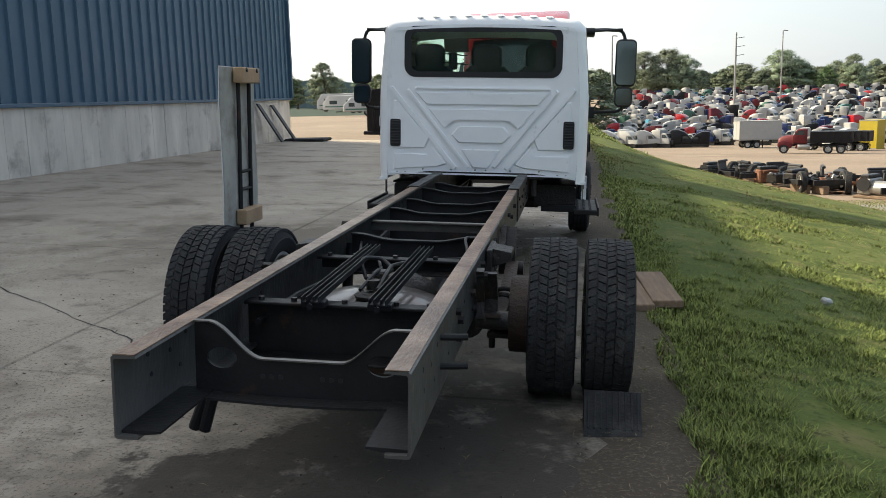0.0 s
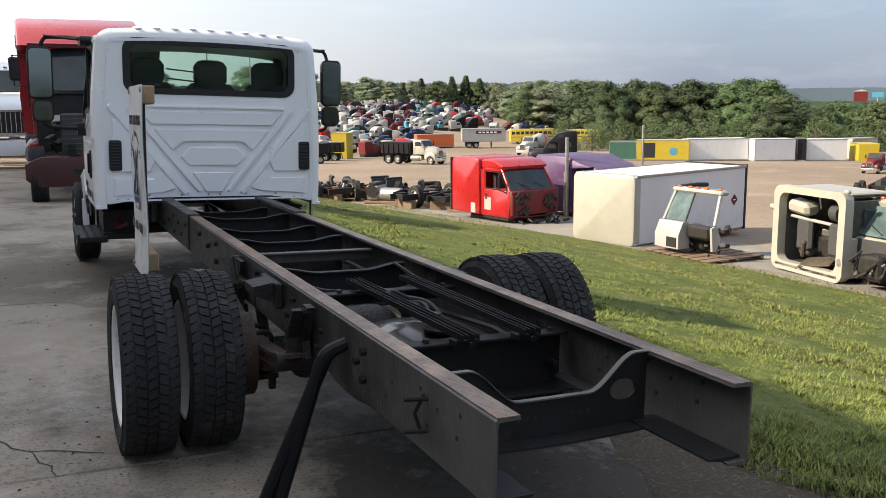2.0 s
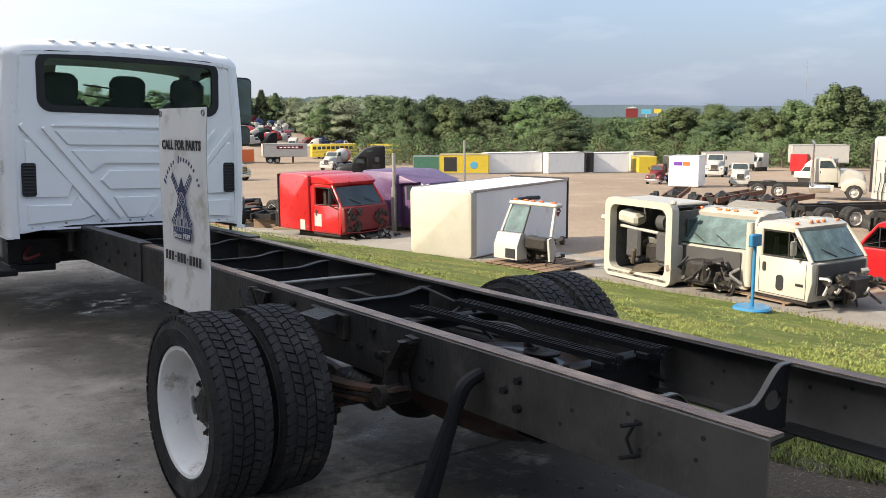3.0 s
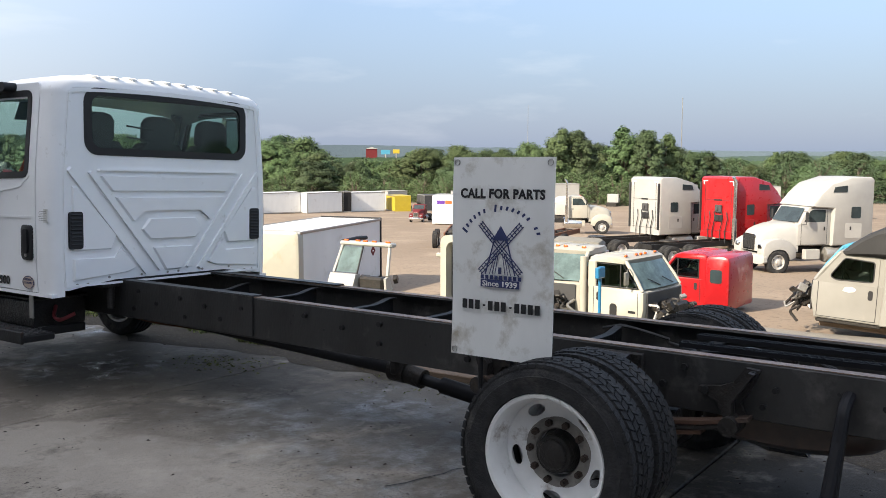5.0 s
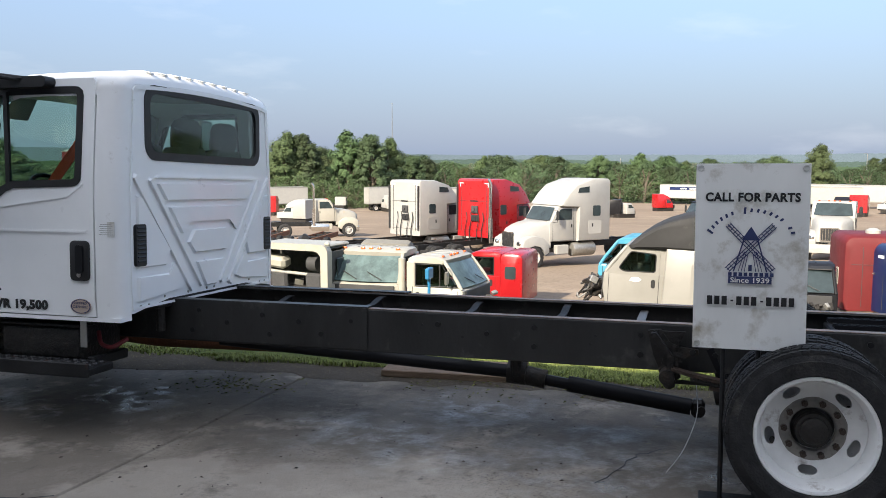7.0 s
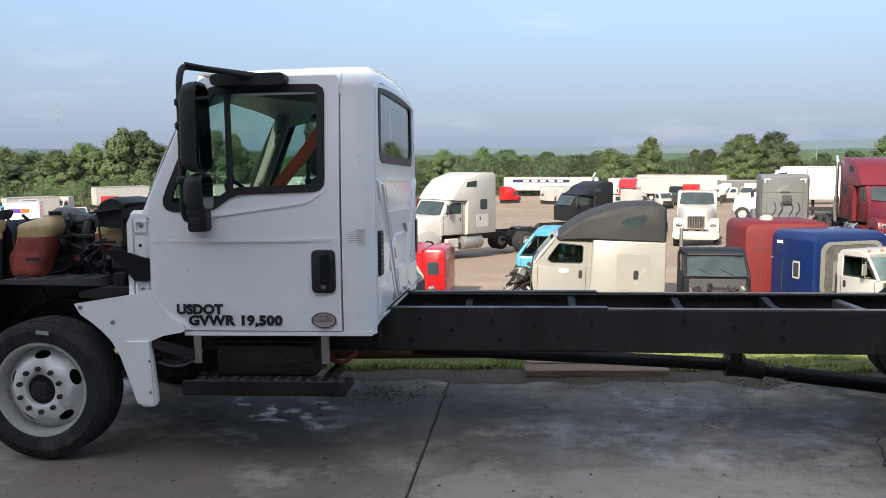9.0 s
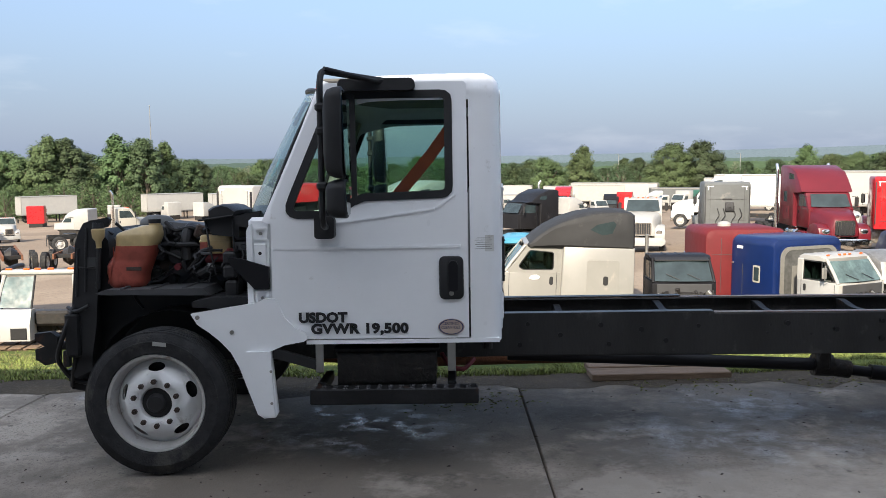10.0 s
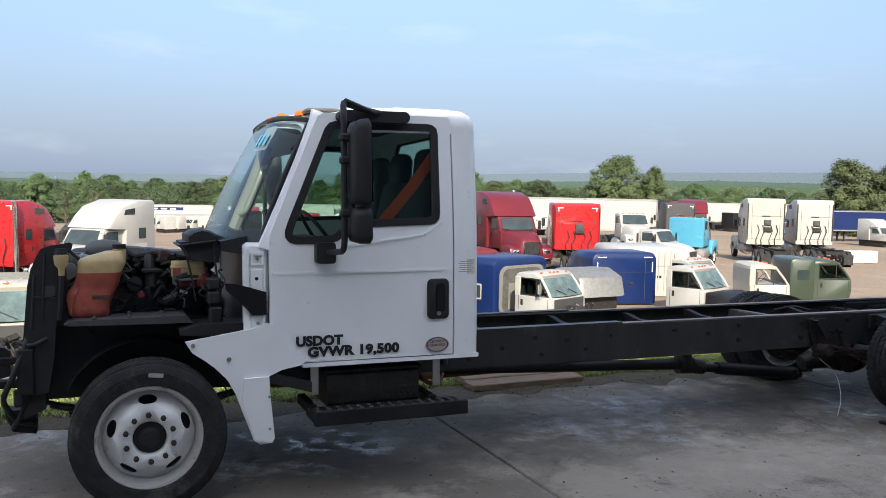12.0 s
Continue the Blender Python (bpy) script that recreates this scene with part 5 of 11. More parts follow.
# lettering and stickers on the near door
M["sign_white"] = mat("sign_white", (0.70, 0.70, 0.68), 0.5, vary=0.08, scale=3, dirt=(0.33, 0.29, 0.22), dirt_amt=0.34, dscale=5, stretch=(1, 1, 0.4))
M["ink_black"] = mat("ink_black", (0.012, 0.012, 0.013), 0.5, vary=0.1)
M["ink_blue"] = mat("ink_blue", (0.025, 0.035, 0.11), 0.5, vary=0.1)
lettering("USDOT", 0.075, M["ink_black"], cab, side_m(-0.9868, 7.118, 0.848), width=0.272, bold=0.0040)
lettering("GVWR 19,500", 0.075, M["ink_black"], cab, side_m(-0.9832, 7.052, 0.784), width=0.545, bold=0.0040, spacing=1.06)
M["sticker"] = mat("sticker", (0.45, 0.36, 0.30), 0.5, vary=0.1)
ov = [(0.074 * math.cos(a), 0.046 * math.sin(a)) for a in [2 * math.pi * k / 28 for k in range(28)]]
st = part("sticker", Geo().loft([[(-0.9845 - d, 6.27 + u, 0.812 + v) for u, v in ov] for d in (0.0, 0.0015)]), M["sticker"], truck, "oval emblem sticker with a ring of small words")
part("sticker_ring", Geo().loft([[(-0.9862 - d, 6.27 + u * k, 0.812 + v * k) for u, v in ov] for k, d in ((0.93, 0), (0.93, 0.0012), (0.84, 0.0012), (0.84, 0))], caps=False), M["ink_blue"], st)
lettering("CERTIFIED", 0.022, M["ink_blue"], st, side_m(-0.9870, 6.318, 0.824), width=0.09)
lettering("CLEAN IDLE", 0.022, M["ink_blue"], st, side_m(-0.9870, 6.325, 0.802), width=0.105)
for k in range(6):
    part("label_bar", Geo().box((-0.984, 6.085, 1.245 + 0.012 * k), (0.003, 0.095 - 0.02 * (k % 2), 0.003)), M["aged_white"], cab)
part("paper_label", Geo().box((-0.9815, 6.085, 1.275), (0.003, 0.115, 0.09)), M["sign_white"], cab)

# windscreen, curved, in a black surround
def shield(u, v, d=0.0):
    """u across -1..1, v up 0..1."""
    bow = 1 - abs(u) ** 3.4
    x = u * (0.895 - 0.045 * v)
    y = (7.305 + 0.235 * bow) * (1 - v) + (6.995 + 0.145 * bow) * v + 0.02 * math.sin(v * math.pi)
    z = (1.415 - 0.02 * bow) * (1 - v) + (2.135 + 0.045 * bow) * v
    return (x, y + d * 0.8, z + d * 0.5)


g = Geo()
N1, N2 = 18, 8
g.loft([[shield(-1 + 2 * i / N1, j / N2) for i in range(N1 + 1)] for j in range(N2 + 1)], caps=False, closed=False)
wind = part("windscreen", g, M["glass"], truck, "clear greenish windscreen", 80)
rim = [shield(-1 + 2 * i / 16, 0) for i in range(17)] + [shield(1, j / 6) for j in range(1, 7)] + [shield(1 - 2 * i / 16, 1) for i in range(1, 17)] + [shield(-1, 1 - j / 6) for j in range(1, 7)]
part("windscreen_rubber", Geo().tube(rim, 0.017, 8), M["black_plastic"], wind, "black rubber surround")
g = Geo()
g.loft([[shield(-0.985 + 1.97 * i / N1, 0.02 + 0.11 * j, -0.008) for i in range(N1 + 1)] for j in (0, 1)], caps=False, closed=False)
part("dark_band", g, M["black_plastic"], wind)
tag = part("stock_tag", Geo().loft([[shield(-0.62 + 0.30 * i / 4, v, -0.012) for i in range(5)] for v in (0.76, 0.95)], caps=False, closed=False), M["aged_white"], truck, "white paper tag with blue figures")
for i in range(3):
    part("tag_bar", Geo().loft([[shield(-0.60 + 0.10 * i + 0.065 * k, v, 0.004) for k in (0, 1)] for v in (0.79, 0.88)], caps=False, closed=False), M["light_blue"], tag)

# firewall, floor, inner lining
g = Geo()
g.box((0, 7.32, 1.07), (1.78, 0.03, 0.62), 0.01).box((0, 6.62, 0.80), (1.86, 1.22, 0.04), 0.01)
part("floor_and_firewall", g, M["charcoal"], cab)
g = Geo()
g.box((0, 6.05, 1.24), (1.75, 0.05, 0.85), 0.02)
g.box((0, 6.56, 2.20), (1.66, 0.9, 0.02), 0.006)
part("lining", g, M["trim_grey"], cab, "grey trim")
g = Geo()
g.prism([(7.30, 0.9), (7.30, 1.38), (7.12, 1.43), (6.95, 1.38), (6.92, 1.2), (7.05, 0.95)], "x", -0.90, 0.90)
g.box((-0.45, 6.99, 1.42), (0.42, 0.2, 0.08), 0.03)
part("dashboard", g, M["charcoal"], cab, "dark grey dashboard")
wheel = part("steering_wheel", Geo().lathe([(0.012 * math.cos(a), 0.225 + 0.016 * math.sin(a)) for a in [2 * math.pi * k / 8 for k in range(8)]], (0, 0, 0), "z", 32, True)
             .box((0, 0, -0.03), (0.14, 0.12, 0.05), 0.02).box((0, 0, -0.012), (0.42, 0.03, 0.015), 0.005).box((0, -0.1, -0.012), (0.03, 0.2, 0.015), 0.005), M["black_plastic"], cab, m=pose(-0.46, 6.84, 1.42, 55, 0, 0))
part("column", Geo().cyl((-0.46, 6.86, 1.39), (-0.46, 7.05, 1.22), 0.04, 12), M["charcoal"], cab)
for s in (-1, 1):
    g = Geo().tube(arc([(s * 0.88, 7.20, 1.58), (s * 0.80, 7.15, 1.60), (s * 0.78, 7.02, 1.92), (s * 0.86, 6.99, 1.96)], 0.05), 0.02, 8)
    g.tube([(s * 0.90, 7.23, 1.48), (s * 0.87, 7.10, 1.78), (s * 0.84, 6.98, 2.10)], 0.05, 8)
    part("grab_handle", g, M["beige_paint"], cab, "tan grab handle on the pillar")
for x, w in ((-0.52, 0.48), (0.02, 0.46), (0.53, 0.46)):
    seat = part("seat", Geo().loft([[(x + a, y, z + b) for a, b in rounded(w, 0.16, 0.06)] for y, z in ((6.30, 1.10), (6.36, 1.13), (6.75, 1.15), (6.82, 1.12))]), M["seat_grey"], truck, "dark grey cloth seat", 60)
    g = Geo().loft([[(x + a * k, y + b, z) for a, b in rounded(w, 0.14, 0.055)] for y, z, k in ((6.34, 1.12, 0.9), (6.30, 1.25, 1.0), (6.22, 1.62, 1.0), (6.19, 1.76, 0.9), (6.18, 1.80, 0.72))])
    part("backrest", g, M["seat_grey"], seat, "", 60)
    g = Geo().loft([[(x + a * k, y + b * k, z) for a, b in rounded(0.29, 0.10, 0.045)] for y, z, k in ((6.185, 1.78, 0.85), (6.18, 1.83, 1.0), (6.17, 1.95, 1.0), (6.17, 1.99, 0.8), (6.17, 2.005, 0.5))])
    part("headrest", g, M["seat_grey"], seat, "", 60)
M["belt"] = mat("belt", (0.55, 0.075, 0.025), 0.7, vary=0.1, scale=20)
g = Geo()
g.loft([[(-0.86, y + dy * 0.7, z + dy * 0.9) for dy in (-0.03, 0.03)] + [(-0.852, y + dy * 0.7, z + dy * 0.9) for dy in (0.03, -0.03)] for y, z in ((6.24, 1.95), (6.38, 1.76), (6.56, 1.55), (6.62, 1.47))])
part("seat_belt", g, M["belt"], cab, "orange-red seat belt")
part("wiper", Geo().tube([shield(-0.7 + 1.0 * k / 6, 0.03 + 0.06 * k / 6, 0.03) for k in range(7)], 0.009, 6), M["black_plastic"], cab)
for z in (1.86, 1.78):
    part("defroster_tag", Geo().box((-0.26, BACK + 0.02, z + 0.04), (0.24, 0.004, 0.012), 0, pose(0, 0, 0, 0, 5, 0)), M["black_plastic"], cab)

# mirrors on their arms
for s in (-1, 1):
    arm = part("mirror_arm", Geo().tube(arc([(s * 0.95, 6.50, 2.155), (s * 1.10, 6.80, 2.19), (s * 1.30, 6.915, 2.19), (s * 1.335, 6.92, 2.12), (s * 1.335, 6.92, 1.44), (s * 1.30, 6.92, 1.395), (s * 1.0, 6.95, 1.375)], 0.06, 5), 0.017, 8), M["black_plastic"], truck, "black bent mirror arm")
    part("arm_mount", Geo().loft([[(s * (0.955 + d), 6.66 + y, 2.15 + z) for y, z in rounded(0.42, 0.065, 0.03)] for d in (-0.02, 0.05, 0.07)]), M["black_plastic"], arm)
    part("arm_mount", Geo().loft([[(s * (0.985 + d), 6.955 + y, 1.375 + z) for y, z in rounded(0.11, 0.12, 0.02)] for d in (-0.01, 0.05, 0.07)]), M["black_plastic"], arm)
    part("arm_brace", Geo().cyl((s * 1.0, 6.62, 2.16), (s * 1.30, 6.90, 2.20), 0.012, 8), M["black_plastic"], arm)
    mir = part("mirror", Geo().loft([[(s * 1.345 + a * k, y, 1.868 + b * k) for a, b in rounded(0.205, 0.46, 0.05)] for y, k in ((6.80, 0.96), (6.805, 1.0), (6.84, 0.99), (6.875, 0.93), (6.89, 0.8), (6.898, 0.55))]), M["black_plastic"], truck, "black mirror housing", 50)
    part("mirror_glass", Geo().prism(rounded(0.18, 0.425, 0.035, 4), "y", 0.0, 0.0035), M["mirror"], mir, "mirror glass", m=pose(s * 1.345, 6.790, 1.868, -2, 0, 0))
    sm = part("spot_mirror", Geo().loft([[(s * 1.335 + a * k, y, 1.535 + b * k) for a, b in rounded(0.175, 0.20, 0.05)] for y, k in ((6.79, 0.95), (6.795, 1.0), (6.84, 0.98), (6.88, 0.85), (6.895, 0.6))]), M["black_plastic"], truck, "small convex mirror in black housing", 50)
    part("mirror_glass", Geo().prism(rounded(0.15, 0.165, 0.035, 4), "y", 0.0, 0.0035), M["mirror"], sm, "mirror glass", m=pose(s * 1.335, 6.785, 1.535, -2, 0, 0))
    for z in (2.0, 1.88, 1.60):
        part("clamp", Geo().box((s * 1.335, 6.915, z), (0.055, 0.06, 0.045), 0.012), M["black_plastic"], arm)

# entry steps and what hangs under the cab
stud_mesh = Geo().lathe([(0.0, 0.017), (0.006, 0.013), (0.006, 0.007), (0.0, 0.006)], (0, 0, 0), "z", 8).mesh("tread_stud", M["charcoal"])
for s in (-1, 1):
    g = Geo().box((s * 1.0, 6.585, 0.445), (0.24, 0.92, 0.05), 0.01)
    g.box((s * 1.115, 6.585, 0.455), (0.02, 0.92, 0.085), 0.006)
    stp = part("step", g, M["frame_black"], truck, "black steel step with punched tread")
    for k in range(14):
        for j in range(3):
            part("tread_stud", stud_mesh, None, stp, m=pose(s * (0.925 + 0.06 * j), 6.18 + 0.0625 * k, 0.4705))
    for y in (6.27, 7.01):
        part("step_hanger", Geo().box((s * 0.965, y, 0.66), (0.012, 0.045, 0.2), 0.003).box((s * 0.965, y, 0.74), (0.02, 0.05, 0.03), 0.004), M["steel"], stp, "bare metal strap")
        part("step_bracket", Geo().box((s * 0.74, y, 0.46), (0.34, 0.05, 0.06), 0.006), M["frame_black"], stp)
    part("battery_box", Geo().loft([[(s * 0.70 + a, y, 0.565 + b) for a, b in rounded(0.40, 0.20, 0.03)] for y in (6.36, 6.92)]).box((s * 0.70, 6.64, 0.675), (0.42, 0.6, 0.02), 0.005), M["greasy"], truck, "black steel box under the cab")
    part("cab_mount", Geo().box((s * 0.5, 6.05, 0.79), (0.2, 0.1, 0.07), 0.01).cyl((s * 0.5, 6.05, 0.60), (s * 0.5, 6.05, 0.76), 0.03, 10), M["greasy"], truck)
M["shelf_grey"] = mat("shelf_grey", (0.060, 0.061, 0.064), 0.6, spec=0.3, vary=0.15, scale=6, bump=0.1, bscale=120, dirt=(0.10, 0.09, 0.08), dirt_amt=0.15)
M["red_hose"] = mat("red_hose", (0.16, 0.02, 0.025), 0.5, vary=0.1)
part("red_hose", Geo().tube(arc([(-0.75, 6.33, 0.62), (-0.80, 6.28, 0.55), (-0.80, 6.20, 0.53), (-0.72, 6.14, 0.58)], 0.07), 0.014, 8), M["red_hose"], truck, "dark red hose")
part("exhaust_pipe", Geo().tube(arc([(0.25, 7.4, 0.45), (0.3, 6.6, 0.38), (0.28, 5.4, 0.40), (0.2, 5.2, 0.42)], 0.1), 0.05, 12), M["rust"], truck)

# ---- front end: wheels, wings, engine ----
front_tyre = tyre_geo(TR, 0.235, 0.262, drive=False, lug=0.009).mesh("tyre", M["rubber"])
front_rim = Geo().lathe(rim_prof, (0, 0, 0), "x", 48).mesh("rim", M["wheel_grey"])
fg = Geo()
wheel_disc(fg, 0.090, 0.236, 0.098, 0.012, 5, (0.021, 0.048), rm=0.198, flat_to=0.148)
fg.lathe([(0.098, 0.098), (0.104, 0.094), (0.104, 0.090), (0.09, 0.086), (0.06, 0.086)], (0, 0, 0), "x", 40)
front_disc = weld(fg.mesh("wheel_disc", M["wheel_white"]))
fhub = Geo().lathe([(0.120, 0.0), (0.118, 0.042), (0.105, 0.052), (0.085, 0.055), (0.08, 0.084), (0.05, 0.085)], (0, 0, 0), "x", 24).mesh("hub", M["black_plastic"])
front_nut = Geo().cyl((0, 0, 0), (0.02, 0, 0), 0.015, 6).cyl((0.018, 0, 0), (0.030, 0, 0), 0.008, 8).mesh("nut", M["dark_rust"])
FZ = TR + 0.012
for s in (-1, 1):
    tyre = part("tyre", front_tyre, None, truck, "black steer tyre with ribs", m=pose(s * 0.955, FRONT_Y, FZ, 20 * s, 0, 0))
    rimo = part("rim", front_rim, None, tyre, "bare grey steel rim", m=pose(0, 0, 0, 0, 0, 0 if s > 0 else 180))
    part("wheel_disc", front_disc, None, tyre, "white dished disc with oval hand holes", m=pose(0, 0, 0, 0, 0, 0 if s > 0 else 180))
    hb = part("hub", fhub, None, tyre, "black hub cap", m=pose(0, 0, 0, 0, 0, 0 if s > 0 else 180))
    for k in range(10):
        a = 2 * math.pi * k / 10
        part("wheel_nut", front_nut, None, tyre, m=pose((1 if s > 0 else -1) * 0.104, 0.124 * math.cos(a), 0.124 * math.sin(a), 0, 0, 0 if s > 0 else 180))
    part("brake_drum", Geo().lathe([(-0.10, 0.06), (-0.10, 0.218), (-0.02, 0.222), (0.0, 0.21), (0.0, 0.09)], (0, 0, 0), "x", 32), M["greasy"], tyre, m=pose(0, 0, 0, 0, 0, 0 if s > 0 else 180))
    part("sidewall_label", Geo().box((-0.1195 if s < 0 else 0.1195, 0.0, 0.335), (0.002, 0.075, 0.022), 0), M["aged_white"], tyre, m=pose(0, 0, 0, -20 * s + (6 if s < 0 else 0), 0, 0))
part("front_axle", Geo().cyl((-0.82, FRONT_Y, FZ - 0.03), (0.82, FRONT_Y, FZ - 0.03), 0.05, 12).box((0, FRONT_Y, FZ - 0.10), (1.0, 0.10, 0.10), 0.02), M["greasy"], truck)
for s in (-1, 1):
    for k in range(3):
        half = 0.62 - 0.1 * k
        g = Geo()
        g.loft([[(s * 0.42 + dx, FRONT_Y + y, 0.43 + 0.1 * (y / 0.6) ** 2 - 0.016 * k + dz) for dx, dz in ((-0.036, 0), (0.036, 0), (0.036, 0.013), (-0.036, 0.013))] for y in steps(-half, half, 10)])
        part("spring_leaf", g, M["greasy"], truck)
    # white wing left behind the wheel, with its splash flap
    g = Geo()
    prof = [(7.72, 0.905), (7.685, 0.845), (7.62, 0.80), (7.56, 0.75), (7.50, 0.685), (7.455, 0.60), (7.42, 0.50), (7.36, 0.335), (7.325, 0.31), (7.26, 0.315), (7.245, 0.34), (7.27, 0.62), (7.275, 0.69), (7.20, 0.722), (7.09, 0.742), (7.07, 0.756), (7.080, 0.790), (7.100, 0.802), (7.135, 0.816), (7.195, 0.874), (7.245, 0.985), (7.30, 0.985), (7.36, 0.96)]
    g.prism([(y, z) for y, z in prof], "x", s * 0.965, s * 1.0)
    part("wing", g, M["white_paint"], truck, "white plastic wing stub")
    g = Geo().prism([(7.355, 0.335), (7.26, 0.32), (7.275, 0.69), (7.41, 0.69), (7.425, 0.55)], "x", s * 1.0, s * 1.018)
    part("splash_flap", g, M["white_paint"], truck, "white plastic splash flap")
    for y, z in ((7.68, 0.885), (7.49, 0.80)):
        part("wing_screw", Geo().cyl((s * 1.0, y, z), (s * 1.01, y, z), 0.012, 10), M["steel"], truck)
    for z in (0.40, 0.58):
        part("flap_screw", Geo().cyl((s * 1.018, 7.275, z), (s * 1.024, 7.275, z), 0.008, 8), M["steel"], truck)
    part("flap_stay", Geo().loft([[(s * 0.99, y, z + dz) for dz in (0.03, -0.03)] + [(s * 0.97, y, z + dz) for dz in (-0.03, 0.03)] for y, z in ((7.27, 0.68), (7.18, 0.655), (7.03, 0.61))]), M["black_plastic"], truck)
    # inner wheel arch and the moulded shelf over it
    g = Geo()
    arch = [(FRONT_Y + 0.46 * math.cos(a), FZ + 0.02 + 0.46 * math.sin(a)) for a in [math.pi * k / 14 for k in range(2, 14)]]
    g.loft([[(s * x, y, z) for y, z in arch] for x in (0.50, 0.76)], caps=False, closed=False)
    g.prism([(7.36, 0.90), (7.74, 0.93), (7.74, 0.96), (7.62, 0.985), (7.36, 0.985)], "x", s * 0.60, s * 0.90)
    part("wheel_arch", g, M["black_plastic"], truck)
    g = Geo().prism([(7.66, 0.985), (8.30, 0.995), (8.33, 1.005), (8.28, 1.022), (7.70, 1.028)], "x", s * 0.50, s * 0.80)
    for y in (7.82, 8.0, 8.18):
        g.box((s * 0.65, y, 1.028), (0.28, 0.02, 0.012), 0.004)
    part("splash_shelf", g, M["shelf_grey"], truck, "dull black moulded shelf over the wheel")
    part("liner_panel", Geo().prism([(7.45, 0.55), (8.5, 0.55), (8.5, 0.98), (7.45, 0.98)], "x", s * 0.47, s * 0.485), M["black_plastic"], truck)

# radiator with its black shroud, bumper bracket
g = Geo()
g.prism([(8.44, 0.52), (8.55, 0.47), (8.57, 0.78), (8.55, 0.86), (8.52, 1.20), (8.50, 1.30), (8.44, 1.36), (8.40, 1.36), (8.41, 1.32), (8.42, 1.0)], "x", -0.62, 0.62)
part("radiator", g, M["black_plastic"], truck, "radiator in a black shroud")
# ragged shroud cheek with its peaked top, pressed ribs and torn edge
cheek = [(8.53, 0.94), (8.515, 1.10), (8.505, 1.20), (8.50, 1.285), (8.475, 1.355), (8.445, 1.408), (8.40, 1.425), (8.36, 1.43), (8.30, 1.442), (8.285, 1.43), (8.29, 1.405), (8.305, 1.385), (8.34, 1.375), (8.36, 1.34), (8.365, 1.24), (8.37, 1.05), (8.39, 0.80), (8.42, 0.62), (8.54, 0.60)]
part("shroud_cheek", Geo().prism(cheek, "x", -0.655, -0.625), M["black_plastic"], truck, "torn black plastic shroud cheek")
for y, z0, z1 in ((8.49, 0.97, 1.26), (8.435, 1.0, 1.38)):
    part("cheek_rib", Geo().tube([(-0.657, y + 0.01, z0), (-0.66, y, (z0 + z1) / 2), (-0.657, y - 0.01, z1)], 0.008, 6), M["black_plastic"], truck)
part("cheek_rib", Geo().tube([(-0.657, 8.50, 1.15), (-0.66, 8.44, 1.14), (-0.657, 8.38, 1.15)], 0.007, 6), M["black_plastic"], truck)
part("side_bracket", Geo().box((-0.66, 8.53, 0.74), (0.04, 0.09, 0.26), 0.012).box((-0.66, 8.57, 0.60), (0.03, 0.05, 0.10), 0.01), M["frame_black"], truck, "black stamped radiator bracket")
part("fan_shroud", Geo().prism([(8.31, 0.98), (8.43, 0.96), (8.43, 1.36), (8.38, 1.37), (8.33, 1.30)], "x", -0.58, 0.58), M["black_plastic"], truck)
part("intake_bell", Geo().lathe([(-0.11, 0.0), (-0.105, 0.03), (-0.07, 0.052), (0.0, 0.06), (0.06, 0.055), (0.10, 0.03), (0.105, 0.0)], (-0.28, 8.13, 1.385), "y", 20), M["grey_paint"], truck, "dusty grey domed intake")
part("data_label", Geo().box((-0.657, 8.405, 1.17), (0.003, 0.055, 0.07)), M["charcoal"], truck)
for s in (-1, 1):
    g = Geo().box((s * 0.42, 8.66, 0.64), (0.06, 0.26, 0.05), 0.008).prism([(8.72, 0.54), (8.80, 0.52), (8.86, 0.56), (8.86, 0.62), (8.80, 0.64), (8.86, 0.68), (8.86, 0.72), (8.76, 0.73), (8.72, 0.70)], "x", s * 0.40, s * 0.46)
    g.prism([(8.50, 0.36), (8.62, 0.38), (8.66, 0.5), (8.5, 0.5)], "x", s * 0.36, s * 0.50)
    part("bumper_bracket", g, M["frame_black"], truck, "black bumper horn")
cables = [Geo(), Geo(), Geo()]
cables[0].tube(arc([(-0.62, 8.50, 0.98), (-0.68, 8.56, 0.80), (-0.66, 8.62, 0.66), (-0.60, 8.66, 0.58), (-0.55, 8.60, 0.45), (-0.52, 8.5, 0.42)], 0.08), 0.016, 8)
cables[1].tube(arc([(-0.62, 8.45, 0.96), (-0.66, 8.50, 0.72), (-0.62, 8.56, 0.50), (-0.5, 8.62, 0.40)], 0.08), 0.013, 8)
cables[2].tube(arc([(-0.60, 8.58, 0.90), (-0.68, 8.50, 0.88), (-0.68, 8.42, 0.92)], 0.05), 0.012, 8)
parts_each("dangling_cable", cables, M["black_plastic"], truck)

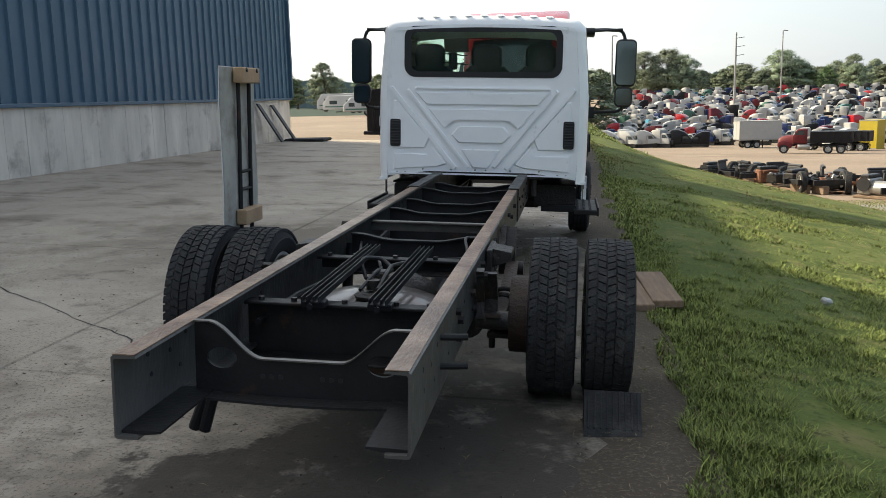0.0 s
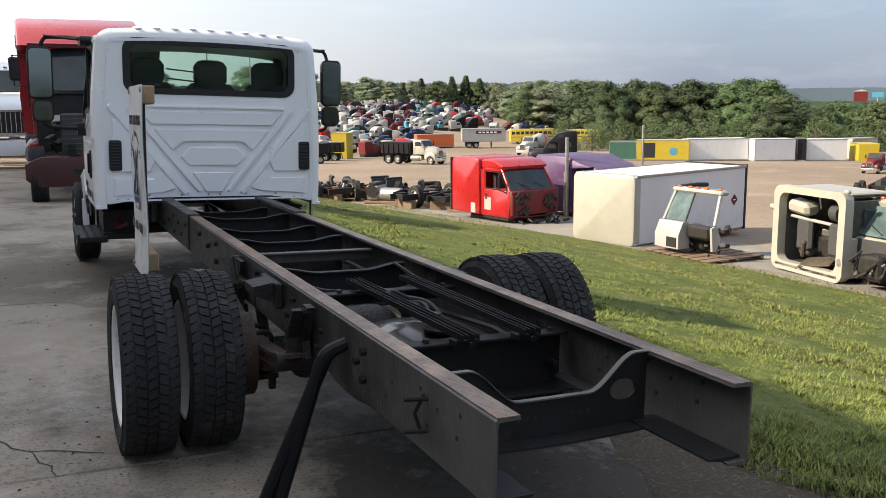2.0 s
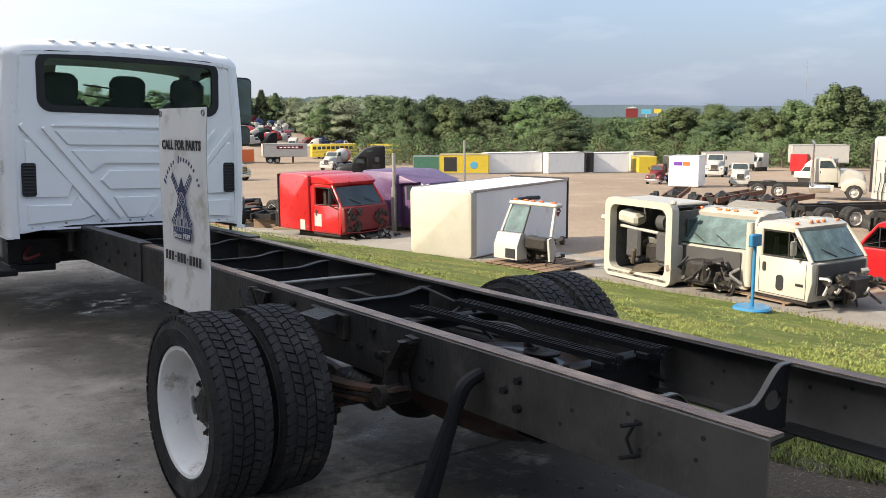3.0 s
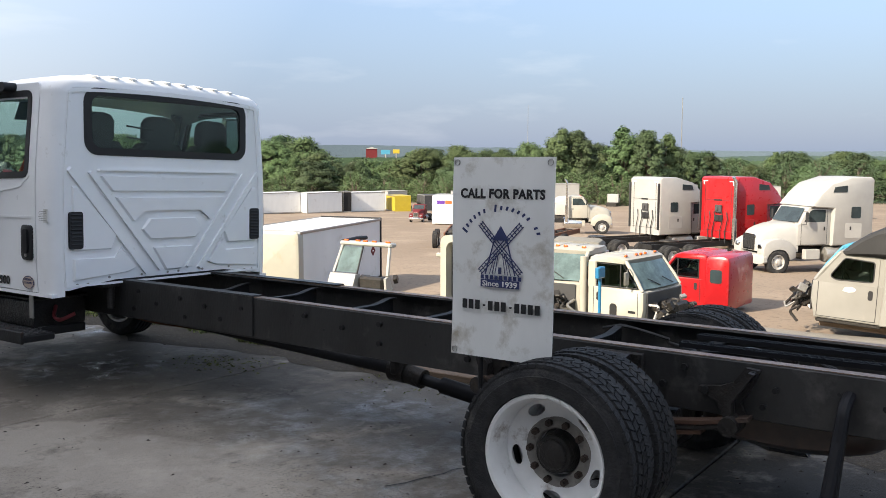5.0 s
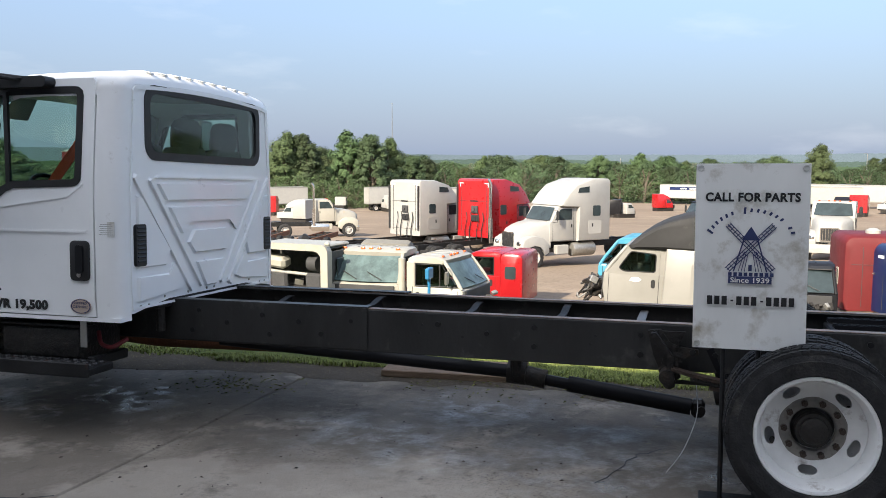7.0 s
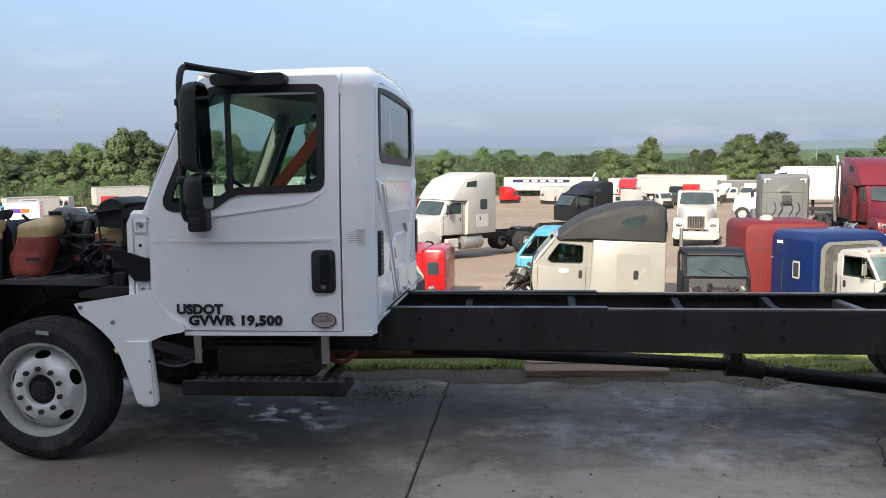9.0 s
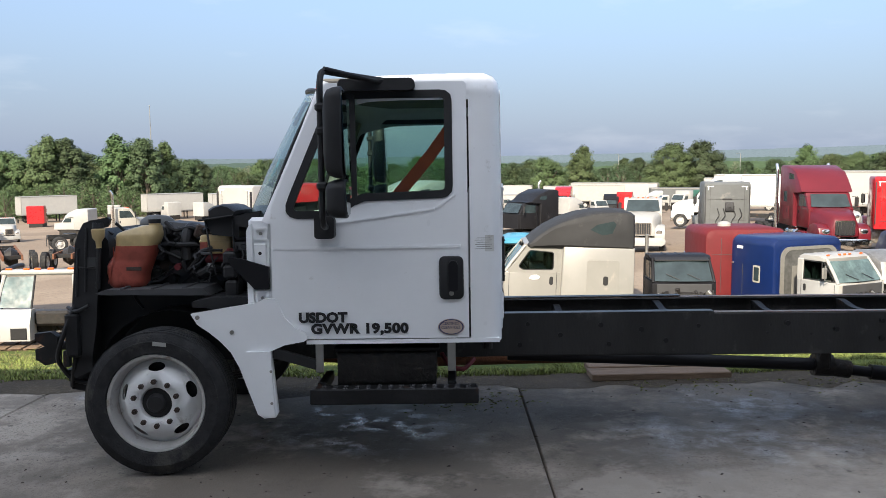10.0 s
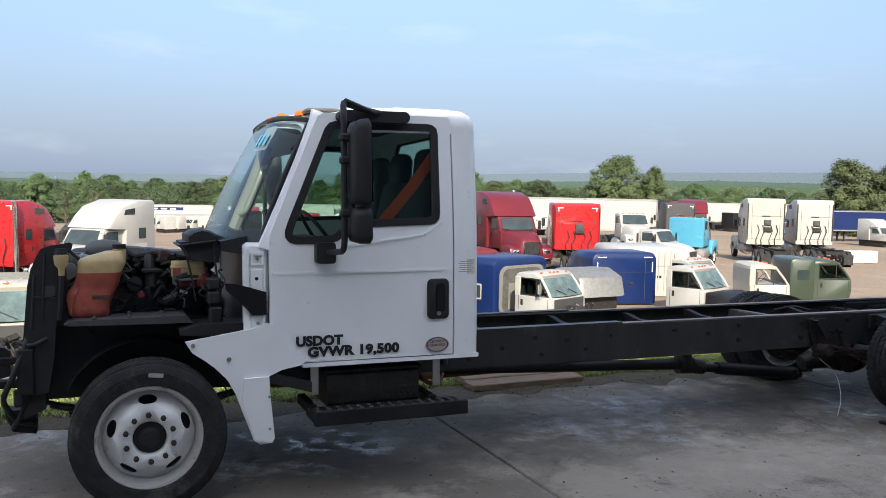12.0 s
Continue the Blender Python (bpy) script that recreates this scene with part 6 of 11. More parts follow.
# engine block, rocker cover, manifold, pipes
eng = part("engine", Geo().box((0, 7.95, 0.95), (0.56, 0.95, 0.62), 0.05).box((-0.02, 7.92, 1.30), (0.36, 0.9, 0.12), 0.03).box((-0.34, 7.92, 1.02), (0.16, 0.7, 0.30), 0.04), M["charcoal"], truck, "greasy black engine")
rnd = random.Random(11)
for k in range(84):
    g = Geo()
    y, z, x = 7.5 + 0.9 * rnd.random(), 1.0 + 0.33 * rnd.random(), -0.44 + 0.14 * rnd.random()
    if rnd.random() < 0.5:
        g.cyl((x, y, z), (x - 0.03 - 0.04 * rnd.random(), y, z), 0.02 + 0.03 * rnd.random(), 10)
    else:
        g.box((x, y, z), (0.06 + 0.06 * rnd.random(), 0.05 + 0.08 * rnd.random(), 0.04 + 0.06 * rnd.random()), 0.01, pose(0, 0, 0, 30 * rnd.random(), 0, 20 * rnd.random()))
    part("engine_fitting", g, M[("greasy", "charcoal", "black_plastic", "charcoal", "greasy", "grey_paint" if k % 3 == 0 else "charcoal", "dark_rust", "steel" if k % 3 == 0 else "black_plastic")[k % 8]], eng)
for k in range(30):
    y, z = 7.55 + 0.8 * rnd.random(), 1.05 + 0.3 * rnd.random()
    pts = [Vector((-0.50 + 0.05 * rnd.random(), y, z))]
    for j in range(3):
        pts.append(pts[-1] + Vector((0.08 * (rnd.random() - 0.6), 0.22 * (rnd.random() - 0.4), 0.18 * (rnd.random() - 0.55))))
    part("hose", Geo().tube(arc(pts, 0.05), 0.006 + 0.010 * rnd.random(), 6), M["black_plastic"], eng)
part("rubber_elbow", Geo().tube(arc([(-0.30, 7.87, 1.36), (-0.42, 7.885, 1.37), (-0.51, 7.885, 1.31), (-0.52, 7.872, 1.17)], 0.06), 0.032, 10).tube(arc([(-0.52, 7.80, 1.08), (-0.52, 7.68, 1.14), (-0.48, 7.58, 1.06)], 0.06), 0.03, 10), M["black_plastic"], eng)
part("intake_pipe", Geo().tube(arc([(0.3, 8.3, 1.30), (0.05, 8.30, 1.33), (-0.18, 8.1, 1.34)], 0.1), 0.055, 12), M["charcoal"], eng, "dark cast intake pipe")
part("pink_cap", Geo().cyl((-0.49, 7.93, 1.13), (-0.54, 7.93, 1.13), 0.02, 10), M["red_hose"], eng)
part("cowl_tray", Geo().prism([(7.36, 1.36), (7.50, 1.385), (7.505, 1.44), (7.36, 1.47)], "x", -0.80, 0.80), M["black_plastic"], truck, "black plastic cowl tray")
# box of the cabin air intake, standing up beside the windscreen
cab_air = part("air_intake_box", Geo().loft([[(x, y, z) for x in (-0.72,) for y, z in ((7.72, 1.435), (7.70, 1.40), (7.66, 1.33), (7.505, 1.315), (7.50, 1.40), (7.53, 1.455))], [(-0.30, y, z) for y, z in ((7.72, 1.435), (7.70, 1.40), (7.66, 1.33), (7.505, 1.315), (7.50, 1.40), (7.53, 1.455))]]), M["black_plastic"], truck, "black plastic air intake box")
part("intake_lid", Geo().loft([[(x, 7.60 + b * k, 1.445 + z - 0.10 * b * k) for b in (-0.09, -0.045, 0.0, 0.05, 0.085)] + [(x, 7.60 + b * k, 1.465 + z + 0.045 * (1 - (b / 0.1) ** 2)) for b in (0.085, 0.05, 0.0, -0.045, -0.09)] for x, k, z in ((-0.74, 0.85, -0.01), (-0.70, 1.0, 0.0), (-0.34, 1.0, 0.0), (-0.30, 0.85, -0.01))]), M["black_plastic"], cab_air, "domed black lid", 50)
part("intake_lip", Geo().box((-0.52, 7.63, 1.43), (0.48, 0.21, 0.012), 0.004, pose(0, 0, 0, -7, 0, 0)), M["black_plastic"], cab_air)
part("prop_rod", Geo().tube([(-0.72, 7.70, 1.42), (-0.76, 7.665, 1.25), (-0.74, 7.64, 1.10)], 0.006, 6), M["black_plastic"], truck)
part("prop_rod", Geo().tube([(-0.72, 7.54, 1.42), (-0.76, 7.525, 1.25), (-0.76, 7.50, 1.05)], 0.006, 6), M["black_plastic"], truck)
part("filter_housing", Geo().box((-0.28, 7.90, 1.345), (0.34, 0.34, 0.09), 0.035, pose(0, 0, 0, 6, 0, 0)).box((-0.28, 8.00, 1.36), (0.36, 0.03, 0.07), 0.01), M["charcoal"], truck, "dull black filter housing")
# coolant bottle: two-tone, translucent
M["bottle_red"] = mat("bottle_red", (0.34, 0.075, 0.05), 0.35, vary=0.35, scale=7, coat=0.2, dirt=(0.10, 0.016, 0.012), dirt_amt=0.35, dscale=7)
M["bottle_cream"] = mat("bottle_cream", (0.50, 0.375, 0.18), 0.4, vary=0.2, scale=8, coat=0.2)


def bottle(z):
    """One ring of the leaning bottle: a square-shouldered top, a waist and a narrower foot."""
    lo, hi = 8.10 - 0.062 * smooth(1.06, 1.26, z) - 0.03 * smooth(1.24, 1.34, z), 8.312 + 0.012 * smooth(1.04, 1.12, z) - 0.046 * smooth(1.14, 1.235, z) - 0.014 * smooth(1.21, 1.30, z)
    end = smooth(1.325, 1.40, z)
    hi -= 0.16 * end ** 1.5
    foot = 0.02 * smooth(1.035, 1.01, z)
    w = 0.20 * (1 - 0.06 * math.exp(-((z - 1.185) / 0.018) ** 2)) - 0.06 * end - 2 * foot
    return [(-0.575 + a, (lo + hi) / 2 + b, z) for a, b in rounded(w, hi - lo - 2 * foot, min(0.06, w * 0.4))]


low_b = part("coolant_bottle", Geo().loft([bottle(z) for z in (1.008, 1.02, 1.04, 1.07, 1.11, 1.15, 1.17, 1.18, 1.19, 1.205, 1.24, 1.27)]), M["bottle_red"], truck, "amber plastic bottle, red coolant inside", 70)
part("bottle_top", Geo().loft([bottle(z) for z in (1.27, 1.29, 1.31, 1.33, 1.345, 1.36, 1.375, 1.388)]), M["bottle_cream"], low_b, "yellowed empty top", 70)
part("bottle_neck", Geo().cyl((-0.575, 8.045, 1.37), (-0.575, 8.045, 1.402), 0.036, 16, 0.034), M["bottle_cream"], low_b)
part("bottle_cap", Geo().cyl((-0.575, 8.045, 1.40), (-0.575, 8.045, 1.425), 0.038, 14), M["black_plastic"], low_b)
part("bottle_seam", Geo().tube([(-0.676, 8.30 - 0.006 * k, 1.05 + 0.024 * k) if k < 5 else (-0.676, 8.262, 1.05 + 0.024 * k) for k in range(10)], 0.003, 5), M["bottle_red"], low_b)
part("bottle_slot", Geo().box((-0.675, 8.145, 1.135), (0.004, 0.09, 0.022), 0.004), M["dark_rust"], low_b, "dark moulded slot")
fb = part("filler_bottle", Geo().lathe([(1.262, 0.016), (1.30, 0.018), (1.325, 0.036), (1.372, 0.040), (1.378, 0.026)], (-0.69, 8.342, 0), "z", 14), M["bottle_cream"], truck, "small yellowed reservoir")
part("filler_cap", Geo().cyl((-0.69, 8.342, 1.378), (-0.69, 8.342, 1.41), 0.034, 14, 0.03), M["black_plastic"], fb)
part("filler_hose", Geo().tube(arc([(-0.69, 8.342, 1.27), (-0.69, 8.35, 1.15), (-0.68, 8.36, 1.02)], 0.05), 0.015, 8), M["black_plastic"], fb)
mc = part("brake_reservoir", Geo().loft([[(-0.58 + a * k, 7.67 + b * k, z) for a, b in rounded(0.12, 0.19, 0.03)] for z, k in ((1.215, 0.9), (1.24, 1.0), (1.282, 1.0), (1.284, 1.05), (1.292, 1.05), (1.294, 1.0), (1.315, 0.98), (1.325, 0.92))]), M["bottle_cream"], truck, "yellowed brake fluid reservoir")
part("reservoir_label", Geo().box((-0.642, 7.735, 1.26), (0.003, 0.045, 0.05)), M["bottle_red"], mc)
part("master_cylinder", Geo().cyl((-0.58, 7.74, 1.19), (-0.58, 7.55, 1.20), 0.035, 12).box((-0.62, 7.575, 1.20), (0.10, 0.10, 0.09), 0.03), M["red_hose"], truck, "dull red brake booster")
part("hinge_bracket", Geo().prism([(7.505, 1.215), (7.44, 1.21), (7.28, 1.16), (7.28, 1.035), (7.36, 1.035), (7.40, 1.08), (7.50, 1.18)], "x", -0.985, -0.955), M["black_paint"], truck, "black stamped bracket")
for y, z, h in ((7.545, 1.20, 0.07), (7.545, 1.12, 0.075), (7.535, 1.02, 0.10)):
    part("relay_box", Geo().box((-0.74, y, z), (0.14, 0.075, h), 0.012), M["black_plastic"], truck)
rnd = random.Random(31)
for k in range(9):
    p = Vector((-0.66, 7.48 + 0.26 * rnd.random(), 1.28 - 0.1 * rnd.random()))
    pts = [p]
    for j in range(3):
        pts.append(pts[-1] + Vector((-0.05 + 0.06 * rnd.random(), 0.16 * (rnd.random() - 0.5), -0.10 * rnd.random() + 0.015)))
    part("loom", Geo().tube(arc(pts, 0.04), 0.004 + 0.005 * rnd.random(), 6), M["black_plastic" if k % 4 else "charcoal"], truck)
part("white_tag", Geo().box((-0.62, 7.70, 1.145), (0.003, 0.045, 0.02), 0.0, pose(0, 0, 0, 15, 0, 0)), M["aged_white"], truck, "small white paper tag")

# ---- the sale sign beside the rear wheel ----
def sign_face(u, v, d=0.0):
    """u along the board from its front edge, v up."""
    return (-1.01 - d + 0.006 * math.sin(v * 7), 2.745 - u, 0.765 + v)


sign = thing("sign_board", "white plastic sale sign wired to a stand by the wheel", "sign", TRUCK)
g = Geo()
nu, nv = 4, 10
g.loft([[sign_face(0.512 * i / nu, 0.888 * j / nv) for i in range(nu + 1)] + [sign_face(0.512 * (nu - i) / nu, 0.888 * j / nv, -0.004) for i in range(nu + 1)] for j in range(nv + 1)])
board = part("board", g, M["sign_white"], sign, "grimy white plastic board")
M["sign_back"] = mat("sign_back", (0.34, 0.33, 0.29), 0.75, vary=0.2, scale=5, dirt=(0.16, 0.13, 0.10), dirt_amt=0.4, dscale=4)
part("backing", Geo().loft([[sign_face(0.504 * i / nu + 0.004, 0.88 * j / nv + 0.004, -0.0055) for i in range(nu + 1)] + [sign_face(0.504 * (nu - i) / nu + 0.004, 0.88 * j / nv + 0.004, -0.0075) for i in range(nu + 1)] for j in range(nv + 1)]), M["sign_back"], board, "weathered grey back of the board")
for u in (0.022, 0.49):
    for v in (0.022, 0.865):
        part("grommet", Geo().lathe([(-1.018, 0.013), (-1.015, 0.014), (-1.01, 0.013)], (0, 2.745 - u, 0.765 + v), "x", 12), M["steel"], board)
lettering("CALL FOR PARTS", 0.056, M["ink_black"], sign, side_m(-1.0185, 2.70, 1.475), width=0.425, bold=0.0022, spacing=1.07)


def flat(poly, d=0.0):
    return Geo().loft([[(-1.0165 - d - e, y, z) for y, z in poly] for e in (0.0, 0.0012)])


# mill emblem: crossed lattice sails over a tower
cy, cz = 2.49, 1.255
for a in (46, 134):
    dy, dz = math.cos(radians(a)), math.sin(radians(a))
    for off in (-0.0125, 0.0, 0.0125):
        oy, oz = -dz * off, dy * off
        part("sail_spar", flat(strip((cy - 0.15 * dy + oy, cz - 0.15 * dz + oz), (cy + 0.15 * dy + oy, cz + 0.15 * dz + oz), 0.0042), 0.001), M["ink_blue"], sign)
    for k in range(-7, 8):
        if abs(k) < 2:
            continue
        u = 0.0205 * k
        part("sail_rung", flat(strip((cy + u * dy + dz * 0.0125, cz + u * dz - dy * 0.0125), (cy + u * dy - dz * 0.0125, cz + u * dz + dy * 0.0125), 0.0035), 0.0014), M["ink_blue"], sign)
part("tower_cap", flat([(cy, cz + 0.10), (cy + 0.042, cz + 0.035), (cy - 0.042, cz + 0.035)], 0.0), M["ink_blue"], sign)
for s in (-1, 1):
    part("tower_edge", flat(strip((cy + s * 0.032, cz + 0.035), (cy + s * 0.075, cz - 0.115), 0.006)), M["ink_blue"], sign)
    for k in range(3):
        part("tower_line", flat(strip((cy + s * (0.010 + 0.008 * k), cz - 0.02), (cy + s * (0.026 + 0.014 * k), cz - 0.115), 0.003)), M["ink_blue"], sign)
part("tower_door", flat(strip((cy, cz - 0.112), (cy, cz - 0.082), 0.016), 0.0012), M["ink_blue"], sign)
for k in range(9):
    part("fence_block", flat(strip((cy + 0.098 - 0.0235 * k, cz - 0.128), (cy + 0.082 - 0.0235 * k, cz - 0.128), 0.018)), M["ink_blue"], sign)
part("plate", flat(strip((cy + 0.098, cz - 0.155), (cy - 0.098, cz - 0.155), 0.034)), M["ink_blue"], sign)
lettering("Since 1939", 0.034, M["sign_white"], sign, side_m(-1.0192, cy + 0.088, cz - 0.167), width=0.176, bold=0.0006)
# the trade name over the emblem, as an arched row of slim bars
for k in range(17):
    if k in (6, 14):
        continue
    a = radians(158 - 136 * k / 16)
    p = (cy - 0.20 * math.cos(a), cz + 0.165 * math.sin(a) + 0.012)
    tall = 0.016 if k in (0, 7) else 0.009
    ra = a + radians(-14)
    part("name_bar", flat(strip((p[0] - tall * math.cos(ra), p[1] + tall * math.sin(ra)), (p[0] + tall * math.cos(ra), p[1] - tall * math.sin(ra)), 0.010)), M["ink_blue"], sign)
# the telephone line, as bars
for k in range(12):
    if k in (3, 7):
        part("number_bar", flat(strip((2.675 - 0.0335 * k, 1.0), (2.662 - 0.0335 * k, 1.0), 0.008)), M["ink_black"], sign)
    else:
        part("number_bar", flat(strip((2.682 - 0.0335 * k, 1.0), (2.658 - 0.0335 * k, 1.0), 0.042)), M["ink_black"], sign)
for y in (2.44, 2.60):
    part("stand_rod", Geo().tube(arc([(-0.985, y, 0.015), (-0.985, y, 1.62), (-0.93, y, 1.64)], 0.03), 0.012, 8), M["frame_black"], sign, "thin dark steel rod")
part("stand_foot", Geo().box((-0.98, 2.52, 0.012), (0.16, 0.36, 0.02), 0.004), M["frame_black"], sign)
for y0, z in ((2.52, 1.61), (2.52, 0.83)):
    part("wood_block", Geo().box((-0.965, y0, z), (0.06, 0.26, 0.085), 0.006), M["raw_wood"], sign, "raw wooden batten")
part("rung", Geo().cyl((-0.985, 2.44, 1.08), (-0.985, 2.60, 1.08), 0.009, 6), M["frame_black"], sign)
part("rung", Geo().cyl((-0.985, 2.44, 0.98), (-0.985, 2.60, 0.98), 0.009, 6), M["frame_black"], sign)

# ---- vehicles of the yard ----
def hull(g, prof, w, edge=0.07, x0=0.0):
    """A side outline (y, z) drawn across the width with rounded flanks."""
    cy = sum(p[0] for p in prof) / len(prof)
    cz = sum(p[1] for p in prof) / len(prof)

    def inset(d):
        out = []
        for y, z in prof:
            r = math.hypot(y - cy, z - cz)
            k = 1 - d / max(r, d * 2)
            out.append((cy + (y - cy) * k, cz + (z - cz) * k))
        return out
    area = sum(p[0] * q[1] - q[0] * p[1] for p, q in zip(prof, prof[1:] + prof[:1]))
    rings = []
    for x, d in ((-w, edge), (-w + edge * 0.3, edge * 0.3), (-w + edge, 0.0), (w - edge, 0.0), (w - edge * 0.3, edge * 0.3), (w, edge)):
        r = [(x + x0, y, z) for y, z in inset(d)]
        rings.append(r if area > 0 else r[::-1])
    return g.loft(rings)


far_tyre = tyre_geo(0.51, 0.28, 0.30, drive=False).mesh("tyre", M["rubber"])
far_rim = wheel_disc(Geo().lathe([(-0.12, 0.305), (-0.125, 0.29), (-0.03, 0.27), (0.03, 0.27), (0.125, 0.29), (0.12, 0.305)], (0, 0, 0), "x", 24), 0.09, 0.275, 0.06, 0.0, 5, (0.025, 0.045)).lathe([(0.06, 0.095), (0.14, 0.08), (0.15, 0.0)], (0, 0, 0), "x", 16).mesh("rim", M["wheel_grey"])


def road_wheel(parent, x, y, z, s=1.0, flip=False):
    t = part("tyre", far_tyre, None, parent, m=pose(x, y, z) @ Matrix.Diagonal((s, s, s, 1)))
    part("rim", far_rim, None, t, "grey steel rim", m=pose(0, 0, 0, 0, 0, 180 if (x < 0) != flip else 0))
    return t


def rig(name, label, col, m, category="truck", sleeper=0.0, top=1.66, aero=True, roof=None, hood=True, chassis=True, base=1.15, stack=False, back=None,
        lamps=True, screen=True, glass_m="glass_far", mirrors=True, side_win=True, group=""):
    """A heavy truck, or only its cab: nose to +y, cab back at y = 0."""
    th = thing(name, label, category, m, group)
    c = M[col]
    rf = M[roof] if roof else c
    b = base
    g = Geo()
    hull(g, [(0.02, b), (0.02, b + 1.60), (0.12, b + 1.66), (0.95, b + 1.66), (1.10, b + 1.60), (1.50, b + 0.95), (1.60, b + 0.90), (1.60, b + 0.02)], 1.0)
    cabp = part("cab", g, c, th)
    if screen:
        g = Geo()
        a, d = Vector((0, 1.13, b + 1.57)), Vector((0, 1.525, b + 0.985))
        n = Vector((0, 0.86, 0.5)) * 0.018
        rows = []
        for k in (0, 1):
            rows.append([Vector((x, 0, 0)) + (a * (1 - v) + d * v) + n * (0.6 + 0.5 * k) + Vector((0, 0.05 * (1 - (x / 0.9) ** 2), 0)) for x, v in ((-0.80, 0.03), (-0.4, 0), (0, 0), (0.4, 0), (0.80, 0.03), (0.88, 0.97), (0.4, 1.0), (0, 1), (-0.4, 1.0), (-0.88, 0.97))])
        g.loft(rows)
        part("windscreen", g, M[glass_m], cabp, "dark glossy windscreen", 60)
    for s in (-1, 1):
        if side_win:
            g = Geo()
            poly = [(0.30, b + 1.0), (0.30, b + 1.50), (0.95, b + 1.50), (1.02, b + 1.45), (1.30, b + 1.0)]
            g.prism(poly, "x", s * 0.985, s * 1.008)
            part("door_window", g, M[glass_m], cabp, "dark door glass")
        g = Geo()
        for p, q in (((0.2, b + 0.05), (0.2, b + 1.56)), ((0.2, b + 1.56), (1.0, b + 1.56)), ((1.42, b + 0.05), (1.42, b + 0.95)), ((0.2, b + 0.05), (1.42, b + 0.05))):
            g.box((s * 1.001, (p[0] + q[0]) / 2, (p[1] + q[1]) / 2), (0.008, max(0.014, abs(p[0] - q[0])), max(0.014, abs(p[1] - q[1]))))
        part("door_seam", g, M["black_plastic"], cabp)
        part("door_handle", Geo().box((s * 1.01, 0.33, b + 0.72), (0.02, 0.06, 0.16), 0.008), M["black_plastic"], cabp)
        if mirrors:
            g = Geo().box((s * 1.22, 1.32, b + 1.22), (0.18, 0.07, 0.42), 0.03)
            g.tube([(s * 1.0, 1.35, b + 1.46), (s * 1.24, 1.36, b + 1.46), (s * 1.24, 1.36, b + 0.92), (s * 1.0, 1.38, b + 0.90)], 0.014, 6)
            part("mirror", g, M["black_plastic"], cabp)
    if lamps and not (sleeper and aero and top > 2.3):
        for x in (-0.7, -0.25, 0.0, 0.25, 0.7):
            part("marker_lamp", Geo().box((x, 0.96, b + 1.675), (0.10, 0.07, 0.05), 0.015), M["amber"], cabp)
    if sleeper:
        L = sleeper
        g = Geo()
        if aero and top > 2.2:
            prof = [(-L, b), (-L, b + top - 0.1), (-L + 0.12, b + top), (-L * 0.45, b + top), (0.15, b + top - 0.28), (0.62, b + top - 0.68), (1.06, b + 1.66), (0.9, b + 1.62), (0.03, b + 1.55), (0.03, b)]
        elif aero:
            prof = [(-L, b), (-L, b + top - 0.12), (-L + 0.12, b + top), (-0.2, b + top), (0.5, b + top - 0.22), (0.95, b + 1.66), (0.03, b + 1.6), (0.03, b)]
        else:
            prof = [(-L, b), (-L, b + top - 0.12), (-L + 0.12, b + top), (-0.1, b + top), (0.1, b + top - 0.1), (0.1, b)]
        hull(g, prof, 1.16, 0.09)
        slp = part("sleeper", g, c, th)
        if roof:
            cap = [(-L - 0.004, b + 1.58), (-L - 0.004, b + top - 0.1), (-L + 0.12, b + top + 0.012), (-L * 0.45, b + top + 0.012), (0.16, b + top - 0.27), (0.63, b + top - 0.67), (1.1, b + 1.60)]
            part("roof_fairing", hull(Geo(), cap, 1.168, 0.09), rf, th, "dull grey roof fairing")
        for s in (-1, 1):
            if aero and top > 2.2:
                part("sleeper_window", Geo().prism([(-L * 0.30, b + top - 0.62), (-L * 0.30, b + top - 0.34), (0.02, b + top - 0.40), (0.10, b + top - 0.62)], "x", s * 1.15, s * 1.176), M["glass_far"], slp)
            if aero and top > 2.5:
                part("sleeper_window", Geo().loft([[(s * (1.155 + d), -L * 0.55 + y, b + 1.38 + z) for y, z in rounded(0.46, 0.48, 0.06)] for d in (-0.02, 0.018)]), M["glass_far"], slp)
            part("locker_door", Geo().loft([[(s * (1.162 + d), -L * 0.5 + y, b + 0.62 + z) for y, z in rounded(L * 0.42, 0.62, 0.06)] for d in (-0.02, 0.008)]), c, slp)
            part("locker_vent", Geo().box((s * 1.172, -L * 0.42, b + 0.72), (0.012, 0.08, 0.16), 0.005), M["black_plastic"], slp)
        if back:
            g = Geo()
            for x in (-0.85, 0.85):
                g.box((x, -L - 0.008, b + top * 0.5), (0.012, 0.016, top * 0.82))
            g.box((0, -L - 0.008, b + top * 0.62), (1.9, 0.016, 0.012)).box((0, -L - 0.008, b + 0.35), (1.9, 0.016, 0.012))
            part("back_seam", g, M["charcoal"], slp)
            zm = base + top * 0.48
            part("back_box", Geo().box((0.1, -sleeper - 0.06, zm), (0.42, 0.12, 0.36), 0.03).cyl((0.06, -sleeper - 0.11, zm), (0.06, -sleeper - 0.16, zm), 0.10, 14), M["charcoal"], slp, "dark air unit on the back wall")
            part("back_slot", Geo().loft([[(u, -sleeper - d, base + top * 0.62 + v) for u, v in rounded(0.5, 0.07, 0.03)] for d in (-0.01, 0.025)]), M["black_plastic"], slp)
